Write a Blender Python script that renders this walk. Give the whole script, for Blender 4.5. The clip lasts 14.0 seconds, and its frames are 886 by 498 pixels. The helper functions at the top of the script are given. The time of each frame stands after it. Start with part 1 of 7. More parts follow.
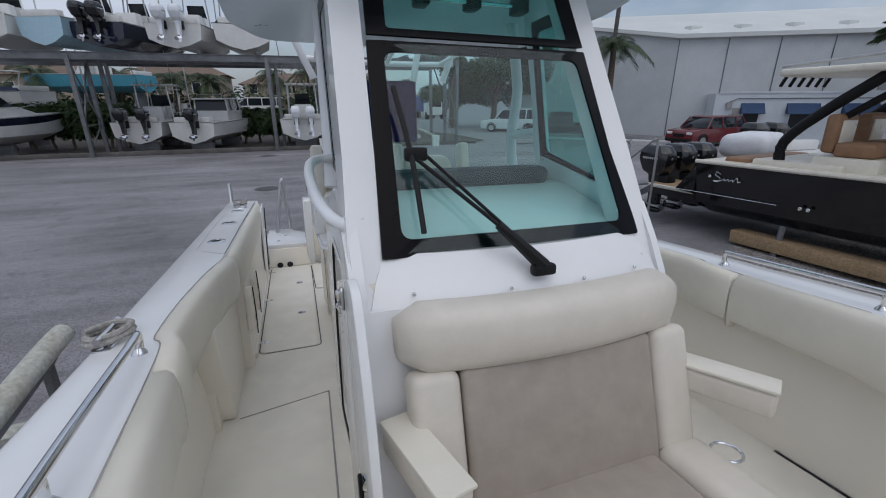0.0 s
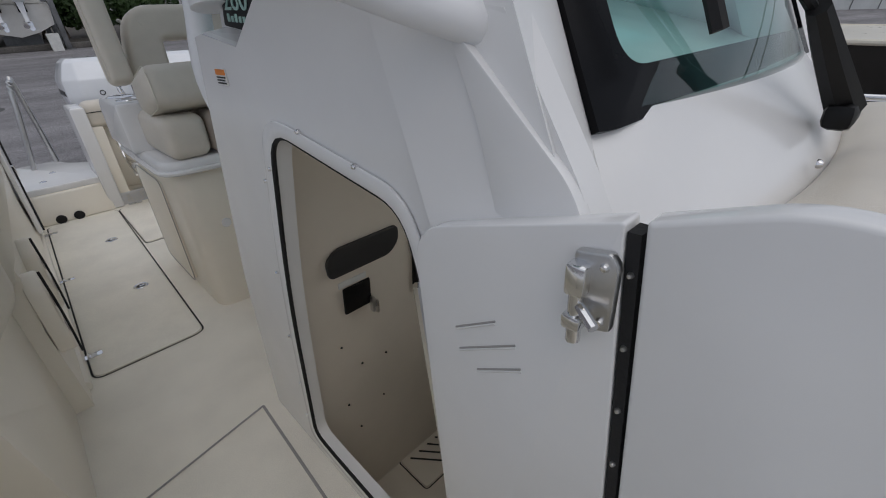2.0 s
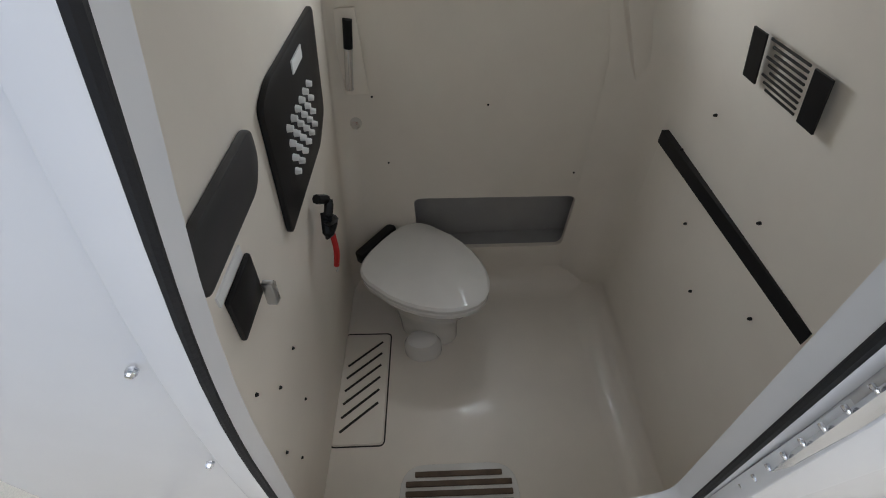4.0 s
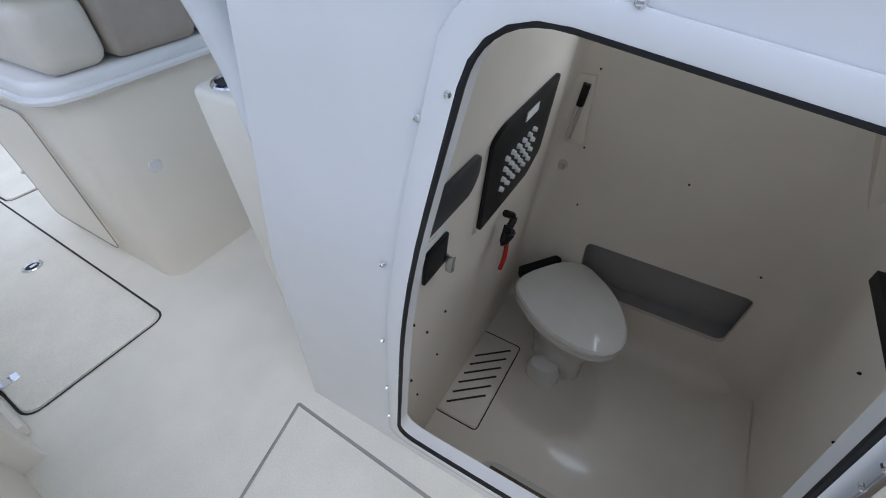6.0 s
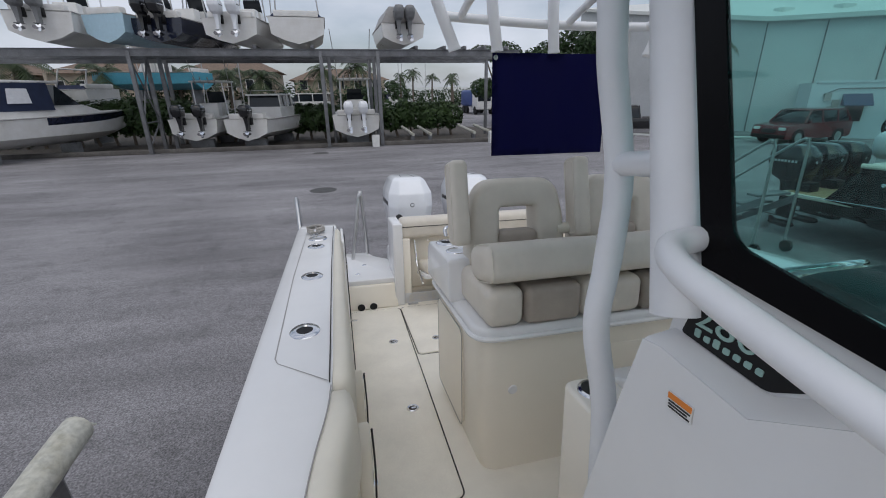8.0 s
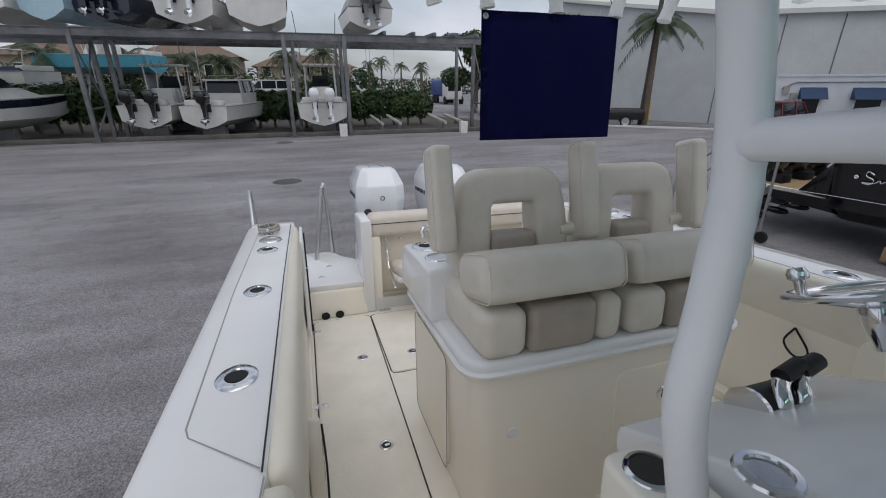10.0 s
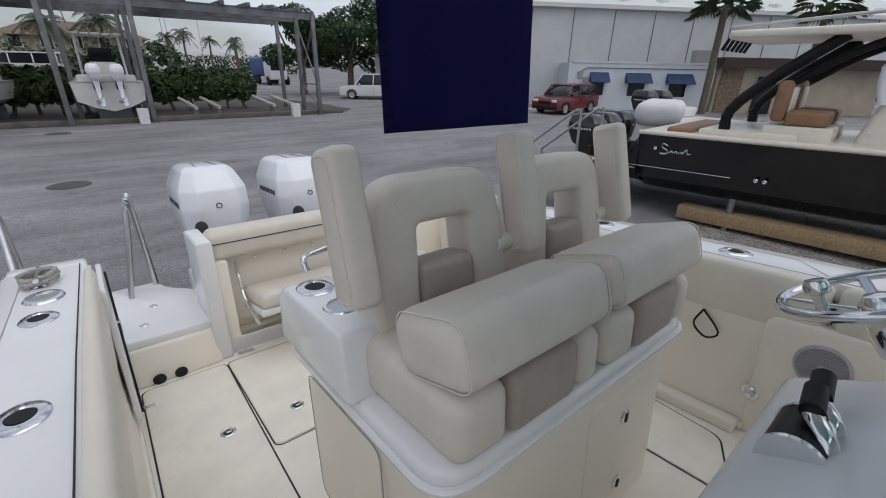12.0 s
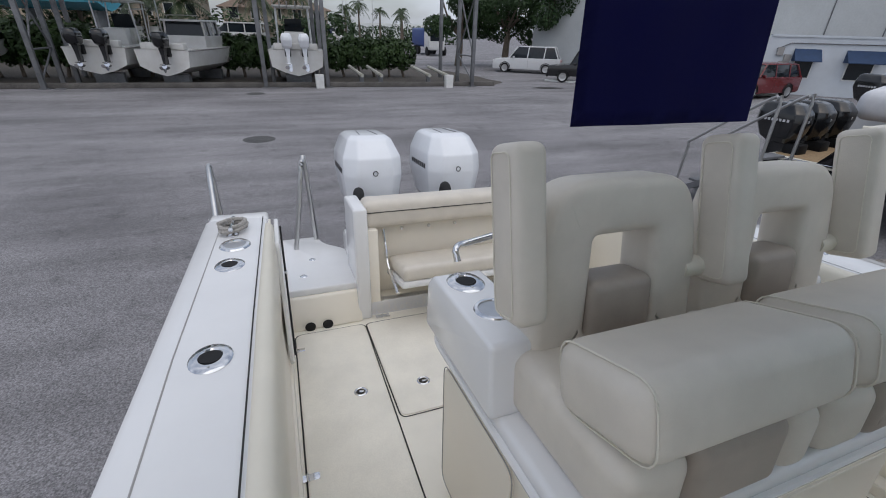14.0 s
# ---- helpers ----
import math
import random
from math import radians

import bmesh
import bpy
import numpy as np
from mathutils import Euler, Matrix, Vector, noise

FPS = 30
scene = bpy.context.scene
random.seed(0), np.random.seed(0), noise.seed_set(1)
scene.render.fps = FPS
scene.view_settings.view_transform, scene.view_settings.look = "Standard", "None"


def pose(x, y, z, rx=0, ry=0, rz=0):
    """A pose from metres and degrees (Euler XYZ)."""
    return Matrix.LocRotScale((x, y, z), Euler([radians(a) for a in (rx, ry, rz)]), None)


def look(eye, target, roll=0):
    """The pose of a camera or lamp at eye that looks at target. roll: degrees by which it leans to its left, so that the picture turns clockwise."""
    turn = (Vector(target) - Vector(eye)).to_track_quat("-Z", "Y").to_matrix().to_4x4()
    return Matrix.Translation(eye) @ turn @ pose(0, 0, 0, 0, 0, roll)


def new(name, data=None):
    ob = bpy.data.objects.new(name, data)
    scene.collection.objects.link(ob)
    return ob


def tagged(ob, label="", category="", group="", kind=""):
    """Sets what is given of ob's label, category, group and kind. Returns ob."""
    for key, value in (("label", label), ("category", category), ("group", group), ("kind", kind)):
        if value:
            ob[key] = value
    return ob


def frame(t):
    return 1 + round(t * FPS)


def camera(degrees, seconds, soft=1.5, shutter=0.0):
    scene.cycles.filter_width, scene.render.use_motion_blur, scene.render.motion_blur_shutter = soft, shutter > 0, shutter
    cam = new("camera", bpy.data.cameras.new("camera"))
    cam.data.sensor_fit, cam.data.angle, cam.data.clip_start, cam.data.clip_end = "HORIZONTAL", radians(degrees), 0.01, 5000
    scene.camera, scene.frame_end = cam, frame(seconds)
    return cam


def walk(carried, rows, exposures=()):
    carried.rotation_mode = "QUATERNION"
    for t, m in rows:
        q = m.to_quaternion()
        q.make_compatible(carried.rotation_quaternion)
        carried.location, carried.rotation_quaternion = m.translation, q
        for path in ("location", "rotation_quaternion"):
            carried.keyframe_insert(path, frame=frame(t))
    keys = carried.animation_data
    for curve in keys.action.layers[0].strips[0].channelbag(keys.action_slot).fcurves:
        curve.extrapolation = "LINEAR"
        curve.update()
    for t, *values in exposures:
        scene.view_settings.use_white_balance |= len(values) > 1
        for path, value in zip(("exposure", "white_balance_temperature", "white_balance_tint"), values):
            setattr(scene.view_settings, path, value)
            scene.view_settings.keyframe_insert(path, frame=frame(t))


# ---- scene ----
cam = camera(92.1, 14.0, soft=1.0)
PATH = [
    (0, (-0.779, 0.099, 1.455), (-0.134, 1.925, 0.955), -0.9),
    (0.5, (-0.87, 0.335, 1.387), (-0.15, 2.093, 0.762), 0.3),
    (1, (-0.899, 0.615, 1.296), (-0.147, 2.316, 0.563), 0.9),
    (1.5, (-0.923, 0.936, 1.256), (-0.007, 2.511, 0.432), -1.9),
    (2, (-0.938, 1.193, 1.192), (0.262, 2.49, 0.254), -3.3),
    (2.5, (-0.884, 1.443, 1.1), (0.5, 2.384, 0.005), -2.8),
    (3, (-0.821, 1.662, 1.011), (0.597, 2.226, -0.281), -4.8),
    (3.2, (-0.811, 1.792, 0.965), (0.631, 2.123, -0.381), -3.8),
    (5.3, (-0.776, 1.889, 0.986), (0.561, 1.815, -0.5), -2.6),
    (5.5, (-0.807, 1.884, 1.014), (0.537, 1.856, -0.467), -0.3),
    (6, (-0.963, 1.789, 1.124), (0.281, 2.583, -0.226), -2.5),
    (6.5, (-1.117, 1.662, 1.286), (-0.354, 3.158, 0.2), -0.9),
    (7, (-1.176, 1.549, 1.443), (-0.719, 3.32, 0.636), 1.0),
    (7.5, (-1.153, 1.564, 1.531), (-0.718, 3.436, 0.976), -1.0),
    (8, (-1.126, 1.649, 1.539), (-0.659, 3.523, 1.021), -1.0),
    (8.2, (-1.119, 1.697, 1.536), (-0.621, 3.565, 1.025), -1.4),
    (10.3, (-1.039, 2.164, 1.5), (-0.407, 3.977, 0.937), -0.1),
    (10.5, (-1.03, 2.237, 1.51), (-0.36, 4.037, 0.95), 0.1),
    (11, (-1.01, 2.385, 1.515), (-0.165, 4.107, 0.948), -1.1),
    (11.5, (-1.016, 2.538, 1.518), (0.098, 4.091, 0.93), -1.8),
    (12, (-1.021, 2.654, 1.508), (0.17, 4.126, 0.864), -1.2),
    (12.5, (-1.035, 2.737, 1.513), (0.066, 4.258, 0.825), 0.4),
    (13, (-1.046, 2.764, 1.524), (-0.108, 4.377, 0.803), 0.7),
    (13.5, (-1.056, 2.767, 1.534), (-0.262, 4.448, 0.796), 1.0),
    (14, (-1.04, 2.822, 1.541), (-0.374, 4.554, 0.795), 1.0),
]
EXPO = [(0, -0.28, 6200, 10), (1.5, -0.42, 6300, 10), (2.2, -0.47, 6700, 10), (2.7, -0.52, 6750, 10), (3.0, -0.4, 6600, 10), (3.2, 0.1, 6400, 10), (5.3, 0.8, 6050, 10), (5.7, 0.68, 5900, 10), (6.2, 0.35, 5650, 10), (6.7, -0.02, 5650, 10), (7.0, -0.1, 6150, 10), (8, -0.09, 6500, 10), (10.5, -0.1, 6650, 10), (11.5, -0.05, 6600, 10), (14, -0.02, 6450, 10)]
# the boat stands bow-up on its blocks and leans a little; all boat parts are built square and set by this pose
BOAT = pose(0, 0, 0, -4.97, 1.10, 0)
walk(cam, [(t, BOAT @ look(eye, target, roll)) for t, eye, target, roll in PATH], EXPO)
GROUND = -1.3

# ---- light: a hazy, thinly clouded sky with a soft sun ----
world = bpy.data.worlds.new("sky")
scene.world = world
world.use_nodes = True
wn, wl = world.node_tree.nodes, world.node_tree.links
wn.clear()
SUN_EL, SUN_ROT = radians(58), radians(205)
sky = wn.new("ShaderNodeTexSky")
sky.sky_type, sky.sun_disc, sky.sun_elevation, sky.sun_rotation, sky.air_density, sky.dust_density = "NISHITA", False, SUN_EL, SUN_ROT, 1.0, 2.5
wco, wmap, wno, wra = wn.new("ShaderNodeTexCoord"), wn.new("ShaderNodeMapping"), wn.new("ShaderNodeTexNoise"), wn.new("ShaderNodeValToRGB")
wmap.inputs["Scale"].default_value = (1, 1, 2.6)
wno.inputs["Scale"].default_value, wno.inputs["Detail"].default_value = 2.2, 7
wra.color_ramp.elements[0].position, wra.color_ramp.elements[1].position = 0.36, 0.62
wra.color_ramp.elements[0].color, wra.color_ramp.elements[1].color = (0.22, 0.22, 0.22, 1), (0.95, 0.95, 0.95, 1)
wmix = wn.new("ShaderNodeMix")
wmix.data_type = "RGBA"
wmix.inputs["B"].default_value = (7.3, 7.8, 8.9, 1)
wbg, wout = wn.new("ShaderNodeBackground"), wn.new("ShaderNodeOutputWorld")
wbg.inputs["Strength"].default_value = 0.1
wl.new(wco.outputs["Generated"], wmap.inputs["Vector"])
wl.new(wmap.outputs["Vector"], wno.inputs["Vector"])
wl.new(wno.outputs["Fac"], wra.inputs["Fac"])
wl.new(wra.outputs["Color"], wmix.inputs["Factor"])
wl.new(sky.outputs["Color"], wmix.inputs["A"])
wl.new(wmix.outputs["Result"], wbg.inputs["Color"])
wl.new(wbg.outputs["Background"], wout.inputs["Surface"])
sun = new("sun", bpy.data.lights.new("sun", "SUN"))
sun.data.energy, sun.data.angle, sun.data.color = 0.95, radians(80), (1.0, 0.97, 0.93)
sun.matrix_world = look((0, 0, 30), (0 - 0.42 * math.cos(0.44) * 18, 18 * 0.5, 0))

# daylight that comes in through the oval port light of the head compartment
pl_lamp = new("port_light_daylight", bpy.data.lights.new("port_light_daylight", "AREA"))
pl_lamp.data.shape, pl_lamp.data.size, pl_lamp.data.size_y, pl_lamp.data.energy, pl_lamp.data.color = "ELLIPSE", 0.3, 0.15, 1.7, (0.95, 0.97, 1.0)
pl_lamp.matrix_world = BOAT @ look((0.478, 1.74, 0.80), (-0.3, 1.74, 0.3))


# ---- materials ----
def mat(name, base, rough=0.5, metal=0.0, vary=0.08, scale=6.0, fine=0.0, fine_scale=120.0, bump=0.0, bump_scale=200.0, coat=0.0, second=None, rough_vary=0.08, transmission=0.0, ior=1.45, objvary=0.0):
    m = bpy.data.materials.new(name)
    m.use_nodes = True
    n, l = m.node_tree.nodes, m.node_tree.links
    b = n["Principled BSDF"]
    b.inputs["Metallic"].default_value, b.inputs["IOR"].default_value = metal, ior
    b.inputs["Coat Weight"].default_value, b.inputs["Transmission Weight"].default_value = coat, transmission
    b.inputs["Coat Roughness"].default_value = 0.08
    co = n.new("ShaderNodeTexCoord")
    big = n.new("ShaderNodeTexNoise")
    big.inputs["Scale"].default_value, big.inputs["Detail"].default_value, big.inputs["Roughness"].default_value = scale, 6, 0.6
    l.new(co.outputs["Object"], big.inputs["Vector"])
    mix = n.new("ShaderNodeMix")
    mix.data_type = "RGBA"
    dark = second or tuple(c * (1 - vary * 2) for c in base)
    light = base if second else tuple(min(1, c * (1 + vary * 0.6)) for c in base)
    mix.inputs["A"].default_value, mix.inputs["B"].default_value = (*dark, 1), (*light, 1)
    ramp = n.new("ShaderNodeMapRange")
    ramp.inputs["From Min"].default_value, ramp.inputs["From Max"].default_value = 0.3, 0.7
    l.new(big.outputs["Fac"], ramp.inputs["Value"])
    l.new(ramp.outputs["Result"], mix.inputs["Factor"])
    out = mix.outputs["Result"]
    if fine:
        fi = n.new("ShaderNodeTexNoise")
        fi.inputs["Scale"].default_value, fi.inputs["Detail"].default_value = fine_scale, 3
        l.new(co.outputs["Object"], fi.inputs["Vector"])
        fr = n.new("ShaderNodeMapRange")
        fr.inputs["From Min"].default_value, fr.inputs["From Max"].default_value = 0.35, 0.65
        fr.inputs["To Min"].default_value, fr.inputs["To Max"].default_value = 1 - fine, 1 + fine
        l.new(fi.outputs["Fac"], fr.inputs["Value"])
        mu = n.new("ShaderNodeVectorMath")
        mu.operation = "SCALE"
        l.new(out, mu.inputs[0])
        l.new(fr.outputs["Result"], mu.inputs["Scale"])
        out = mu.outputs["Vector"]
    if objvary:
        oi = n.new("ShaderNodeObjectInfo")
        orr = n.new("ShaderNodeMapRange")
        orr.inputs["To Min"].default_value, orr.inputs["To Max"].default_value = 1 - objvary, 1 + objvary
        l.new(oi.outputs["Random"], orr.inputs["Value"])
        mu2 = n.new("ShaderNodeVectorMath")
        mu2.operation = "SCALE"
        l.new(out, mu2.inputs[0])
        l.new(orr.outputs["Result"], mu2.inputs["Scale"])
        out = mu2.outputs["Vector"]
    l.new(out, b.inputs["Base Color"])
    rr = n.new("ShaderNodeMapRange")
    rr.inputs["To Min"].default_value, rr.inputs["To Max"].default_value = max(0.0, rough - rough_vary), min(1, rough + rough_vary)
    l.new(big.outputs["Fac"], rr.inputs["Value"])
    l.new(rr.outputs["Result"], b.inputs["Roughness"])
    if bump:
        bn = n.new("ShaderNodeTexNoise")
        bn.inputs["Scale"].default_value, bn.inputs["Detail"].default_value = bump_scale, 4
        l.new(co.outputs["Object"], bn.inputs["Vector"])
        bu = n.new("ShaderNodeBump")
        bu.inputs["Strength"].default_value, bu.inputs["Distance"].default_value = bump, 0.01
        l.new(bn.outputs["Fac"], bu.inputs["Height"])
        l.new(bu.outputs["Normal"], b.inputs["Normal"])
    return m


GEL = mat("white_gelcoat", (0.80, 0.80, 0.80), 0.22, vary=0.03, scale=2.0, rough_vary=0.06, coat=0.3)
CREAM = mat("cream_gelcoat", (0.86, 0.81, 0.71), 0.32, vary=0.015, scale=3.0, coat=0.12)
DECK = mat("nonskid_deck", (0.88, 0.84, 0.745), 0.5, vary=0.05, scale=4.0, fine=0.05, fine_scale=260, bump=0.15, bump_scale=420)
HEADLINER = mat("cabin_gelcoat", (0.78, 0.72, 0.63), 0.34, vary=0.04, scale=2.5, coat=0.12)
VINYL = mat("cream_vinyl", (0.68, 0.63, 0.55), 0.42, vary=0.04, scale=9, bump=0.12, bump_scale=380)
BOLSTER = mat("bolster_vinyl", (0.74, 0.70, 0.60), 0.4, vary=0.03, scale=7, bump=0.1, bump_scale=360)
TAUPE = mat("taupe_vinyl", (0.39, 0.34, 0.29), 0.45, vary=0.06, scale=12, bump=0.14, bump_scale=380)
SEAM = mat("dark_seam", (0.03, 0.028, 0.025), 0.7)
BLACK = mat("black_plastic", (0.008, 0.008, 0.009), 0.45, vary=0.2, ior=1.33)
RUBBER = mat("black_rubber", (0.015, 0.015, 0.016), 0.75, vary=0.2, bump=0.1)
CHROME = mat("polished_steel", (0.75, 0.75, 0.76), 0.12, metal=1.0, vary=0.03, rough_vary=0.06)
BRUSHED = mat("brushed_steel", (0.6, 0.6, 0.6), 0.32, metal=1.0, vary=0.08)
POWDER = mat("white_powdercoat", (0.80, 0.81, 0.83), 0.35, vary=0.03, coat=0.15)
NAVY = mat("navy_sheet", (0.003, 0.004, 0.085), 0.92, vary=0.06, scale=3, bump=0.25, bump_scale=6)
AWNING = mat("blue_awning", (0.03, 0.06, 0.13), 0.8, vary=0.1, scale=4)
ROPE = mat("grey_rope", (0.42, 0.40, 0.37), 0.9, vary=0.2, scale=60, bump=0.5, bump_scale=120)
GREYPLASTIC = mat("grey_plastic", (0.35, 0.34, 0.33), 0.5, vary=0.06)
TEAK = mat("brown_slats", (0.13, 0.09, 0.06), 0.6, vary=0.2, scale=20)
RED = mat("red_webbing", (0.5, 0.02, 0.02), 0.7, vary=0.1)
ORANGE = mat("orange_print", (0.8, 0.25, 0.04), 0.5)
PAPER = mat("white_print", (0.75, 0.75, 0.73), 0.5)
TANK = mat("toilet_white", (0.72, 0.70, 0.66), 0.2, vary=0.03, coat=0.3)


def tinted_glass(name, tint, rough=0.0):
    """Thin glass: tinted straight through, with a mirror share that grows towards grazing."""
    m = bpy.data.materials.new(name)
    m.use_nodes = True
    n, l = m.node_tree.nodes, m.node_tree.links
    n.clear()
    o, tr, gl, mx, lw = n.new("ShaderNodeOutputMaterial"), n.new("ShaderNodeBsdfTransparent"), n.new("ShaderNodeBsdfGlossy"), n.new("ShaderNodeMixShader"), n.new("ShaderNodeLayerWeight")
    pw, ma = n.new("ShaderNodeMath"), n.new("ShaderNodeMath")
    pw.operation, ma.operation = "POWER", "MULTIPLY_ADD"
    lw.inputs["Blend"].default_value = 0.5
    pw.inputs[1].default_value = 4.0
    ma.inputs[1].default_value, ma.inputs[2].default_value = 0.85, 0.05
    tr.inputs["Color"].default_value = (*tint, 1)
    gl.inputs["Roughness"].default_value = rough
    l.new(lw.outputs["Facing"], pw.inputs[0])
    l.new(pw.outputs[0], ma.inputs[0])
    l.new(ma.outputs[0], mx.inputs["Fac"])
    l.new(tr.outputs["BSDF"], mx.inputs[1])
    l.new(gl.outputs["BSDF"], mx.inputs[2])
    l.new(mx.outputs["Shader"], o.inputs["Surface"])
    return m


GLASS = tinted_glass("green_tinted_glass", (0.60, 0.88, 0.85))
DARKGLASS = tinted_glass("dark_glass", (0.12, 0.15, 0.16))


# ---- building helpers ----
BASE = {}


def thing(name, label, category, at=(0, 0, 0), on=None, group="", kind=""):
    """An Empty at its base; at is in boat metres, or in the frame given by on."""
    ob = new(name)
    ob.empty_display_size = 0.1
    ob.matrix_world = (BOAT if on is None else on) @ Matrix.Translation(at)
    BASE[ob.name] = Vector(at)
    return tagged(ob, label, category, group, kind)


def finish(bm, sharp=38):
    lim = radians(sharp)
    for f in bm.faces:
        f.smooth = True
    for e in bm.edges:
        e.smooth = len(e.link_faces) == 2 and e.calc_face_angle(0) < lim


def part(name, bm, material, parent, label="", sharp=38):
    base = BASE[parent.name]
    bmesh.ops.translate(bm, vec=-base, verts=bm.verts)
    finish(bm, sharp)
    me = bpy.data.meshes.new(name)
    bm.to_mesh(me)
    bm.free()
    me.materials.append(material)
    ob = new(name, me)
    ob.parent = parent
    BASE[ob.name] = base
    return tagged(ob, label) if label else ob


def solo(name, bm, material, label, category, at=(0, 0, 0), on=None, group="", kind="", sharp=38):
    bmesh.ops.translate(bm, vec=-Vector(at), verts=bm.verts)
    finish(bm, sharp)
    me = bpy.data.meshes.new(name)
    bm.to_mesh(me)
    bm.free()
    me.materials.append(material)
    ob = new(name, me)
    ob.matrix_world = (BOAT if on is None else on) @ Matrix.Translation(at)
    BASE[ob.name] = Vector(at)
    return tagged(ob, label, category, group, kind)


def join(*bms):
    out = bms[0]
    for b in bms[1:]:
        me = bpy.data.meshes.new("t")
        b.to_mesh(me)
        out.from_mesh(me)
        bpy.data.meshes.remove(me)
        b.free()
    return out


def box(x0, x1, y0, y1, z0, z1, r=0.0, seg=2):
    bm = bmesh.new()
    bmesh.ops.create_cube(bm, size=1)
    for v in bm.verts:
        v.co = Vector(((x0 + x1) / 2 + v.co.x * (x1 - x0), (y0 + y1) / 2 + v.co.y * (y1 - y0), (z0 + z1) / 2 + v.co.z * (z1 - z0)))
    if r:
        bmesh.ops.bevel(bm, geom=bm.edges[:], offset=r, segments=seg, profile=0.5, affect="EDGES", clamp_overlap=True)
    return bm


def turned(bm, m):
    bmesh.ops.transform(bm, matrix=m, verts=bm.verts)
    return bm


def rounded(poly, r, seg=5):
    """A 2D polygon with its corners rounded; r may be one number or one for each corner."""
    out, n = [], len(poly)
    rs = r if isinstance(r, (list, tuple)) else [r] * n
    for i in range(n):
        p, a, b = Vector(poly[i]), Vector(poly[i - 1]), Vector(poly[(i + 1) % n])
        u, w = (a - p), (b - p)
        k = min(rs[i], u.length * 0.49, w.length * 0.49)
        if k < 1e-5:
            out.append(tuple(p))
            continue
        s, e = p + u.normalized() * k, p + w.normalized() * k
        for j in range(seg + 1):
            q = j / seg
            out.append(tuple(s * (1 - q) ** 2 + p * 2 * q * (1 - q) + e * q * q))
    return out


AX = {"x": lambda u, v, w: (w, u, v), "y": lambda u, v, w: (u, w, v), "z": lambda u, v, w: (u, v, w)}


def prism(poly, axis, a, b, r=0.0, seg=2, hole=None):
    """A 2D outline pushed from a to b along an axis (x: y,z outline; y: x,z; z: x,y), its rims bevelled; hole: an inner outline of as many points."""
    bm = bmesh.new()
    f = AX[axis]
    if hole is None:
        lo = [bm.verts.new(f(u, v, a)) for u, v in poly]
        hi = [bm.verts.new(f(u, v, b)) for u, v in poly]
        n = len(poly)
        bm.faces.new(lo)
        bm.faces.new(hi)
        for i in range(n):
            bm.faces.new((lo[i], lo[(i + 1) % n], hi[(i + 1) % n], hi[i]))
    else:
        n = len(poly)
        ring = [[bm.verts.new(f(u, v, w)) for u, v in p] for p, w in ((poly, a), (poly, b), (hole, b), (hole, a))]
        for k in range(4):
            p, q = ring[k], ring[(k + 1) % 4]
            for i in range(n):
                bm.faces.new((p[i], p[(i + 1) % n], q[(i + 1) % n], q[i]))
    bmesh.ops.recalc_face_normals(bm, faces=bm.faces)
    if r:
        lim = radians(50)
        es = [e for e in bm.edges if len(e.link_faces) == 2 and e.calc_face_angle(0) > lim]
        bmesh.ops.bevel(bm, geom=es, offset=r, segments=seg, profile=0.5, affect="EDGES", clamp_overlap=True)
    return bm


def smooth_path(pts, n=6):
    pts = [Vector(p) for p in pts]
    if len(pts) < 3:
        return pts
    out = []
    ext = [pts[0] * 2 - pts[1]] + pts + [pts[-1] * 2 - pts[-2]]
    for i in range(1, len(ext) - 2):
        p0, p1, p2, p3 = ext[i - 1:i + 3]
        for j in range(n):
            t = j / n
            out.append(0.5 * (2 * p1 + (p2 - p0) * t + (2 * p0 - 5 * p1 + 4 * p2 - p3) * t * t + (3 * p1 - p0 - 3 * p2 + p3) * t ** 3))
    out.append(pts[-1])
    return out


def tube(pts, r, seg=10, smooth=5, closed=False, flat=1.0, radii=None):
    path = smooth_path(pts, smooth) if smooth else [Vector(p) for p in pts]
    bm = bmesh.new()
    rings, up = [], Vector((0.13, 0.21, 0.97)).normalized()
    n = len(path)
    for i, p in enumerate(path):
        d = (path[(i + 1) % n] - path[i - 1]) if closed else (path[min(i + 1, n - 1)] - path[max(i - 1, 0)])
        d.normalize()
        s = d.cross(up)
        if s.length < 0.1:
            s = d.cross(Vector((1, 0, 0)))
        s.normalize()
        t = s.cross(d)
        rad = r if radii is None else radii[0] + (radii[1] - radii[0]) * i / (n - 1)
        rings.append([bm.verts.new(p + s * rad * math.cos(2 * math.pi * k / seg) + t * rad * flat * math.sin(2 * math.pi * k / seg)) for k in range(seg)])
    for i in range(n if closed else n - 1):
        a, b = rings[i], rings[(i + 1) % n]
        for k in range(seg):
            bm.faces.new((a[k], a[(k + 1) % seg], b[(k + 1) % seg], b[k]))
    if not closed:
        bm.faces.new(rings[0])
        bm.faces.new(rings[-1])
    bmesh.ops.recalc_face_normals(bm, faces=bm.faces)
    return bm


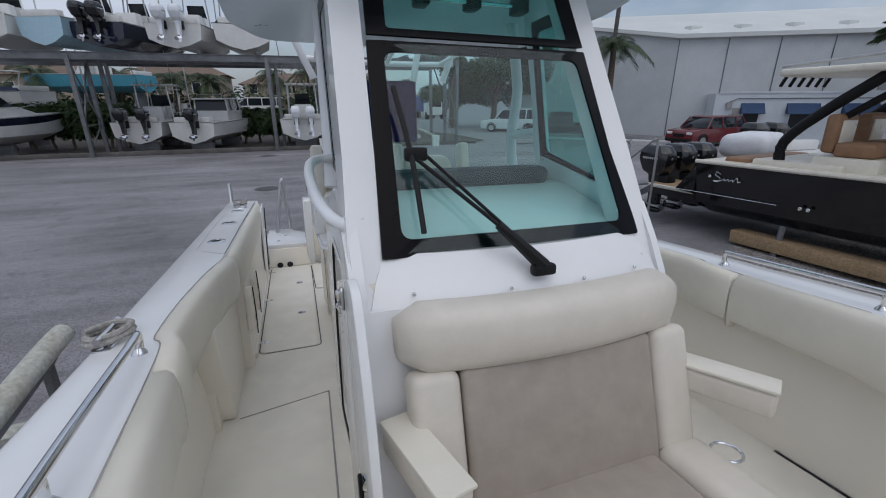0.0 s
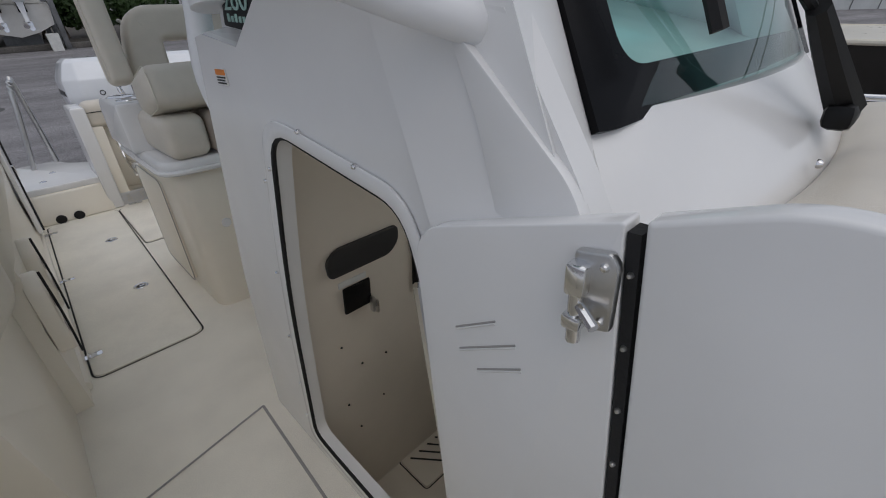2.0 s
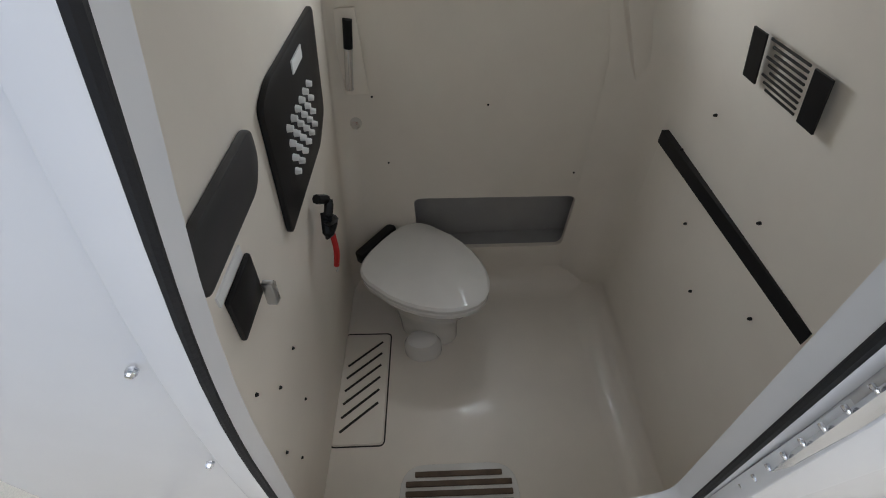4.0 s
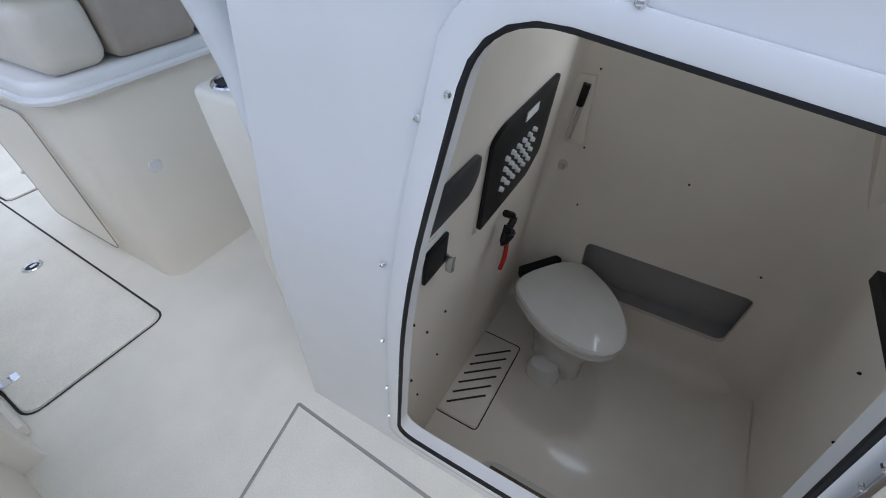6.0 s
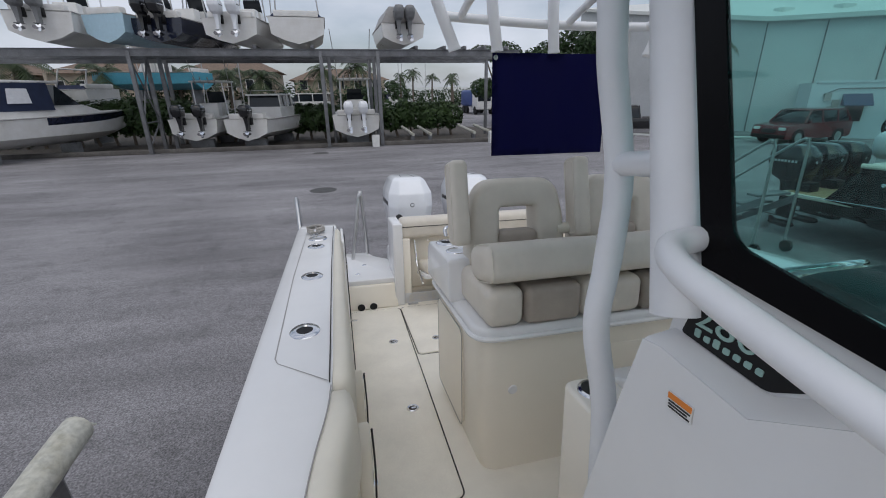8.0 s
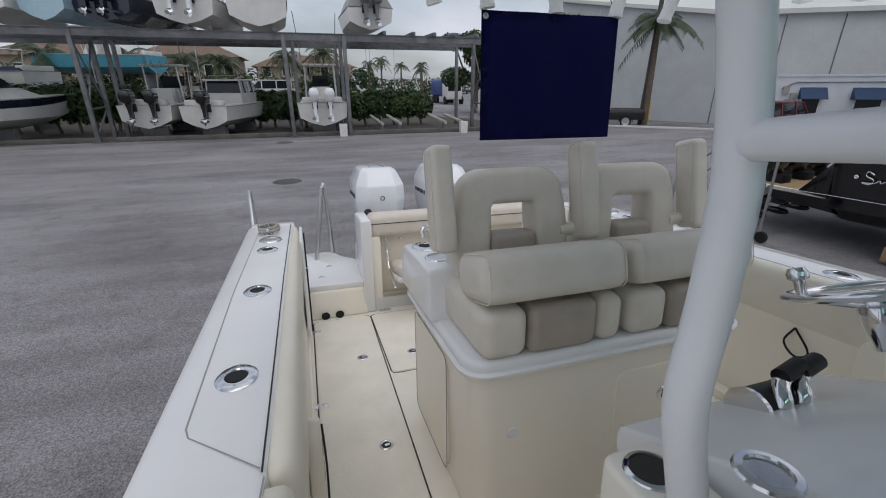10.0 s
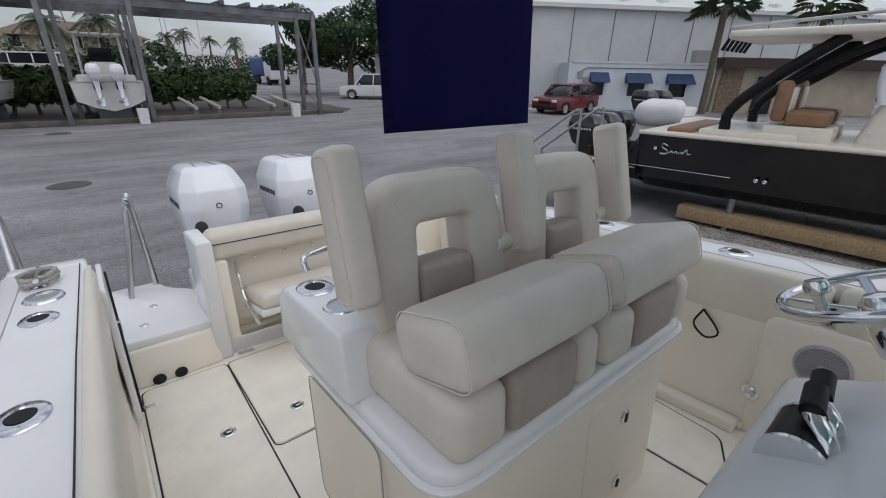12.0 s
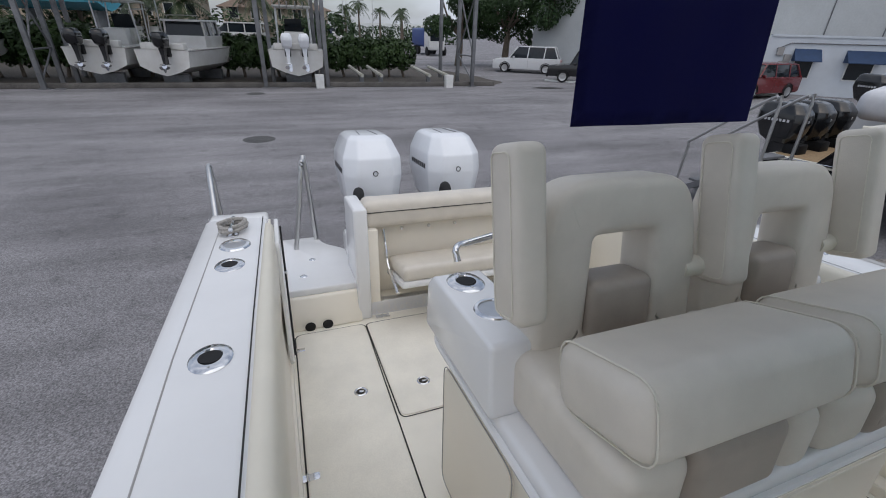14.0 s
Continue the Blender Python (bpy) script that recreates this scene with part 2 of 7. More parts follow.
def lathe(profile, at=(0, 0, 0), seg=20, m=None):
    """Radius and height pairs turned round z."""
    bm = bmesh.new()
    rings = [[bm.verts.new((r * math.cos(2 * math.pi * k / seg), r * math.sin(2 * math.pi * k / seg), z)) for k in range(seg)] for r, z in profile]
    for a, b in zip(rings, rings[1:]):
        for k in range(seg):
            bm.faces.new((a[k], a[(k + 1) % seg], b[(k + 1) % seg], b[k]))
    if profile[0][0] > 1e-4:
        bm.faces.new(rings[0])
    if profile[-1][0] > 1e-4:
        bm.faces.new(rings[-1])
    bmesh.ops.remove_doubles(bm, verts=bm.verts, dist=1e-5)
    bmesh.ops.recalc_face_normals(bm, faces=bm.faces)
    return turned(bm, Matrix.Translation(at) @ (m or Matrix()))


def loft(rings, close=True, caps=True):
    bm = bmesh.new()
    vs = [[bm.verts.new(p) for p in ring] for ring in rings]
    n = len(rings[0])
    for a, b in zip(vs, vs[1:]):
        for k in range(n if close else n - 1):
            bm.faces.new((a[k], a[(k + 1) % n], b[(k + 1) % n], b[k]))
    if caps and close:
        bm.faces.new(vs[0])
        bm.faces.new(vs[-1])
    bmesh.ops.recalc_face_normals(bm, faces=bm.faces)
    return bm


def cushion(x0, x1, y0, y1, z0, z1, r=0.05, seg=4):
    return box(x0, x1, y0, y1, z0, z1, r, seg)


def words(text, size, m, depth=0.001):
    cu = bpy.data.curves.new("words", "FONT")
    cu.body, cu.size, cu.extrude = text, size, depth
    ob = bpy.data.objects.new("words", cu)
    me = bpy.data.meshes.new_from_object(ob)
    bm = bmesh.new()
    bm.from_mesh(me)
    bpy.data.objects.remove(ob)
    bpy.data.meshes.remove(me)
    return turned(bm, m)


def screw_bm(at, m=None, r=0.009):
    return lathe([(0, 0.004), (r * 0.6, 0.0035), (r, 0.0), (r, -0.004)], at, 8, m)


TO_X = Matrix.Rotation(radians(-90), 4, "Y")     # z axis to -x
TO_Y = Matrix.Rotation(radians(90), 4, "X")      # z axis to -y

# ---- ground, standing water of the horizon, boat hull and deck ----
def worn_asphalt():
    """Old asphalt: broad paler and darker areas, drawn-out tracks, tight speckle of stone and fine cracks."""
    m = mat("worn_asphalt", (0.285, 0.277, 0.287), 0.85, scale=0.28, second=(0.205, 0.198, 0.207), fine=0.4, fine_scale=75, bump=0.7, bump_scale=95)
    n, l = m.node_tree.nodes, m.node_tree.links
    b = n["Principled BSDF"]
    old = b.inputs["Base Color"].links[0].from_socket
    co = n.new("ShaderNodeTexCoord")
    mp = n.new("ShaderNodeMapping")
    mp.inputs["Scale"].default_value = (0.10, 0.42, 1.0)
    l.new(co.outputs["Object"], mp.inputs["Vector"])
    tr = n.new("ShaderNodeTexNoise")
    tr.inputs["Scale"].default_value, tr.inputs["Detail"].default_value, tr.inputs["Roughness"].default_value = 1.6, 8, 0.68
    l.new(mp.outputs["Vector"], tr.inputs["Vector"])
    r1 = n.new("ShaderNodeMapRange")
    r1.inputs["From Min"].default_value, r1.inputs["From Max"].default_value = 0.36, 0.66
    r1.inputs["To Min"].default_value, r1.inputs["To Max"].default_value = 0.74, 1.26
    l.new(tr.outputs["Fac"], r1.inputs["Value"])
    vo = n.new("ShaderNodeTexVoronoi")
    vo.inputs["Scale"].default_value = 62
    l.new(co.outputs["Object"], vo.inputs["Vector"])
    r2 = n.new("ShaderNodeMapRange")
    r2.inputs["From Min"].default_value, r2.inputs["From Max"].default_value = 0.05, 0.6
    r2.inputs["To Min"].default_value, r2.inputs["To Max"].default_value = 1.18, 0.86
    l.new(vo.outputs["Distance"], r2.inputs["Value"])
    st = n.new("ShaderNodeTexNoise")
    st.inputs["Scale"].default_value, st.inputs["Detail"].default_value, st.inputs["Roughness"].default_value = 2.4, 9, 0.75
    l.new(co.outputs["Object"], st.inputs["Vector"])
    r3 = n.new("ShaderNodeMapRange")
    r3.inputs["From Min"].default_value, r3.inputs["From Max"].default_value = 0.30, 0.46
    r3.inputs["To Min"].default_value, r3.inputs["To Max"].default_value = 0.62, 1.0
    l.new(st.outputs["Fac"], r3.inputs["Value"])
    out = old
    for r in (r1, r2, r3):
        mu = n.new("ShaderNodeVectorMath")
        mu.operation = "SCALE"
        l.new(out, mu.inputs[0])
        l.new(r.outputs["Result"], mu.inputs["Scale"])
        out = mu.outputs["Vector"]
    l.new(out, b.inputs["Base Color"])
    return m


ASPHALT = worn_asphalt()
GRAVEL = mat("crushed_gravel", (0.33, 0.31, 0.29), 0.95, scale=4, second=(0.22, 0.2, 0.18), fine=0.55, fine_scale=28, bump=1.0, bump_scale=40)
DARKEARTH = mat("dark_earth", (0.09, 0.08, 0.07), 0.95, scale=1.5, fine=0.4, fine_scale=25, bump=0.8, bump_scale=30)
W = Matrix()                                       # world frame


def at_world(x, y, z=GROUND, turn=0.0):
    return pose(x, y, z, 0, 0, turn)


bm = bmesh.new()
bmesh.ops.create_grid(bm, x_segments=40, y_segments=40, size=600)
bmesh.ops.translate(bm, vec=(0, 100, GROUND), verts=bm.verts)
solo("ground", bm, ASPHALT, "grey worn asphalt of an open boat yard", "ground", on=W, kind="structure")


def patch(name, pts, z, material, label, wob=0.25):
    rnd = random.Random(name)
    bm = bmesh.new()
    ring = smooth_path([(x, y, z) for x, y in pts] + [(pts[0][0], pts[0][1], z)], 6)[:-1]
    bm.faces.new([bm.verts.new(p + Vector((rnd.uniform(-wob, wob), rnd.uniform(-wob, wob), 0))) for p in ring])
    bmesh.ops.triangulate(bm, faces=bm.faces)
    return solo(name, bm, material, label, "ground", on=W, kind="structure")


patch("ground_gravel", [(-8, -8), (-8, 2.6), (-4.5, 3.6), (-2.4, 3.9), (-0.6, 4.4), (2, 4.6), (5, 5.2), (8, 5.6), (11, 4), (14, -8)], GROUND + 0.006, GRAVEL, "loose pale gravel under and beside the blocked boats")
patch("ground_earth", [(-40, 29), (-1, 27.4), (6, 26.3), (10, 25.9), (12, 28), (10, 38), (0, 42), (-40, 42)], GROUND + 0.006, DARKEARTH, "dark earth strip under the boat racks")


def half_beam(y):
    if y > 0.9:
        return 1.456
    u = max(0.0, (y + 2.9) / 3.8)
    return 1.44 * u ** 0.55 + 0.02


def sheer(y):
    return 0.78 + (0.03 * (1.2 - y) if y < 1.2 else 0)


STN = [-2.9, -2.6, -2.0, -1.2, -0.4, 0.4, 0.9, 2.0, 3.5, 5.0, 5.45]
rings = []
for y in STN:
    b, s = half_beam(y), sheer(y)
    k = -0.80 + max(0, -y - 0.5) * 0.33
    sec = [(b, y, s), (b + 0.012, y, s - 0.12), (b - 0.02, y, s - 0.14), (b * 0.97, y, s * 0.3), (b * 0.92, y, -0.3), (b * 0.62, y, k * 0.85), (0, y, k)]
    rings.append([(-x, yy, z) for x, yy, z in sec] + sec[::-1][1:])
hull = thing("boat_hull", "white fibreglass hull of a blocked sport boat", "boat hull", (0, 2, -0.6), kind="structure")
part("hull_shell", loft(rings, close=False, caps=False), GEL, hull)
part("transom_plate", prism([(-1.4, 0.1), (1.4, 0.1), (1.32, -0.3), (0.88, -0.67), (0, -0.79), (-0.88, -0.67), (-1.32, -0.3)], "y", 5.40, 5.46), GEL, hull)

# keel blocks under the hull
WOOD = mat("weathered_timber", (0.36, 0.25, 0.14), 0.8, scale=3, second=(0.30, 0.21, 0.12), fine=0.2, fine_scale=30, bump=0.4, bump_scale=40)
for y, h in ((-0.5, 0.42), (2.6, 0.36), (4.6, 0.1)):
    solo("keel_block", box(-0.5, 0.5, y - 0.12, y + 0.12, GROUND + 0.02, -0.78 - y * 0.086, 0.01), WOOD, "stacked weathered timber block under the hull", "timber block", (0, y, GROUND), on=W, group="keel blocks")

# deck: one sheet with the hatches let into it
deck = thing("floor", "cream non-skid boat deck with flush hatches", "deck", (0, 2.5, 0), kind="structure")
# four strips round the opening that the cabin takes
part("deck_front", prism([(-1.25, 1.2), (-1.25, 0.9), (-1.2, 0), (-1.05, -0.8), (-0.75, -1.6), (-0.3, -2.4), (0.3, -2.4), (0.75, -1.6), (1.05, -0.8), (1.2, 0), (1.25, 0.9), (1.25, 1.2)], "z", -0.05, 0), DECK, deck)
part("deck_side", box(-1.28, -0.6, 1.2, 2.42, -0.05, 0), DECK, deck)
part("deck_side", box(0.47, 1.28, 1.2, 2.42, -0.05, 0), DECK, deck)
part("deck_aft", box(-1.28, 1.28, 2.42, 5.46, -0.05, 0), DECK, deck)


def groove(name, poly, z, parent, w=0.004, closed=True):
    pts = [(x, y, z) for x, y in poly]
    return part(name, tube(pts, w, 5, 0, closed=closed, flat=0.4), SEAM, parent, "dark joint line")


part("side_hatch", prism(rounded([(-1.095, 3.115), (-0.682, 3.115), (-0.640, 5.30), (-1.075, 5.30)], 0.05), "z", 0.0, 0.006, 0.003), DECK, deck, "cream hatch lid over the fish box")
groove("hatch_joint", rounded([(-1.10, 3.108), (-0.676, 3.108), (-0.634, 5.306), (-1.08, 5.306)], 0.05), 0.001, deck)
part("aft_hatch", prism(rounded([(-0.628, 4.41), (0.62, 4.41), (0.62, 5.30), (-0.622, 5.30)], 0.04), "z", 0.0, 0.006, 0.003), DECK, deck, "cream hatch lid before the transom")
groove("hatch_joint", rounded([(-0.634, 4.40), (0.627, 4.40), (0.627, 5.307), (-0.63, 5.307)], 0.04), 0.001, deck)
part("port_hatch", prism(rounded([(0.66, 2.95), (0.98, 3.1), (1.02, 3.5), (0.66, 3.5)], 0.05), "z", 0.0, 0.006, 0.003), DECK, deck, "small cream deck hatch lid")
groove("hatch_joint", rounded([(0.653, 2.94), (0.986, 3.095), (1.027, 3.507), (0.653, 3.507)], 0.05), 0.001, deck)
for poly in ([(-1.16, 2.37), (-0.68, 2.475)], [(-0.68, 2.475), (-0.76, 0.6)]):
    part("deck_seam", tube([(x, y, 0.001) for x, y in poly], 0.005, 5, 0, flat=0.5), GREYPLASTIC, deck, "shallow moulded deck joint")


def flush_latch(x, y, z=0.006):
    t = thing("hatch_latch", "round polished steel flush latch in the deck hatch", "latch", (x, y, z), group="deck latches")
    part("latch_ring", lathe([(0.024, 0), (0.034, 0), (0.036, 0.003), (0.030, 0.006), (0.024, 0.004), (0.022, 0.0)], (x, y, z), 16), CHROME, t)
    part("latch_cup", lathe([(0, 0.0008), (0.0235, 0.0012)], (x, y, z), 14), SEAM, t)
    part("pull_tab", box(x - 0.008, x + 0.018, y - 0.007, y + 0.007, z, z + 0.005, 0.002), CHROME, t)


for p in ((-0.79, 3.79), (-0.785, 4.645), (-0.45, 4.62)):
    flush_latch(*p)


def hinge(x, y, z=0.006):
    t = part("hatch_hinge", join(*[box(x + dx - 0.022, x + dx + 0.022, y - 0.018, y + 0.018, z - 0.004, z + 0.003, 0.002) for dx in (-0.026, 0.026)]), CHROME, deck, "small stainless hinge plate")
    part("pin", tube([(x, y - 0.018, z + 0.004), (x, y + 0.018, z + 0.004)], 0.005, 8, 0), CHROME, t)
    for dx in (-0.026, 0.026):
        for dy in (-0.009, 0.009):
            part("screw", screw_bm((x + dx, y + dy, z + 0.003), r=0.004), BRUSHED, t)


for p in ((-1.09, 3.29), (-1.085, 4.2), (-1.08, 5.128), (-0.50, 5.36), (0.72, 3.46)):
    hinge(*p)
for x in (-0.98, -0.87):
    solo("drain_scupper", lathe([(0, 0.002), (0.03, 0.002), (0.034, 0.0)], (x, 5.335, 0.03), 14, TO_Y), RUBBER, "black oval deck scupper at the transom", "scupper", (x, 5.335, 0.03), group="scuppers")

# gunwales, liner and bolsters, starboard (s = -1) and port (s = 1)
for s, side in ((-1, "starboard"), (1, "port")):
    g = thing("gunwale_" + side, "white moulded gunwale with cream liner below", "gunwale", (s * 1.3, 3, 0), kind="structure")
    # the cap is a loft of cross sections whose inner edge follows the side deck
    inner = {-2.9: 0.0, -2.6: None, -2.0: None, -1.2: None, -0.4: None, 0.4: None, 0.95: 1.185, 1.45: 1.215, 1.66: 1.235, 1.74: 1.27, 2.1: 1.262, 2.5: 1.225, 2.72: 1.19, 2.86: 1.178, 3.1: 1.172, 4.2: 1.165, 5.3: 1.14}
    rg = []
    for y, i in inner.items():
        b = half_beam(y)
        if i is None or y < -2.8:
            i = max(0.0, b - 0.22)
        z = sheer(y)
        rg.append([(s * b, y, z - 0.03), (s * (b - 0.004), y, z + 0.008), (s * (b - 0.025), y, z + 0.022), (s * (b - 0.10), y, z + 0.024), (s * (i + 0.03), y, z + 0.022), (s * (i + 0.006), y, z + 0.014), (s * i, y, z - 0.03), (s * (i + 0.02), y, z - 0.06)])
    part("gunwale_cap", loft(rg, close=True), GEL, g)
    # end cap of the aft corner
    part("corner_block", box(min(s * 1.14, s * 1.44), max(s * 1.14, s * 1.44), 5.28, 5.42, 0.1, 0.803, 0.02, 3), GEL, g)
    part("liner_front", loft([[(s * (half_beam(y) - 0.19), y, 0.0), (s * (half_beam(y) - 0.165), y, 0.45), (s * (half_beam(y) - 0.15), y, sheer(y) - 0.03), (s * (half_beam(y) - 0.05), y, sheer(y) - 0.03), (s * (half_beam(y) - 0.1), y, 0.0)] for y in (-2.4, -1.6, -0.8, 0.0, 0.9, 1.6, 2.36)]), CREAM, g)
    part("liner_knee", prism(rounded([(2.375, 0.0), (3.06, 0.0), (3.06, 0.60), (2.17, 0.60)], 0.02), "x", *sorted((s * 1.31, s * 1.175)), 0.012), CREAM, g, "moulded cream knee under the side deck")
    part("liner_mid", box(*sorted((s * 1.3, s * 1.24)), 2.3, 3.0, 0.0, 0.76), CREAM, g)
    part("liner_aft", loft([[(s * 1.12, y, 0.0), (s * 1.13, y, 0.35), (s * 1.115, y, 0.55), (s * 1.13, y, 0.775), (s * 1.3, y, 0.775), (s * 1.3, y, 0.0)] for y in (2.95, 3.6, 4.4, 5.34)]), CREAM, g)
    part("toe_step", box(*sorted((s * 1.3, s * 1.105)), 3.05, 5.34, 0.0, 0.045, 0.012), CREAM, g)
    # padded bolster: a fat rolled section, in two lengths
    def bol(name, stations):
        rgs = []
        for y, i, top, w, h in stations:
            ring = []
            for k in range(14):
                a = 2 * math.pi * k / 14
                cx, cz = i - w * 0.5 + 0.026, top - h * 0.5
                ring.append((s * (cx + math.copysign(abs(math.cos(a)) ** 0.6, math.cos(a)) * w * 0.5), y, cz + math.copysign(abs(math.sin(a)) ** 0.6, math.sin(a)) * h * 0.5))
            rgs.append(ring)
        part(name, loft(rgs), BOLSTER, g, "padded cream vinyl coaming bolster", sharp=60)
    bol("bolster", [(2.855, 1.178, 0.775, 0.05, 0.2), (2.83, 1.18, 0.80, 0.085, 0.27), (2.7, 1.192, 0.81, 0.105, 0.25), (2.5, 1.225, 0.81, 0.10, 0.25), (2.1, 1.262, 0.81, 0.10, 0.25), (1.74, 1.27, 0.81, 0.10, 0.25), (1.66, 1.235, 0.81, 0.095, 0.25), (1.48, 1.217, 0.805, 0.092, 0.24), (1.465, 1.216, 0.785, 0.09, 0.25)])
    bol("bolster", [(1.455, 1.215, 0.785, 0.09, 0.25), (1.44, 1.214, 0.81, 0.092, 0.24), (0.95, 1.185, 0.815, 0.10, 0.25), (0.4, half_beam(0.4) - 0.225, 0.83, 0.12, 0.3), (-0.4, half_beam(-0.4) - 0.225, 0.85, 0.12, 0.3), (-1.2, half_beam(-1.2) - 0.22, 0.87, 0.12, 0.3)])
    bol("aft_bolster", [(2.875, 1.176, 0.775, 0.05, 0.2), (2.9, 1.174, 0.80, 0.085, 0.26), (3.1, 1.172, 0.805, 0.09, 0.27), (4.2, 1.165, 0.805, 0.085, 0.27), (5.2, 1.145, 0.80, 0.06, 0.25)])
    part("cap_seam", tube([(s * i, y, sheer(y) + 0.026) for y, i in ((5.3, 1.165), (4.2, 1.181), (3.1, 1.188), (2.87, 1.19))], 0.0025, 5, 0, flat=0.4), SEAM, g)
    part("panel_seam", tube([(s * 1.365, 5.25, sheer(5) + 0.024), (s * 1.383, 4.0, sheer(5) + 0.024), (s * 1.372, 3.07, sheer(3) + 0.024), (s * 1.36, 3.035, sheer(3) + 0.024), (s * 1.195, 2.885, sheer(3) + 0.024)], 0.0025, 5, 0, flat=0.4), GREYPLASTIC, g)
    part("bolster_welt", tube([(s * (i + 0.004), y, sheer(y) + 0.022) for y, i in ((2.86, 1.182), (2.72, 1.194), (2.5, 1.229), (2.1, 1.266), (1.74, 1.274), (1.66, 1.239), (1.45, 1.219), (0.95, 1.189))], 0.002, 6, 4), GREYPLASTIC, g)
    # grab rail on the forward side deck
    r = thing("grab_rail", "polished stainless grab rail on the side deck", "rail", (s * 1.26, 1.2, 0.8), group="side rails")
    rail = [(s * 1.285, 1.60, 0.80), (s * 1.282, 1.60, 0.865), (s * 1.275, 1.5, 0.872), (s * 1.255, 0.95, 0.88), (s * 1.20, 0.2, 0.90), (s * 1.12, -0.4, 0.92), (s * 1.12, -0.42, 0.86)]
    part("rail_tube", tube(rail, 0.0125, 10, 5), CHROME, r)
    for p in ((1.287, 1.60, 0.803), (1.257, 0.95, 0.808)):
        part("rail_foot", lathe([(0, 0.02), (0.012, 0.02), (0.022, 0.006), (0.024, 0)], (s * p[0], p[1], p[2]), 14), CHROME, r)
    part("stanchion", tube([(s * 1.257, 0.95, 0.80), (s * 1.256, 0.95, 0.88)], 0.010, 8, 0), CHROME, r)


def rod_holder(x, y, z, big=False, m=None):
    t = thing("rod_holder", "polished flush rod holder with a dark opening", "rod holder", (x, y, z), group="flush rod holders")
    f = Matrix.Translation((x, y, z)) @ (m or Matrix())
    fl = turned(lathe([(0.028, 0.0), (0.032, 0.007), (0.05, 0.006), (0.058, 0.0)], (0, 0, 0), 24), f @ Matrix.Diagonal((1.0 if not big else 1.05, 1.25 if not big else 1.0, 1, 1)))
    part("flange", fl, CHROME, t)
    part("throat", turned(lathe([(0.031, 0.006), (0.027, -0.002), (0.02, 0.0015), (0, 0.001)], (0, 0, 0), 18), f), RUBBER, t, "dark rod holder throat")
    for dy in (-0.05, 0.05):
        part("screw", turned(screw_bm((0.0, dy, 0.0055), r=0.005), f), BRUSHED, t)


for s in (-1, 1):
    for y in (3.27, 3.973, 4.645):
        rod_holder(s * 1.285, y, 0.804)
    t = thing("cup_holder", "chrome cup ring let into the aft gunwale", "cup holder", (s * 1.28, 4.88, 0.804))
    part("ring", turned(lathe([(0.046, -0.001), (0.048, 0.008), (0.062, 0.007), (0.068, 0.0)], (0, 0, 0), 26), Matrix.Translation((s * 1.28, 4.88, 0.804)) @ Matrix.Diagonal((1, 1.2, 1, 1))), CHROME, t)
    part("cup_floor", turned(lathe([(0, 0.0012), (0.047, 0.0018)], (0, 0, 0), 20), Matrix.Translation((s * 1.28, 4.88, 0.804)) @ Matrix.Diagonal((1, 1.2, 1, 1))), BRUSHED, t)


def cleat_with_line(x, y, z):
    t = thing("cleat", "chrome pull-up cleat on the gunwale", "cleat", (x, y, z))
    part("base", prism(rounded([(x - 0.03, y - 0.09), (x + 0.03, y - 0.09), (x + 0.03, y + 0.09), (x - 0.03, y + 0.09)], 0.028), "z", z, z + 0.008, 0.003), CHROME, t)
    for dy in (-0.04, 0.04):
        part("post", tube([(x, y + dy, z), (x, y + dy, z + 0.04)], 0.008, 8, 0), CHROME, t)
    part("horn", tube([(x, y - 0.10, z + 0.044), (x, y, z + 0.04), (x, y + 0.10, z + 0.044)], 0.011, 8, 4), CHROME, t)
    rnd = random.Random(5)
    pts = [(x + 0.06 * math.cos(i * 1.3) * (0.8 + 0.3 * rnd.random()), y + 0.085 * math.sin(i * 1.3 + 0.4) * (0.7 + 0.4 * rnd.random()), z + 0.014 + 0.0032 * i) for i in range(13)]
    solo("mooring_line", tube(pts, 0.011, 7, 4), ROPE, "grey braided mooring line heaped round the cleat", "rope", (x, y, z))


cleat_with_line(-1.30, 5.08, 0.804)
cleat_with_line(-1.41, 1.74, 0.80)

# ---- console with its head compartment ----
con = thing("console", "white moulded centre console with a door opening in its side", "console", (0, 1.8, 0))
XS = 0.628
outline = [(1.165, 0.0), (2.46, 0.0), (2.40, 0.55), (2.27, 1.03), (2.17, 1.36), (1.44, 1.20), (1.36, 1.07), (1.30, 0.95), (1.17, 0.45)]
# on the door side the wall stops at a ledge below the recessed name panel
outline_door = outline[:3] + [(2.27, 1.03), (2.222, 1.19), (2.18, 1.195), (2.02, 1.172), (1.90, 1.242), (1.82, 1.262)] + outline[5:]
opening = [(1.955, 1.044), (1.60, 0.984), (1.572, 0.90), (1.495, 0.13), (1.54, 0.078), (2.06, 0.078), (2.156, 0.085), (2.079, 0.63)]
orad = [0.075, 0.05, 0.06, 0.05, 0.05, 0.05, 0.075, 0.2]


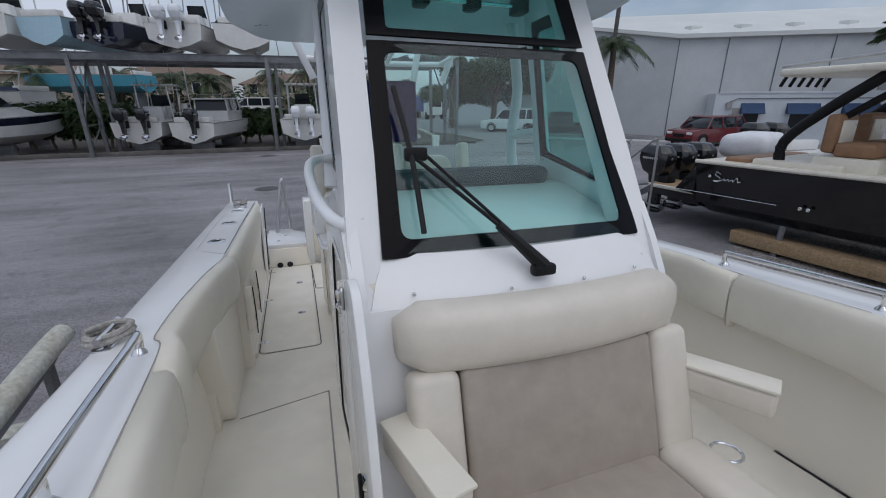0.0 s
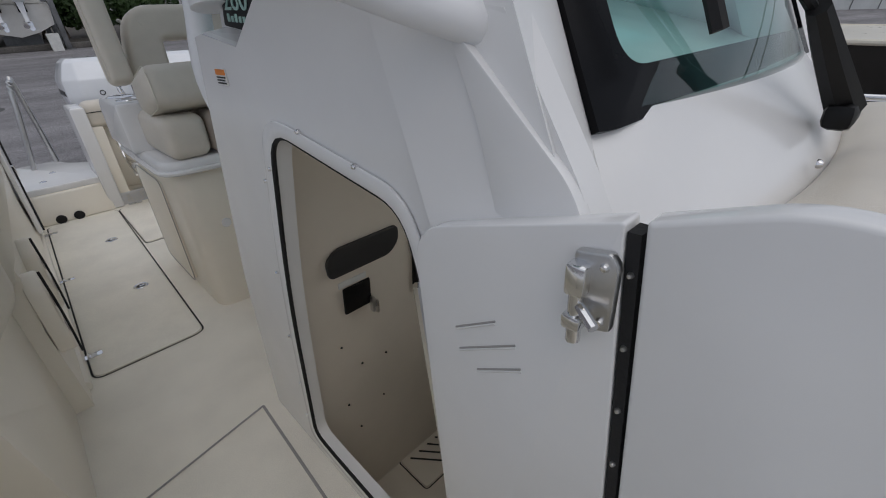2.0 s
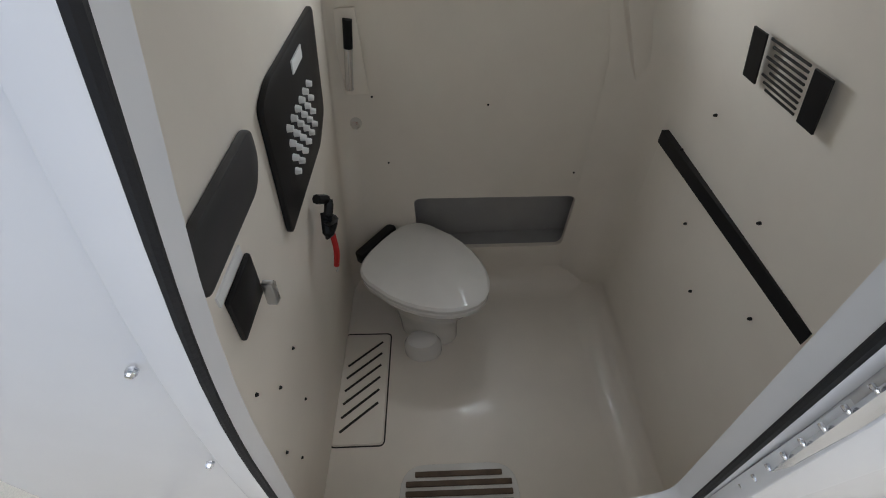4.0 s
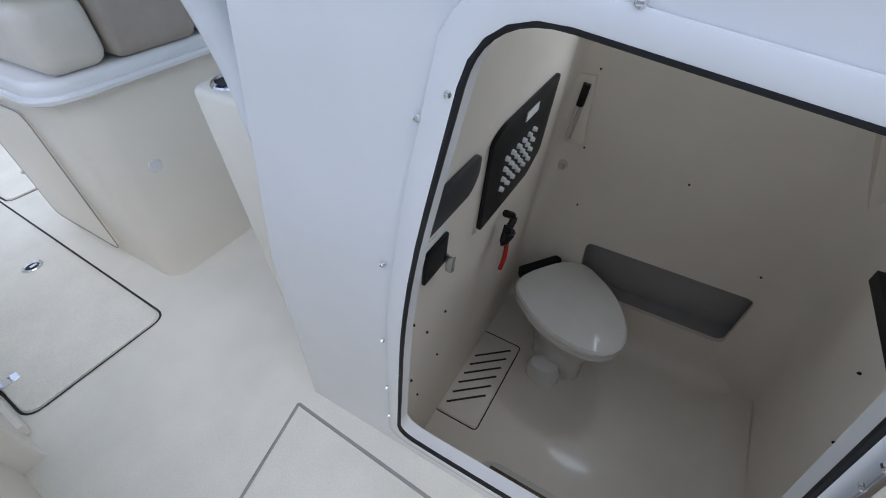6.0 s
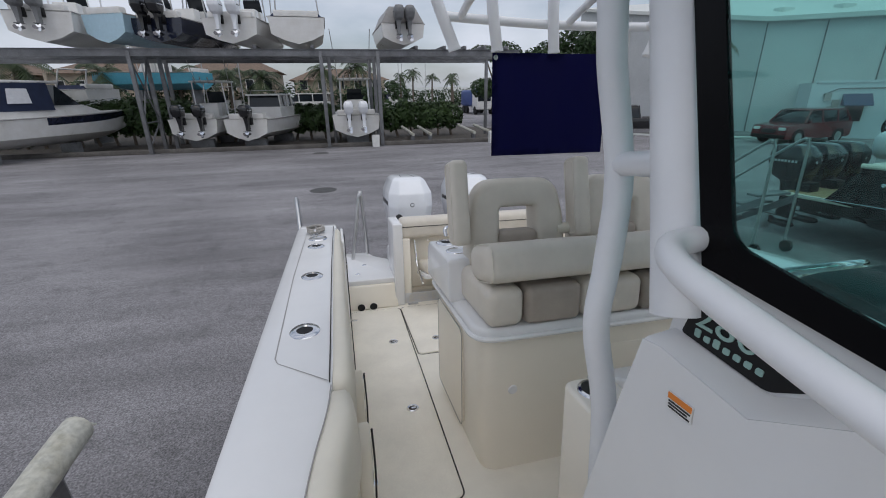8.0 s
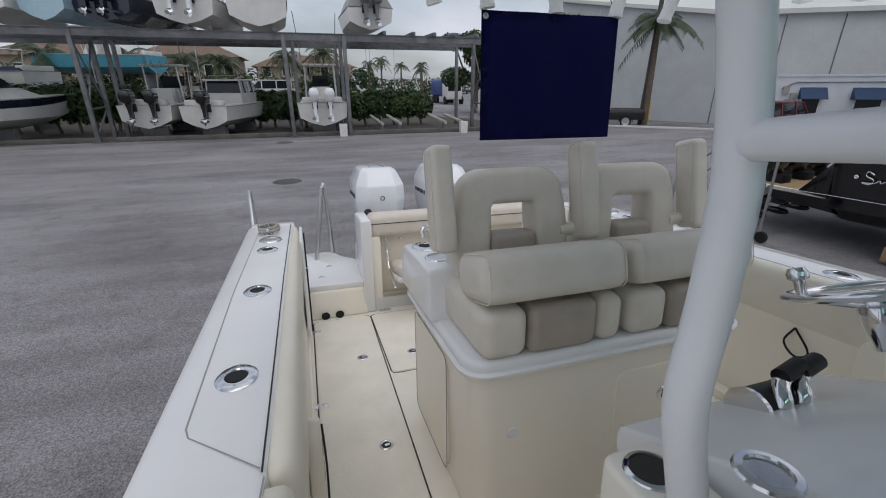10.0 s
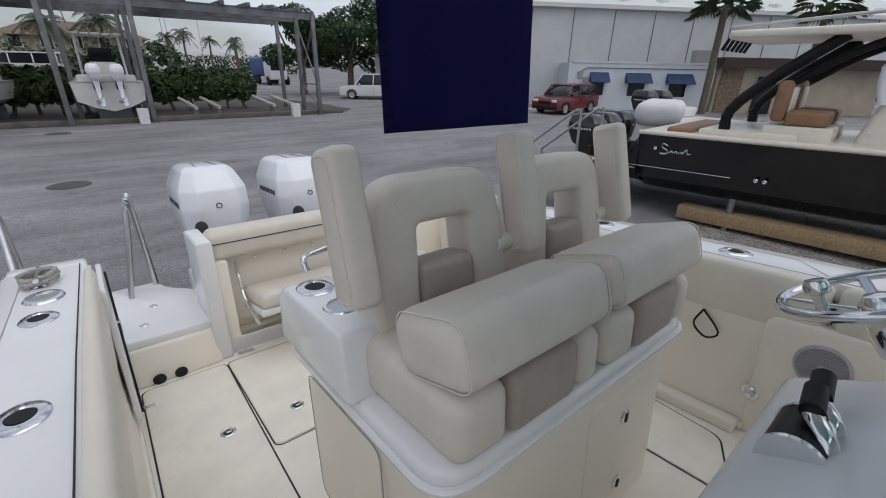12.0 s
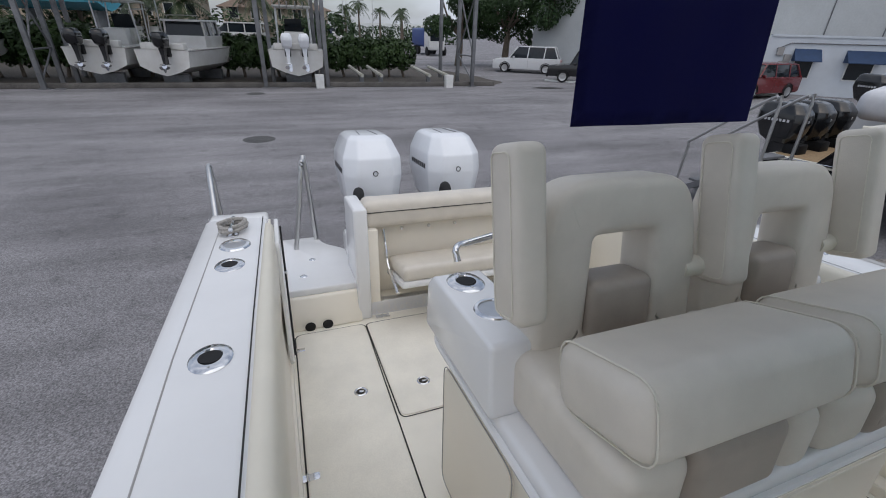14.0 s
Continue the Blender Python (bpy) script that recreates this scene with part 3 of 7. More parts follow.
def ring_match(inner, cx, cy, outer):
    """The outer outline met by rays from the middle through each inner point."""
    res = []
    for u, v in inner:
        d = Vector((u - cx, v - cy))
        best = None
        for i in range(len(outer)):
            a, b = Vector(outer[i - 1]), Vector(outer[i])
            e = b - a
            den = d.x * e.y - d.y * e.x
            if abs(den) < 1e-9:
                continue
            w = a - Vector((cx, cy))
            tt, ss = (w.x * e.y - w.y * e.x) / den, (w.x * d.y - w.y * d.x) / den
            if tt > 0 and -1e-6 <= ss <= 1 + 1e-6 and (best is None or tt < best):
                best = tt
        res.append((cx + d.x * best, cy + d.y * best))
    return res


def with_corners(inner, cx, cy, outer):
    """More points on the inner outline where rays to the outer corners pass, so that both rings have the same count and keep all corners."""
    def ang(p):
        return math.atan2(p[1] - cy, p[0] - cx)
    extra = ring_match(outer, cx, cy, inner)
    pts = sorted([(ang(p), p) for p in inner] + [(ang(o), e) for o, e in zip(outer, extra)])
    ins = [p for _, p in pts]
    return ins, ring_match(ins, cx, cy, outer)


opn = rounded(opening, orad, 5)
hole, rim = with_corners(opn, 1.8, 0.55, outline_door)
part("side_wall", prism(rim, "x", -XS, -XS + 0.035, hole=hole), GEL, con)
rec_o = rounded([(1.982, 1.073), (1.585, 1.008), (1.548, 0.905), (1.468, 0.13), (1.53, 0.05), (2.07, 0.05), (2.188, 0.055), (2.107, 0.64)], [0.09, 0.06, 0.08, 0.06, 0.06, 0.06, 0.09, 0.2], 5)
part("door_surround", prism(ring_match(opn, 1.8, 0.55, rec_o), "x", -XS - 0.007, -XS - 0.001, 0.003, hole=opn), GEL, con, "raised white rim round the door opening")
part("door_gasket", tube([(-XS - 0.001, u, v) for u, v in rounded(opening, orad, 9)], 0.0052, 8, 0, closed=True), RUBBER, con, "black rubber door seal")
ov2 = [(1.74 + 0.18 * math.cos(a), 0.80 + 0.095 * math.sin(a)) for a in (2 * math.pi * k / 28 for k in range(28))]
pin, pout = with_corners(ov2, 1.74, 0.80, outline)
part("port_wall", prism(pout, "x", 0.525, 0.555, hole=pin), GEL, con)
part("port_light_tunnel", loft([[(x, u, v) for u, v in ov2] for x in (0.475, 0.53)], caps=False), GEL, con)
part("front_panel", loft([[(-XS + 0.02, y, z), (0.54, y, z), (0.54, y + 0.025, z), (-XS + 0.02, y + 0.025, z)] for y, z in ((1.16, 0.0), (1.165, 0.45), (1.30, 0.95))]), GEL, con)
# curved apron under the windscreen
ap = []
for k in range(13):
    x = -0.6 + 1.135 * k / 12
    bow = 0.075 * (1 - (x / 0.6) ** 2)
    ap.append([(x * 0.98, 1.31 - bow, 0.93), (x * 0.93, 1.36 - bow, 1.02), (x * 0.86, 1.42 - bow, 1.095), (x * 0.86, 1.46 - bow, 1.09), (x * 0.98, 1.36 - bow, 0.92)])
part("windscreen_apron", loft(ap), GEL, con)
part("aft_panel", loft([[(-XS + 0.02, 2.44, 0.0), (XS - 0.02, 2.44, 0.0), (XS - 0.02, 2.40, 0.0), (-XS + 0.02, 2.40, 0.0)], [(-XS + 0.02, 2.385, 0.55), (XS - 0.02, 2.385, 0.55), (XS - 0.02, 2.345, 0.55), (-XS + 0.02, 2.345, 0.55)], [(-XS + 0.02, 2.265, 1.0), (XS - 0.02, 2.265, 1.0), (XS - 0.02, 2.23, 1.0), (-XS + 0.02, 2.23, 1.0)]]), GEL, con)
part("dash_top", prism([(1.40, 1.05), (1.44, 1.10), (1.93, 1.235), (2.15, 1.25), (2.15, 1.05)], "x", -0.545, 0.515, 0.004), GEL, con, "pale dash shelf behind the windscreen")
part("dash_pad", prism(rounded([(-0.42, 1.93), (0.45, 1.93), (0.49, 2.16), (-0.46, 2.16)], 0.09), "z", 1.23, 1.315, 0.035, 4), mat("charcoal_hood", (0.055, 0.065, 0.075), 0.6, vary=0.12, bump=0.2, bump_scale=300), con, "dark grey instrument hood")
part("helm_pod", prism(rounded([(2.25, 0.42), (2.40, 0.42), (2.86, 0.62), (2.86, 0.70), (2.25, 0.98)], 0.03), "x", -0.30, 0.48, 0.03, 3), GEL, con, "white helm pod behind the console")
for i, (y, z) in enumerate(((2.022, 0.934), (1.986, 0.965), (2.104, 0.690), (2.138, 0.48), (2.155, 0.30), (2.17, 0.16), (1.84, 1.052), (1.69, 1.024))):
    part("screw", screw_bm((-XS - 0.007, y, z), TO_X, 0.0045), CHROME, con)
for x, y, z in ((-0.45, 1.318, 0.988), (-0.139, 1.262, 0.984), (0.14, 1.262, 0.984), (0.393, 1.30, 0.985)):
    part("screw", screw_bm((x, y - 0.012, z), TO_Y, 0.007), CHROME, con)
# ledge, recessed upper wall with the model panel, warning sticker on the side
led_o = [(2.222, 1.19), (2.18, 1.195), (2.02, 1.172), (1.90, 1.242), (1.82, 1.262), (1.60, 1.236), (1.44, 1.20)]
led_i = [(2.215, 1.206), (2.185, 1.204), (2.035, 1.186), (1.93, 1.243), (1.83, 1.274), (1.60, 1.25), (1.45, 1.215)]
part("ledge", loft([[(-XS + 0.003, *o), (-XS + 0.012, o[0], o[1] + 0.004), (-0.568, *q), (-0.56, q[0], q[1] - 0.02), (-XS + 0.02, o[0], o[1] - 0.02)] for o, q in zip(led_o, led_i)]), GEL, con, "moulded ledge under the name panel")
part("upper_wall", prism([(2.235, 1.17), (2.19, 1.37), (1.50, 1.25), (1.50, 1.19), (1.92, 1.21), (2.03, 1.16)], "x", -0.568, -0.55), GEL, con)
part("wall_step", prism(rounded([(1.50, 1.20), (1.36, 1.07), (1.30, 0.95), (1.24, 0.70), (1.40, 0.70), (1.425, 0.98), (1.46, 1.11)], 0.02), "x", -XS - 0.012, -XS + 0.004, 0.006, 2), GEL, con, "shallow moulded step before the door")
part("name_plate", prism(rounded([(2.172, 1.278), (2.198, 1.208), (2.042, 1.188), (1.945, 1.245), (1.93, 1.262)], [0.006, 0.008, 0.012, 0.004, 0.004]), "x", -0.573, -0.567, 0.001), BLACK, con, "glossy black model name panel")
MINT = mat("pale_green_print", (0.30, 0.46, 0.42), 0.4)
FACE_X = Matrix.Rotation(radians(-90), 4, "Z") @ Matrix.Rotation(radians(90), 4, "X")
part("model_number", words("280", 0.062, Matrix.Translation((-0.5745, 2.172, 1.234)) @ Matrix.Rotation(radians(3), 4, "X") @ FACE_X @ Matrix.Diagonal((1.2, 0.92, 1, 1))), MINT, con, "the number 280 in pale green")
for i in range(7):
    y1, z1 = 2.170 - i * 0.0180, 1.214 - i * 0.0012
    tall = 0.014 if i in (0, 2) else 0.010
    part("name_bar", prism(rounded([(y1, z1), (y1 - 0.0115, z1 - 0.001), (y1 - 0.0130, z1 + tall), (y1 - 0.0015, z1 + tall)], 0.003, 3), "x", -0.5745, -0.573), MINT, con)
st = thing("warning_sticker", "small orange and white warning sticker on the console side", "sticker", (-XS - 0.001, 2.135, 1.107))
part("paper", box(-XS - 0.0030, -XS - 0.001, 2.099, 2.148, 1.105, 1.135), PAPER, st)
part("header", box(-XS - 0.0042, -XS - 0.0030, 2.100, 2.147, 1.124, 1.134), ORANGE, st)
for i in range(3):
    part("text_bar", box(-XS - 0.0042, -XS - 0.0030, 2.102 + 0.005 * (i == 1), 2.145, 1.108 + 0.0052 * i, 1.1105 + 0.0052 * i), SEAM, st)
# cup pocket at the aft corner
cp = thing("corner_cup_holder", "moulded cream pocket with a steel cup holder", "cup holder", (-0.42, 2.6, 0.0))
part("pocket", prism(rounded([(-0.495, 2.36), (-0.33, 2.36), (-0.33, 2.70), (-0.495, 2.70)], 0.045), "z", 0.0, 0.795, 0.014, 3), CREAM, cp)
part("ring", lathe([(0.043, -0.002), (0.045, 0.006), (0.053, 0.004), (0.056, 0)], (-0.42, 2.625, 0.796), 24), CHROME, cp)
part("cup_floor", lathe([(0, 0.001), (0.043, 0.0015)], (-0.42, 2.625, 0.796), 20), SEAM, cp)

# windscreen
ws = thing("windscreen", "green-tinted windscreen with a broad black border", "windscreen", (0, 1.45, 1.09))
FRIT = mat("black_frit", (0.004, 0.004, 0.005), 0.25, vary=0.1, ior=1.2)


def screen(poly, z0):
    """Points of the raked front screen: across x and up the slope."""
    return [(x, 1.405 + (z - 1.09) * 0.50 - 0.055 * (1 - (x / 0.55) ** 2), z) for x, z in poly]


def slab(poly2, thick=0.006, hole2=None):
    bm = bmesh.new()
    n = len(poly2)
    off = Vector((0, thick, -thick * 0.5))
    o = [Vector(p) for p in screen(poly2, 0)]
    if hole2 is None:
        a = [bm.verts.new(p) for p in o]
        b = [bm.verts.new(p + off) for p in o]
        bm.faces.new(a)
        bm.faces.new(b)
        for i in range(n):
            bm.faces.new((a[i], a[(i + 1) % n], b[(i + 1) % n], b[i]))
    else:
        h = [Vector(p) for p in screen(hole2, 0)]
        rg = [[bm.verts.new(p) for p in q] for q in (o, h, [p + off for p in h], [p + off for p in o])]
        for k in range(4):
            for i in range(n):
                bm.faces.new((rg[k][i], rg[k][(i + 1) % n], rg[(k + 1) % 4][(i + 1) % n], rg[(k + 1) % 4][i]))
    bmesh.ops.recalc_face_normals(bm, faces=bm.faces)
    return bm


def dense(poly, n=8):
    out = []
    for i in range(len(poly)):
        a, b = Vector(poly[i]), Vector(poly[(i + 1) % len(poly)])
        out += [tuple(a.lerp(b, k / n)) for k in range(n)]
    return out


inner_s = rounded([(-0.455, 1.14), (0.425, 1.14), (0.39, 1.76), (-0.42, 1.76)], 0.04, 8)
outer_s = ring_match(inner_s, 0.0, 1.45, dense([(-0.525, 1.085), (0.495, 1.085), (0.45, 1.80), (-0.475, 1.80)]))
part("black_border", slab(outer_s, 0.008, inner_s), FRIT, ws)
bm = bmesh.new()
cols = 13
grid = [[bm.verts.new(screen([((-0.5 + 0.97 * i / (cols - 1)) * (1 - 0.08 * j / 6), 1.10 + 0.69 * j / 6)], 0)[0]) for i in range(cols)] for j in range(7)]
for j in range(6):
    for i in range(cols - 1):
        bm.faces.new((grid[j][i], grid[j][i + 1], grid[j + 1][i + 1], grid[j + 1][i]))
bmesh.ops.translate(bm, vec=(0, 0.004, -0.002), verts=bm.verts)
pane = part("pane", bm, GLASS, ws, "green-tinted glass pane")
pane.visible_shadow = False
up_in = rounded([(-0.40, 1.845), (0.37, 1.845), (0.355, 2.05), (-0.385, 2.05)], 0.02, 8)
up_out = ring_match(up_in, 0.0, 1.94, dense([(-0.472, 1.80), (0.447, 1.80), (0.435, 2.07), (-0.46, 2.07)]))
part("upper_border", slab(up_out, 0.008, up_in), FRIT, ws)
p2 = part("upper_pane", slab([(-0.41, 1.84), (0.38, 1.84), (0.36, 2.06), (-0.39, 2.06)], 0.003), GLASS, ws, "upper vent pane")
p2.visible_shadow = False

# corner posts, side panes, hardtop
top = thing("hardtop", "white hardtop on powder-coated posts", "hardtop", (0, 2.6, 2.05))
for s in (-1, 1):
    w = 1.0 if s < 0 else 0.86
    part("corner_post", loft([[(s * w * x, y, z) for x, y, z in ring] for ring in (((0.65, 1.27, 0.88), (0.54, 1.30, 0.88), (0.53, 1.44, 0.92), (0.65, 1.50, 0.92)), ((0.64, 1.34, 1.0), (0.53, 1.37, 1.0), (0.52, 1.50, 1.06), (0.64, 1.56, 1.06)), ((0.615, 1.52, 1.4), (0.505, 1.55, 1.4), (0.50, 1.66, 1.42), (0.615, 1.72, 1.42)), ((0.59, 1.86, 2.08), (0.475, 1.89, 2.08), (0.47, 2.0, 2.08), (0.58, 2.05, 2.08)))]), GEL, top)
    part("aft_post", tube([(s * 0.585, 2.20, 1.24), (s * 0.575, 2.235, 1.40), (s * 0.57, 2.295, 1.74), (s * 0.56, 2.37, 2.11)], 0.042, 12, 4), POWDER, top)
    part("rear_tube", tube([(s * 0.51, 2.45, 0.62), (s * 0.515, 2.46, 0.88), (s * 0.548, 2.47, 1.09), (s * 0.528, 2.475, 1.25), (s * 0.513, 2.482, 1.45), (s * 0.548, 2.49, 1.68), (s * 0.55, 2.50, 1.80), (s * 0.54, 2.56, 2.11)], 0.031, 12, 5), POWDER, top)
    part("cross_tube", tube([(s * 0.57, 2.25, 1.485), (s * 0.513, 2.48, 1.47)], 0.026, 10, 0), POWDER, top)
    if s < 0:
        part("side_rail", tube([(s * 0.585, 2.18, 1.375), (s * 0.645, 2.165, 1.372), (s * 0.685, 2.10, 1.358), (s * 0.70, 1.96, 1.328), (s * 0.70, 1.79, 1.288), (s * 0.69, 1.62, 1.245), (s * 0.655, 1.50, 1.205), (s * 0.595, 1.465, 1.18)], 0.021, 12, 5), POWDER, top, "white tubular hand rail on the console side")
    sp = [(1.66, 1.265), (2.12, 1.382), (2.25, 1.99), (1.98, 1.99)]
    si = rounded(sp, 0.03, 8)
    so = ring_match(si, 2.0, 1.65, dense([(1.58, 1.23), (2.19, 1.34), (2.33, 2.05), (1.96, 2.05)]))
    part("side_border", prism(so, "x", *sorted((s * (0.575 - 0.05 * (s > 0)), s * (0.583 - 0.05 * (s > 0)))), hole=si), FRIT, top, "black border of the side window")
    q = part("side_pane", prism(si, "x", *sorted((s * (0.578 - 0.05 * (s > 0)), s * (0.581 - 0.05 * (s > 0))))), GLASS, top, "green-tinted side window")
    q.visible_shadow = False
part("roof", loft([[(x * 0.97, y, 2.10) for x, y in R] for R in [rounded([(-0.72, 1.66), (0.72, 1.66), (0.98, 2.2), (0.98, 3.15), (0.85, 3.38), (-0.85, 3.38), (-0.98, 3.15), (-0.98, 2.2)], 0.12)]] + [[(x * 1.03, y, 2.14) for x, y in rounded([(-0.74, 1.62), (0.74, 1.62), (1.0, 2.2), (1.0, 3.15), (0.87, 3.41), (-0.87, 3.41), (-1.0, 3.15), (-1.0, 2.2)], 0.12)], [(x * 0.96, y, 2.22) for x, y in rounded([(-0.74, 1.64), (0.74, 1.64), (1.0, 2.2), (1.0, 3.15), (0.87, 3.39), (-0.87, 3.39), (-1.0, 3.15), (-1.0, 2.2)], 0.12)]]), mat("pale_blue_gelcoat", (0.62, 0.74, 0.82), 0.3, vary=0.03, coat=0.2), top, "pale blue-white moulded roof")
part("motor_rail", box(-0.25, 0.25, 1.88, 1.90, 1.985, 2.0, 0.003), CHROME, top, "chrome wiper rail under the roof")
for x in (-0.22, 0.0, 0.22):
    part("lamp_box", box(x - 0.03, x + 0.03, 1.86, 1.94, 1.965, 2.03, 0.01), BLACK, top)

wp = thing("windscreen_wiper", "black double-arm windscreen wiper", "wiper", (0.2, 1.25, 1.02))
part("motor_block", box(-0.065, 0.02, 1.235, 1.275, 1.015, 1.055, 0.012), BLACK, wp)
part("arm_base", tube([(-0.02, 1.255, 1.045), (-0.10, 1.285, 1.125), (-0.165, 1.305, 1.185)], 0.02, 8, 3, radii=(0.026, 0.014)), BLACK, wp)
part("arm", tube([(-0.15, 1.305, 1.175), (-0.395, 1.455, 1.40)], 0.007, 8, 0), BLACK, wp)
part("arm", tube([(-0.11, 1.295, 1.15), (-0.36, 1.46, 1.41)], 0.006, 8, 0), BLACK, wp)
part("knuckle", box(-0.425, -0.35, 1.44, 1.475, 1.385, 1.43, 0.01), BLACK, wp)
part("blade", tube([(-0.43, 1.55, 1.62), (-0.405, 1.445, 1.40), (-0.40, 1.345, 1.17)], 0.009, 6, 3), RUBBER, wp)

# bifold door folded flat along the console, hinge and latch
door = thing("cabin_door", "open white bifold cabin door with louvre slits", "door", (-0.66, 1.25, 0.1))
leaf1 = part("leaf", prism(rounded([(1.50, 0.12), (1.540, 0.962), (1.515, 0.996), (1.303, 1.062), (1.235, 0.12)], [0.03, 0.03, 0.03, 0.004, 0.02]), "x", -0.662, -0.636, 0.007, 3), GEL, door)
leaf2 = part("leaf", prism(rounded([(1.289, 1.066), (1.20, 1.098), (1.128, 1.085), (1.045, 0.90), (0.95, 0.50), (0.92, 0.12), (1.221, 0.12)], [0.004, 0.03, 0.05, 0.12, 0.2, 0.03, 0.02], 7), "x", -0.662, -0.636, 0.007, 3), GEL, door)
part("fold_hinge", prism([(1.301, 1.055), (1.291, 1.055), (1.223, 0.13), (1.233, 0.13)], "x", -0.660, -0.640), RUBBER, door, "black fold hinge between the leaves")
for i in range(14):
    u = (i + 0.5) / 14
    part("hinge_rivet", screw_bm((-0.660, 1.296 - 0.068 * u, 1.055 - 0.925 * u), TO_X, 0.0028), BRUSHED, door)
for (a, za), (b, zb) in (((1.476, 0.880), (1.418, 0.917)), ((1.471, 0.851), (1.392, 0.900)), ((1.444, 0.835), (1.384, 0.873))):
    part("louvre_slit", tube([(-0.6622, a, za), (-0.6622, b, zb)], 0.0015, 6, 0, flat=0.8), GREYPLASTIC, leaf1)
    part("louvre_lip", tube([(-0.6622, a, za - 0.003), (-0.6622, b, zb - 0.003)], 0.0018, 6, 0, flat=0.8), GEL, leaf1)
la = part("slide_latch", prism(rounded([(1.334, 1.034), (1.305, 1.040), (1.298, 1.030), (1.298, 0.972), (1.312, 0.968), (1.331, 0.985)], 0.004), "x", -0.672, -0.662, 0.003), BRUSHED, door, "brushed steel sliding door latch")
part("bolt", tube([(-0.676, 1.325, 0.955), (-0.676, 1.327, 1.028)], 0.0062, 10, 0), CHROME, la)
part("knob", tube([(-0.676, 1.325, 0.992), (-0.688, 1.303, 0.984)], 0.0042, 8, 0), CHROME, la)
part("collar", box(-0.684, -0.671, 1.317, 1.334, 1.000, 1.028, 0.003), CHROME, la)
part("guide", box(-0.684, -0.671, 1.317, 1.334, 0.968, 0.982, 0.003), CHROME, la)
for y, z in ((1.308, 1.028), (1.306, 0.980)):
    part("screw", screw_bm((-0.672, y, z), TO_X, 0.004), CHROME, la)
kl = part("key_latch", lathe([(0, 0.012), (0.02, 0.010), (0.026, 0.0)], (-0.662, 1.12, 0.52), 16, TO_X), CHROME, door, "round key latch with a black cover")
part("cover", box(-0.682, -0.668, 1.10, 1.13, 0.46, 0.55, 0.006), BLACK, kl)
ph = part("piano_hinge", prism([(1.528, 0.90), (1.552, 0.90), (1.482, 0.18), (1.458, 0.18)], "x", -0.645, -0.635), BRUSHED, door, "long stainless piano hinge")
part("knuckles", tube([(-0.652, 1.552, 0.90), (-0.652, 1.482, 0.18)], 0.008, 8, 0), CHROME, ph)
for i in range(18):
    u = (i + 0.5) / 18
    part("rivet", screw_bm((-0.648, 1.560 - 0.070 * u + 0.002, 0.9 - 0.72 * u), TO_X, 0.0028), CHROME, ph)

# ---- inside the head compartment ----
cab = thing("cabin_liner", "glossy cream moulded liner of the head compartment", "cabin liner", (0, 1.8, -0.6), kind="structure")
F0 = -0.59


def aft_y(z):
    return 2.235 - 0.125 * z


part("cabin_floor", box(-0.62, 0.5, 1.0, 2.4, F0 - 0.03, F0), HEADLINER, cab)
part("cabin_wall_aft", prism([(aft_y(F0), F0), (aft_y(1.1), 1.1), (aft_y(1.1) + 0.02, 1.1), (aft_y(F0) + 0.02, F0)], "x", -0.59, 0.5), HEADLINER, cab)
nic = rounded([(1.368, -0.09), (1.99, -0.068), (1.99, -0.345), (1.385, -0.362)], 0.035, 5)
nin, nout = with_corners(nic, 1.7, -0.17, [(1.215, F0), (2.33, F0), (2.20, 0.5), (1.23, 0.5)])
part("cabin_wall_port", prism(nout, "x", 0.46, 0.48, hole=nin), HEADLINER, cab)
ovl = [(1.74 + 0.17 * math.copysign(abs(math.cos(a)) ** 0.7, math.cos(a)), 0.80 + 0.085 * math.copysign(abs(math.sin(a)) ** 0.8, math.sin(a))) for a in (2 * math.pi * k / 28 for k in range(28))]
oin, oout = with_corners(ovl, 1.74, 0.80, [(1.23, 0.5), (2.20, 0.5), (2.12, 1.03), (1.36, 1.03)])
part("cabin_wall_port_upper", prism(oout, "x", 0.46, 0.48, hole=oin), HEADLINER, cab)
pt = thing("port_light", "oval opening port light with a polished frame", "window", (0.46, 1.74, 0.8))
part("frame", tube([(0.455, u, v) for u, v in ovl], 0.014, 8, 0, closed=True), CHROME, pt)
pg = part("pane", prism(ovl, "x", 0.47, 0.473), GLASS, pt)
pg.visible_shadow = False
for k in range(0, 28, 4):
    part("screw", screw_bm((0.442, 1.74 + (ovl[k][0] - 1.74) * 1.0, ovl[k][1]), TO_X, 0.005), BRUSHED, pt)
# niche back, floor and roof in flat grey, darker than the cream liner
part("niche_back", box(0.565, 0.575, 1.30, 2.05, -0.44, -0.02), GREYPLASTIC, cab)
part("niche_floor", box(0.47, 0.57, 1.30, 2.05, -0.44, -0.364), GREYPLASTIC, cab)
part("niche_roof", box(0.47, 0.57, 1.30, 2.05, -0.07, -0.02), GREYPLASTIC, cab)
part("cabin_wall_front", loft([[(-0.6, y + 0.03, z), (0.47, y, z), (0.47, y - 0.015, z), (-0.6, y + 0.015, z)] for y, z in ((1.215, F0), (1.21, 0.0), (1.21, 0.42), (1.35, 1.02))]), HEADLINER, cab)
part("cabin_wall_starboard", box(-0.615, -0.597, 1.2, 2.35, F0, 0.04), HEADLINER, cab)
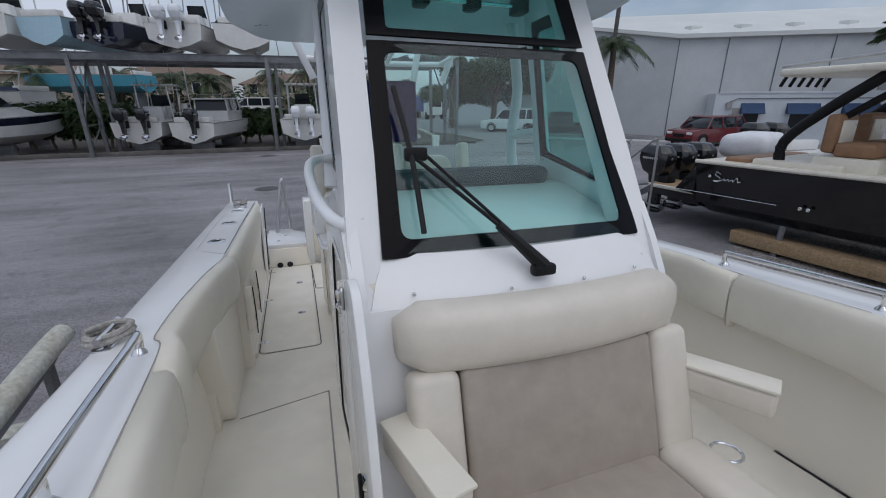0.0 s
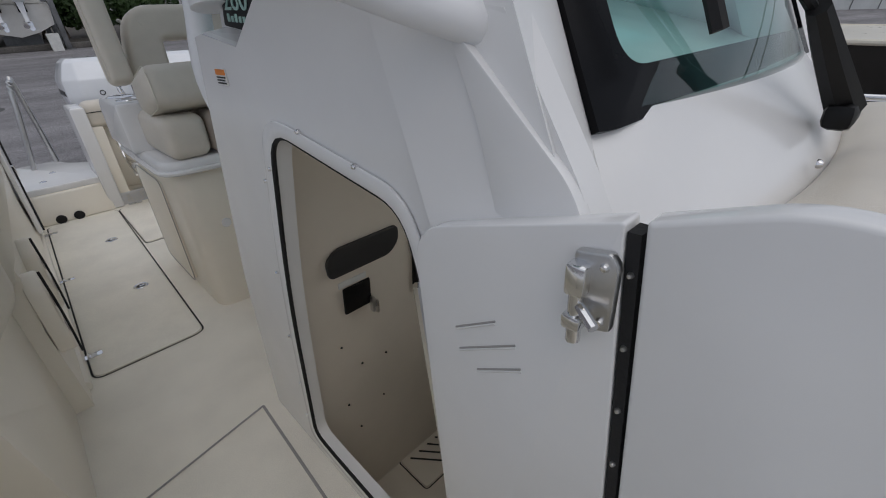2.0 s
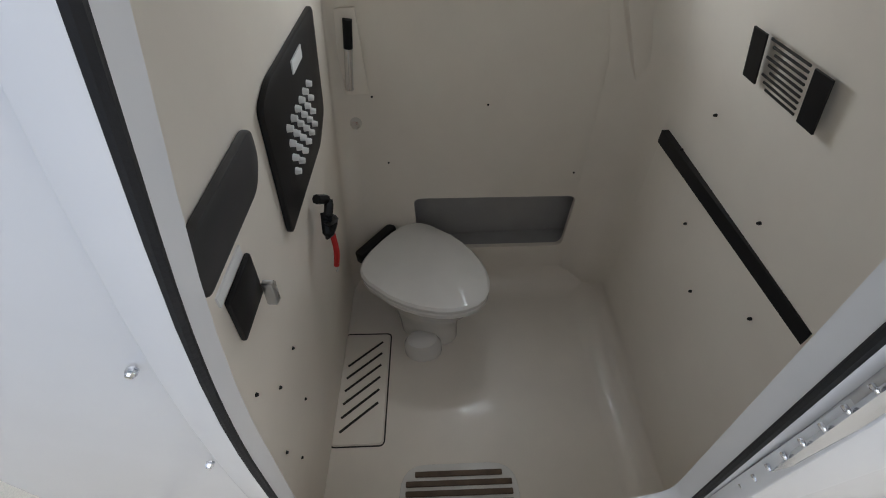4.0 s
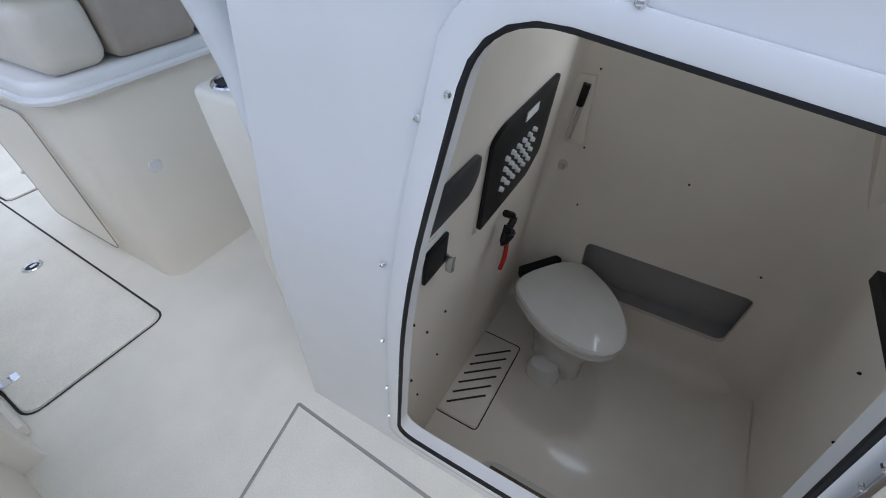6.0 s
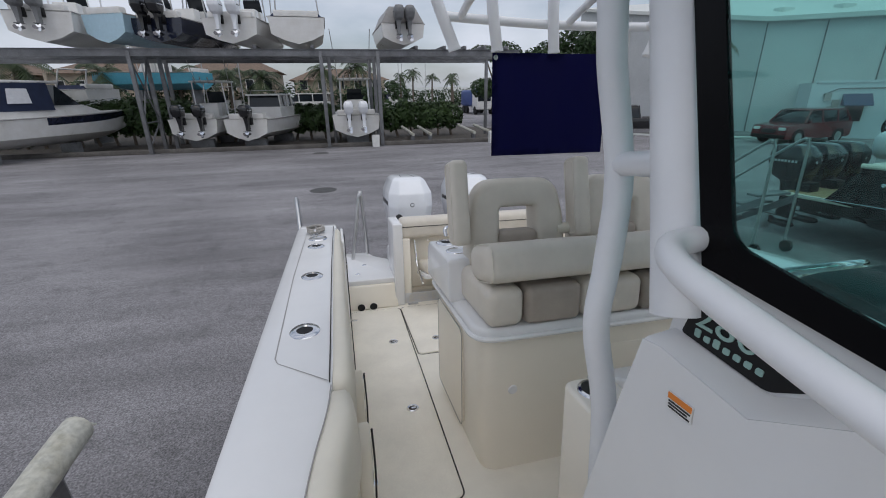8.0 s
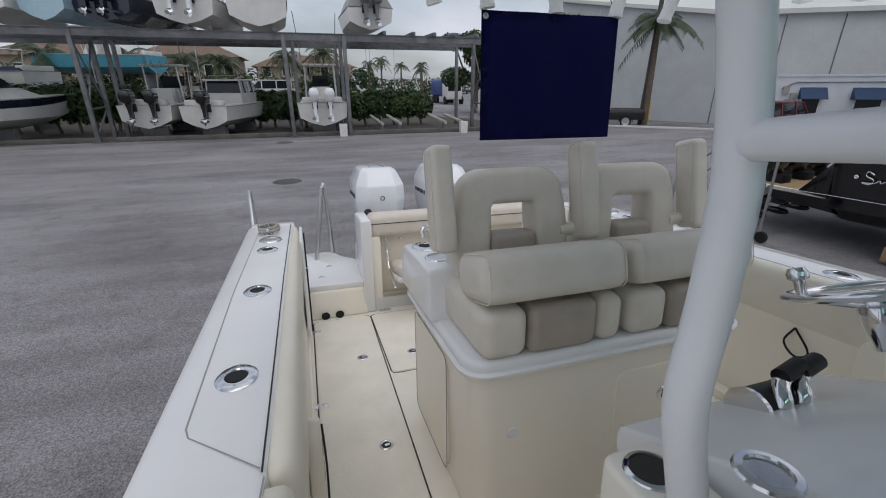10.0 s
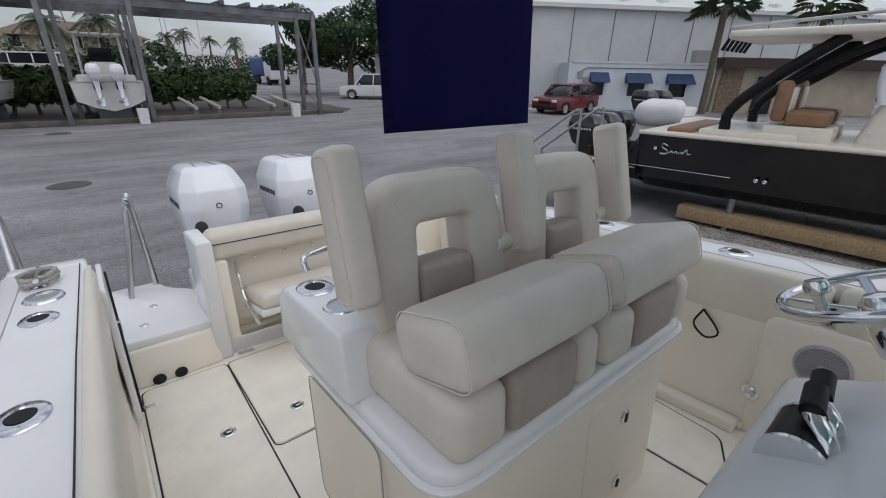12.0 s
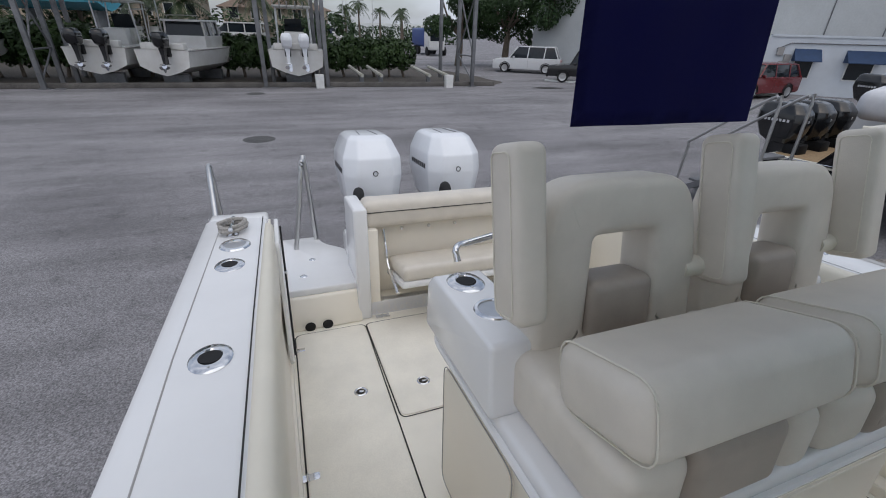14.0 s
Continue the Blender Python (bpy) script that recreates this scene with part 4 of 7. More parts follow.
part("cabin_pilaster", loft([[(0.475, y + 0.02, z), (0.44, y, z), (0.425, y - 0.05, z), (0.44, y - 0.10, z), (0.475, y - 0.12, z)] for y, z in ((1.25, 0.29), (1.262, 0.31), (1.37, 0.60), (1.47, 0.90), (1.50, 1.02))]), HEADLINER, cab)


def cove(a, b, c, n=7):
    """A concave fillet: rings of the arc from a by the corner c to b, given at each station."""
    rings = []
    for p, q, k in zip(a, b, c):
        p, q, k = Vector(p), Vector(q), Vector(k)
        arc = [p * (1 - u) ** 2 + k * 2 * u * (1 - u) + q * u * u for u in (i / n for i in range(n + 1))]
        rings.append(arc)
    return loft(rings, close=False, caps=False)


zs = (F0, 0.0, 0.42, 1.02)
fy = (1.215, 1.21, 1.21, 1.35)
part("cabin_cove", cove([(0.459, y + 0.16, z) for y, z in zip(fy, zs)], [(0.30, y + 0.003, z) for y, z in zip(fy, zs)], [(0.459, y + 0.004, z) for y, z in zip(fy, zs)]), HEADLINER, cab)
part("cabin_cove", cove([(0.459, aft_y(z) - 0.06, z) for z in zs], [(0.40, aft_y(z) - 0.001, z) for z in zs], [(0.459, aft_y(z) - 0.001, z) for z in zs]), HEADLINER, cab)
part("cabin_cove", cove([(0.459, y, F0 + 0.10) for y in (1.2, 2.32)], [(0.36, y, F0 + 0.001) for y in (1.2, 2.32)], [(0.459, y, F0 + 0.001) for y in (1.2, 2.32)]), HEADLINER, cab)
part("cabin_cove", cove([(x, 1.219 + 0.02 * (x < 0), F0 + 0.12) for x in (-0.59, 0.46)], [(x, 1.34, F0 + 0.001) for x in (-0.59, 0.46)], [(x, 1.219 + 0.02 * (x < 0), F0 + 0.001) for x in (-0.59, 0.46)]), HEADLINER, cab)
part("cabin_roof", box(-0.57, 0.47, 1.56, 2.2, 1.025, 1.045), HEADLINER, cab)
part("strip", prism([(0.288, 0.250), (0.288, 0.288), (-0.40, 0.300), (-0.40, 0.265)], "y", 1.216, 1.236), BLACK, cab, "black strip on the cabin front wall")
for x, z in ((0.17, 0.30), (0.02, 0.17), (-0.12, 0.06), (0.10, 0.44), (-0.18, 0.36), (-0.30, 0.20)):
    part("screw", screw_bm((x, 1.221 + 0.015 + 0.03 * (0.47 - x) / 1.07 - 0.012, z), Matrix.Rotation(radians(-90), 4, "X"), 0.004), BLACK, cab)
for y, z in ((2.06, 0.10), (1.40, 0.02), (2.08, 0.62), (2.16, 0.62), (2.08, 0.345), (2.16, 0.345), (1.72, 0.30)):
    part("screw", screw_bm((0.459, y, z), TO_X, 0.0038), BLACK, cab)
for x, z in ((-0.47, 0.30), (-0.40, 0.18), (-0.47, 0.02), (-0.30, 0.16), (-0.32, -0.05), (-0.43, -0.14)):
    part("screw", screw_bm((x, aft_y(z) - 0.001, z), TO_Y, 0.0042), BLACK, cab)
lb = thing("instruction_label", "black and white instruction label on the cabin wall", "label", (0.1, 1.22, 0.45))
LM = Matrix.Translation((-0.10, 1.292, 0.633)) @ Matrix.Rotation(radians(-13.1), 4, "X") @ Matrix.Diagonal((1.2, 1, 0.96, 1))
for x0, x1, z0, z1, m in ((-0.09, -0.055, -0.055, 0.04, BLACK), (0.055, 0.09, -0.055, 0.04, BLACK)):
    part("dark_block", turned(box(x0, x1, 0.0, 0.003, z0, z1), LM), m, lb)
for i in range(9):
    part("text_bar", turned(box(-0.045, 0.045 - 0.008 * (i % 3), 0.0, 0.002, 0.04 - i * 0.011 - 0.004, 0.04 - i * 0.011), LM), SEAM, lb)


def on_aft(x, z, off=0.0):
    return Matrix.Translation((x, aft_y(z) - off, z)) @ Matrix.Rotation(radians(7.1), 4, "X")


bp = thing("breaker_panel", "black breaker panel with rows of pale push breakers", "breaker panel", (-0.15, 2.18, 0.5))
PM = on_aft(0.01, 0.52)
part("plate", turned(prism(rounded([(-0.185, -0.14), (0.14, -0.14), (0.225, -0.09), (0.235, 0.155), (-0.13, 0.155), (-0.188, 0.135)], 0.02), "y", -0.012, 0, 0.003), PM), BLACK, bp)
part("label_plate", turned(box(0.0, 0.08, -0.0145, -0.012, 0.105, 0.13), PM), PAPER, bp)
for r in range(4):
    for c in range(6):
        part("breaker_button", turned(lathe([(0, 0.012), (0.006, 0.011), (0.008, 0.0)], (-0.09 + c * 0.036, -0.012, 0.045 - r * 0.032), 8, TO_Y), PM), PAPER, bp)
kp = thing("switch_plate", "dark plastic cover plate on the cabin wall", "cover plate", (-0.36, 2.17, 0.6))
part("cover", turned(prism(rounded([(-0.12, -0.045), (0.09, -0.045), (0.125, -0.01), (0.125, 0.045), (-0.09, 0.045), (-0.125, 0.015)], 0.02), "y", -0.014, 0, 0.004), on_aft(-0.365, 0.62)), mat("charcoal_plastic", (0.04, 0.04, 0.042), 0.45), kp)
bk = thing("battery_switch", "black key switch plate with hanging keys", "switch", (-0.4, 2.18, 0.47))
part("plate", turned(box(-0.05, 0.045, -0.01, 0, -0.05, 0.045, 0.004), on_aft(-0.395, 0.475)), BLACK, bk)
part("label_plate", turned(box(-0.06, 0.035, -0.003, 0, 0.05, 0.07), on_aft(-0.395, 0.475)), PAPER, bk)
part("key", turned(box(0.035, 0.047, -0.03, -0.012, -0.075, -0.02, 0.003), on_aft(-0.395, 0.475)), BRUSHED, bk)
part("key", turned(box(0.052, 0.062, -0.026, -0.014, -0.09, -0.04, 0.003), on_aft(-0.395, 0.475)), CHROME, bk)
pa = thing("kill_switch_lanyard", "bundled black clip with a red lanyard hanging below the breakers", "lanyard", (-0.08, 2.15, 0.3))
part("clip", turned(tube([(0.0, -0.02, 0.08), (0.03, -0.04, 0.05), (-0.02, -0.045, 0.03), (0.02, -0.05, 0.0), (-0.02, -0.04, -0.02), (0.02, -0.03, 0.02)], 0.012, 8, 4), on_aft(0.0, 0.25)), BLACK, pa)
part("strap", turned(tube([(0.0, -0.045, -0.02), (0.004, -0.05, -0.10), (0.003, -0.045, -0.16)], 0.008, 8, 3), on_aft(0.0, 0.25)), RED, pa)
part("hook", turned(tube([(0.003, -0.045, -0.16), (0.012, -0.045, -0.172), (0.003, -0.045, -0.185), (-0.005, -0.045, -0.175)], 0.003, 6, 3), on_aft(0.0, 0.25)), BRUSHED, pa)
fe = thing("wall_torch", "slim black and steel torch in a wall recess", "torch", (0.44, 2.06, 0.55))
part("grip", tube([(0.443, 2.120, 0.50), (0.443, 2.108, 0.575)], 0.013, 10, 0), BLACK, fe)
part("barrel", tube([(0.443, 2.120, 0.50), (0.443, 2.140, 0.38)], 0.012, 10, 0), CHROME, fe)
part("backing", box(0.448, 0.4595, 2.085, 2.155, 0.36, 0.60, 0.002), HEADLINER, fe)
solo("drain_plug", lathe([(0, 0.02), (0.014, 0.018), (0.02, 0.0)], (0.459, 2.145, 0.26), 12, TO_X), CHROME, "small chrome plug on the cabin wall", "plug", (0.459, 2.145, 0.26))

to = thing("marine_toilet", "white marine toilet with a closed lid", "toilet", (0.22, 1.9, F0))


def lid_ring(k, z):
    """The lid's outline: a straight hinge side towards the corner, an egg-shaped front."""
    out = []
    for i in range(28):
        t = 2 * math.pi * i / 28
        u = math.cos(t) * (0.205 if math.cos(t) < 0 else 0.275)
        v = math.sin(t) * 0.185 * (1 - 0.10 * math.cos(t))
        if math.cos(t) < 0:
            u = -0.205 * abs(math.cos(t)) ** 0.45
            v = math.copysign(abs(math.sin(t)) ** 0.75 * 0.185, v)
        a = radians(232)
        out.append((0.245 + k * (u * math.cos(a) - v * math.sin(a)), 1.965 + k * (u * math.sin(a) + v * math.cos(a)), F0 + z))
    return out


part("bowl", loft([lid_ring(0.50, 0.0), lid_ring(0.50, 0.06), lid_ring(0.55, 0.16), lid_ring(0.78, 0.26), lid_ring(0.95, 0.335)]), TANK, to)
part("seat_ring", loft([lid_ring(0.95, 0.338), lid_ring(0.99, 0.345), lid_ring(0.99, 0.360), lid_ring(0.96, 0.365)]), TANK, to)
part("lid", loft([lid_ring(0.96, 0.368), lid_ring(1.0, 0.374), lid_ring(1.0, 0.388), lid_ring(0.96, 0.397), lid_ring(0.6, 0.402)]), TANK, to)
part("hinge_block", turned(box(-0.10, 0.10, -0.02, 0.02, -0.03, 0.03, 0.01), Matrix.Translation((0.385, 2.145, F0 + 0.365)) @ Matrix.Rotation(radians(-38), 4, "Z")), BLACK, to)
part("foot_cap", loft([[(0.115 + 0.052 * k * math.cos(a), 1.985 + 0.075 * k * math.sin(a), F0 + z) for a in (2 * math.pi * i / 16 for i in range(16))] for k, z in ((1.0, 0.0), (1.0, 0.06), (0.8, 0.09), (0.4, 0.10))]), TANK, to)
vp = thing("slotted_hatch", "cream slotted cover plate in the cabin floor", "hatch", (-0.1, 2.2, F0))
part("plate", prism(rounded([(-0.25, 2.128), (0.195, 2.128), (0.20, 2.312), (-0.25, 2.312)], 0.02), "z", F0, F0 + 0.006, 0.002), HEADLINER, vp)
for i in range(6):
    part("slot", tube([(-0.100 + i * 0.052, 2.155, F0 + 0.0065), (-0.207 + i * 0.052, 2.287, F0 + 0.0065)], 0.006, 6, 0, flat=0.3), SEAM, vp)
groove("plate_joint", rounded([(-0.256, 2.122), (0.201, 2.122), (0.206, 2.316), (-0.256, 2.316)], 0.02), F0 + 0.001, vp, 0.003)
gr = thing("floor_grate", "rounded drain grate with brown slats", "grate", (-0.43, 1.86, F0))
part("frame", prism(rounded([(-0.55, 1.67), (-0.325, 1.67), (-0.325, 2.06), (-0.55, 2.06)], 0.09), "z", F0, F0 + 0.008, 0.003), TANK, gr)
for i in range(7):
    part("slat", box(-0.54 + i * 0.029, -0.522 + i * 0.029, 1.69 + (0.03 if i == 6 else 0), 2.04 - (0.03 if i == 6 else 0), F0 + 0.008, F0 + 0.015, 0.003), TEAK, gr)

# ---- forward lounge seat on the console front ----
fs = thing("forward_lounge_seat", "cream and taupe vinyl lounge seat on the console front", "seat", (0, 0.95, 0))
part("seat_box", prism(rounded([(-0.60, 0.50), (0.60, 0.50), (0.60, 1.155), (-0.60, 1.155)], 0.08), "z", 0.0, 0.30, 0.02), GEL, fs)


def slab_cushion(x0, x1, p0, p1, thick, r=0.03):
    """A cushion leaning in the y-z plane from p0 (low) to p1 (high), facing -y."""
    (y0, z0), (y1, z1) = p0, p1
    d = Vector((0, y1 - y0, z1 - z0))
    ang = math.atan2(y1 - y0, z1 - z0)
    bm = box(x0, x1, 0, thick, 0, d.length, r, 4)
    return turned(bm, Matrix.Translation((0, y0, z0)) @ Matrix.Rotation(-ang, 4, "X"))


def lean_roll(x0, x1, yc, zc, ry, rz, n=16, bow=0.06):
    rgs = []
    for k in range(15):
        u = k / 14
        x = x0 + (x1 - x0) * u
        e = min(1.0, min(u, 1 - u) * 14 + 0.35) ** 0.5
        b = bow * (1 - (2 * u - 1) ** 2)
        rgs.append([(x, yc - b + math.copysign(abs(math.cos(a)) ** 0.7, math.cos(a)) * ry * e, zc + math.copysign(abs(math.sin(a)) ** 0.7, math.sin(a)) * rz * e) for a in (2 * math.pi * i / n for i in range(n))])
    return loft(rgs)


part("head_roll", lean_roll(-0.53, 0.50, 1.235, 0.885, 0.085, 0.105), VINYL, fs, sharp=70)
part("back_panel", slab_cushion(-0.36, 0.34, (1.02, 0.36), (1.135, 0.80), 0.10, 0.02), TAUPE, fs, "taupe vinyl back panel")
for a, b in ((-0.52, -0.365), (0.345, 0.50)):
    part("back_wing", slab_cushion(a, b, (1.01, 0.34), (1.125, 0.81), 0.11, 0.035), VINYL, fs)
part("seat_cushion", cushion(-0.34, 0.32, 0.50, 1.05, 0.28, 0.40, 0.03), TAUPE, fs, "taupe vinyl seat cushion")
for a, b in ((-0.53, -0.345), (0.325, 0.52)):
    part("seat_wing", cushion(a, b, 0.48, 1.06, 0.28, 0.42, 0.05), VINYL, fs)
for x, turn in ((-0.545, 13), (0.505, 31)):
    am = Matrix.Translation((x, 1.14, 0.615)) @ Matrix.Rotation(radians(turn), 4, "Z") @ Matrix.Rotation(radians(2), 4, "X")
    arm = part("armrest", turned(box(-0.05, 0.05, -0.29, 0.04, -0.05, 0.045, 0.022, 4), am), VINYL, fs)
    part("arm_pad", turned(box(-0.053, 0.053, -0.292, 0.04, 0.043, 0.057, 0.006, 2), am), BOLSTER, arm)
ch = thing("drink_ring", "chrome ring drink holder beside the lounge seat", "cup holder", (0.57, 1.0, 0.33))
part("ring", tube([(0.59 + 0.05 * math.cos(a), 0.98 + 0.05 * math.sin(a), 0.36) for a in (2 * math.pi * k / 16 for k in range(16))], 0.006, 8, 0, closed=True), CHROME, ch)
part("bracket", tube([(0.55, 1.02, 0.36), (0.53, 1.06, 0.33)], 0.008, 8, 0), CHROME, ch)

# ---- leaning post and helm seats ----
lp = thing("leaning_post", "cream moulded leaning post with a white rim and storage doors", "leaning post", (0, 3.7, 0))
part("base", loft([[(x * k, 3.225 + (y - 3.225) * ky, z) for x, y in rounded([(-0.572, 3.225), (0.572, 3.225), (0.572, 4.02), (-0.572, 4.02)], 0.09, 5)] for z, k, ky in ((0.0, 0.97, 0.97), (0.05, 0.985, 0.985), (0.68, 1.0, 1.0))]), CREAM, lp)
part("rim", prism(rounded([(-0.600, 3.200), (0.615, 3.200), (0.615, 4.07), (-0.600, 4.07)], 0.11, 6), "z", 0.68, 0.737, 0.02, 3), GEL, lp, "white rounded rim of the seat base")
part("rim_bead", tube([(x, y, 0.692) for x, y in rounded([(-0.604, 3.196), (0.619, 3.196), (0.619, 4.074), (-0.604, 4.074)], 0.11, 6)], 0.012, 8, 0, closed=True), GEL, lp)
for s in (-1, 1):
    part("pod", prism(rounded([(3.56, 0.73), (4.07, 0.73), (4.05, 0.90), (4.0, 0.945), (3.58, 0.945)], 0.02), "x", *sorted((s * 0.622, s * 0.45)), 0.018, 3), GEL, lp, "white side pod with rod holder and cup holder")
dr = part("front_door", prism(rounded([(0.02, 0.10), (0.50, 0.10), (0.50, 0.58), (0.02, 0.58)], 0.05), "y", 3.222, 3.242, 0.006, 3), CREAM, lp)
for x, z in ((0.255, 0.44), (0.255, 0.14)):
    la = part("door_latch", lathe([(0, 0.006), (0.02, 0.006), (0.026, 0.004), (0.03, 0)], (x, 3.222, z), 16, TO_Y), CHROME, dr, "chrome flush latch")
    part("pull_tab", box(x - 0.008, x + 0.008, 3.212, 3.218, z - 0.018, z + 0.018, 0.002), SEAM, la)
part("side_door", prism(rounded([(3.50, 0.06), (3.98, 0.06), (3.98, 0.60), (3.50, 0.60)], 0.05), "x", -0.582, -0.560, 0.005), CREAM, lp)
part("side_door_joint", tube([(-0.580, u, v) for u, v in rounded([(3.494, 0.054), (3.986, 0.054), (3.986, 0.606), (3.494, 0.606)], 0.05)], 0.002, 6, 0, closed=True), GREYPLASTIC, lp)
part("drain_button", lathe([(0, 0.012), (0.02, 0.01), (0.025, 0)], (-0.42, 3.23, 0.42), 14, TO_Y), GEL, lp)
for s in (-1, 1):
    rod_holder(s * 0.54, 3.92, 0.946)
    t = thing("cup_holder", "steel cup holder in the seat pod", "cup holder", (s * 0.53, 3.74, 0.945))
    part("ring", lathe([(0.046, -0.001), (0.048, 0.005), (0.057, 0.004), (0.06, 0)], (s * 0.53, 3.74, 0.945), 24), CHROME, t)
    part("cup_floor", lathe([(0, 0.0012), (0.046, 0.0018)], (s * 0.53, 3.74, 0.945), 20), BRUSHED, t)


def soft_box(x0, x1, y0, y1, z0, z1, r=0.05, seg=5, tilt=0.0):
    bm = box(x0, x1, y0, y1, z0, z1, r, seg)
    if tilt:
        c = Vector(((x0 + x1) / 2, (y0 + y1) / 2, (z0 + z1) / 2))
        turned(bm, Matrix.Translation(c) @ Matrix.Rotation(radians(tilt), 4, "X") @ Matrix.Translation(-c))
    return bm


def helm_seat(cx, first):
    t = thing("helm_seat", "cream vinyl helm seat with taupe inserts and a flipped-up bolster", "seat", (cx, 3.5, 0.735), group="pair of helm seats")
    # lower cushion in three padded sections
    for a, b, m in ((-0.275, -0.105, VINYL), (-0.10, 0.165, TAUPE), (0.17, 0.275, VINYL)):
        part("seat_section", soft_box(cx + a, cx + b, 3.192, 3.62, 0.738, 0.915, 0.045 if m is VINYL else 0.035), m, t, "" if m is VINYL else "taupe vinyl insert")
    bolster = part("bolster", soft_box(cx - 0.285, cx + 0.262, 3.168, 3.425, 0.922, 1.088, 0.052, 6, -14), VINYL, t, "flipped-up padded bolster")
    for ex in (cx - 0.262, cx + 0.24):
        ring = rounded([(3.172, 0.926), (3.421, 0.926), (3.421, 1.084), (3.172, 1.084)], 0.05, 5)
        c = Vector((cx, 3.2965, 1.005))
        part("bolster_seam", turned(tube([(ex, u, v) for u, v in ring], 0.0022, 5, 0, closed=True), Matrix.Translation(c) @ Matrix.Rotation(radians(-14), 4, "X") @ Matrix.Translation(-c)), BOLSTER, bolster)
    # backrest: an arch with a window in it
    arch = rounded([(-0.27, 0.76), (0.27, 0.76), (0.255, 1.12), (0.205, 1.325), (-0.205, 1.325), (-0.255, 1.12)], [0.02, 0.02, 0.08, 0.14, 0.14, 0.08], 7)
    hole = rounded([(-0.10, 0.93), (0.10, 0.93), (0.092, 1.185), (-0.092, 1.185)], 0.018, 4)
    hi, ho = with_corners(hole, 0.0, 1.05, arch)
    bm = prism(ho, "y", 3.555, 3.69, 0.03, 3, hole=hi)
    m = Matrix.Translation((cx + 0.026, 0, 0)) @ Matrix.Translation((0, 3.6, 0.8)) @ Matrix.Rotation(radians(-5), 4, "X") @ Matrix.Translation((0, -3.6, -0.8))
    part("backrest", turned(bm, m), VINYL, t, "arched cream backrest with an open window")
    part("lumbar_pad", turned(soft_box(-0.102, 0.105, 3.545, 3.67, 0.85, 1.07, 0.03, 4), m), TAUPE, t, "taupe lumbar pad")
    # folded-up armrests
    for sx in ((-1, 1) if first else (1,)):
        ax = cx + sx * 0.317 + 0.032
        arm = part("armrest", soft_box(ax - 0.043, ax + 0.043, 3.53, 3.65, 1.02, 1.42, 0.026, 4, -11), VINYL, t, "padded armrest folded upright")
        part("arm_joint", tube([(cx + sx * 0.24, 3.60, 1.06), (ax, 3.60, 1.06)], 0.03, 10, 0), BOLSTER, arm)
        part("arm_seam", turned(tube([(ax - 0.0435, u, v) for u, v in rounded([(3.55, 1.04), (3.63, 1.04), (3.63, 1.40), (3.55, 1.40)], 0.02)], 0.0018, 5, 0, closed=True), Matrix.Translation((ax, 3.59, 1.22)) @ Matrix.Rotation(radians(-11), 4, "X") @ Matrix.Translation((-ax, -3.59, -1.22))), BOLSTER, arm)


helm_seat(-0.28, True)
helm_seat(0.30, False)
# sink top behind the seats
solo("rigging_sink", lathe([(0, -0.02), (0.13, -0.018), (0.15, 0.0), (0.17, 0.006), (0.175, 0)], (-0.1, 3.93, 0.756), 28), BRUSHED, "round stainless sink in the seat base top", "sink", (-0.1, 3.93, 0.735))
solo("pod_grab_rail", tube([(-0.50, 4.08, 0.945), (-0.50, 4.10, 0.985), (-0.44, 4.13, 0.99), (-0.2, 4.14, 0.99), (-0.14, 4.1, 0.75)], 0.012, 10, 4), CHROME, "polished grab rail behind the seat base", "rail", (-0.5, 4.08, 0.945))

# helm: wheel and throttle
wh = thing("steering_wheel", "polished steel steering wheel with a turning knob", "steering wheel", (0.13, 2.62, 1.0))
WM = Matrix.Translation((0.37, 2.72, 1.06)) @ Matrix.Rotation(radians(-24), 4, "X")
part("rim", turned(tube([(0.19 * math.cos(a), 0.19 * math.sin(a), 0) for a in (2 * math.pi * k / 40 for k in range(40))], 0.014, 10, 0, closed=True), WM), CHROME, wh)
for k in range(5):
    a = 2 * math.pi * k / 5 + 0.3
    part("spoke", turned(tube([(0.04 * math.cos(a), 0.04 * math.sin(a), -0.04), (0.12 * math.cos(a), 0.12 * math.sin(a), -0.02), (0.185 * math.cos(a), 0.185 * math.sin(a), 0)], 0.012, 8, 3, flat=0.5), WM), CHROME, wh)
part("hub", turned(lathe([(0, 0.0), (0.03, -0.005), (0.045, -0.03), (0.045, -0.09), (0.03, -0.16)], (0, 0, 0), 18), WM), CHROME, wh)
kn = part("turning_knob", turned(lathe([(0, 0.075), (0.02, 0.074), (0.026, 0.06), (0.024, 0.045), (0.014, 0.04), (0.012, 0.0)], (-0.165, 0.07, 0.01), 16), WM), CHROME, wh)
th = thing("throttle_control", "black binnacle with polished twin throttle levers", "throttle", (-0.36, 2.56, 0.95))
TH = Matrix.Translation((0.115, 2.75, 0.735)) @ Matrix.Diagonal((1.05, 1.05, 1.05, 1)) @ Matrix.Translation((0.365, -2.52, -1.035))
part("binnacle", turned(soft_box(-0.44, -0.29, 2.42, 2.60, 0.94, 1.02, 0.03, 4), TH), BLACK, th)
part("drum", turned(tube([(-0.445, 2.52, 1.035), (-0.285, 2.52, 1.035)], 0.062, 20, 0), TH), BLACK, th)
for x in (-0.44, -0.29):
    part("drum_ring", turned(tube([(x - 0.006, 2.52, 1.035), (x + 0.006, 2.52, 1.035)], 0.066, 22, 0), TH), CHROME, th)
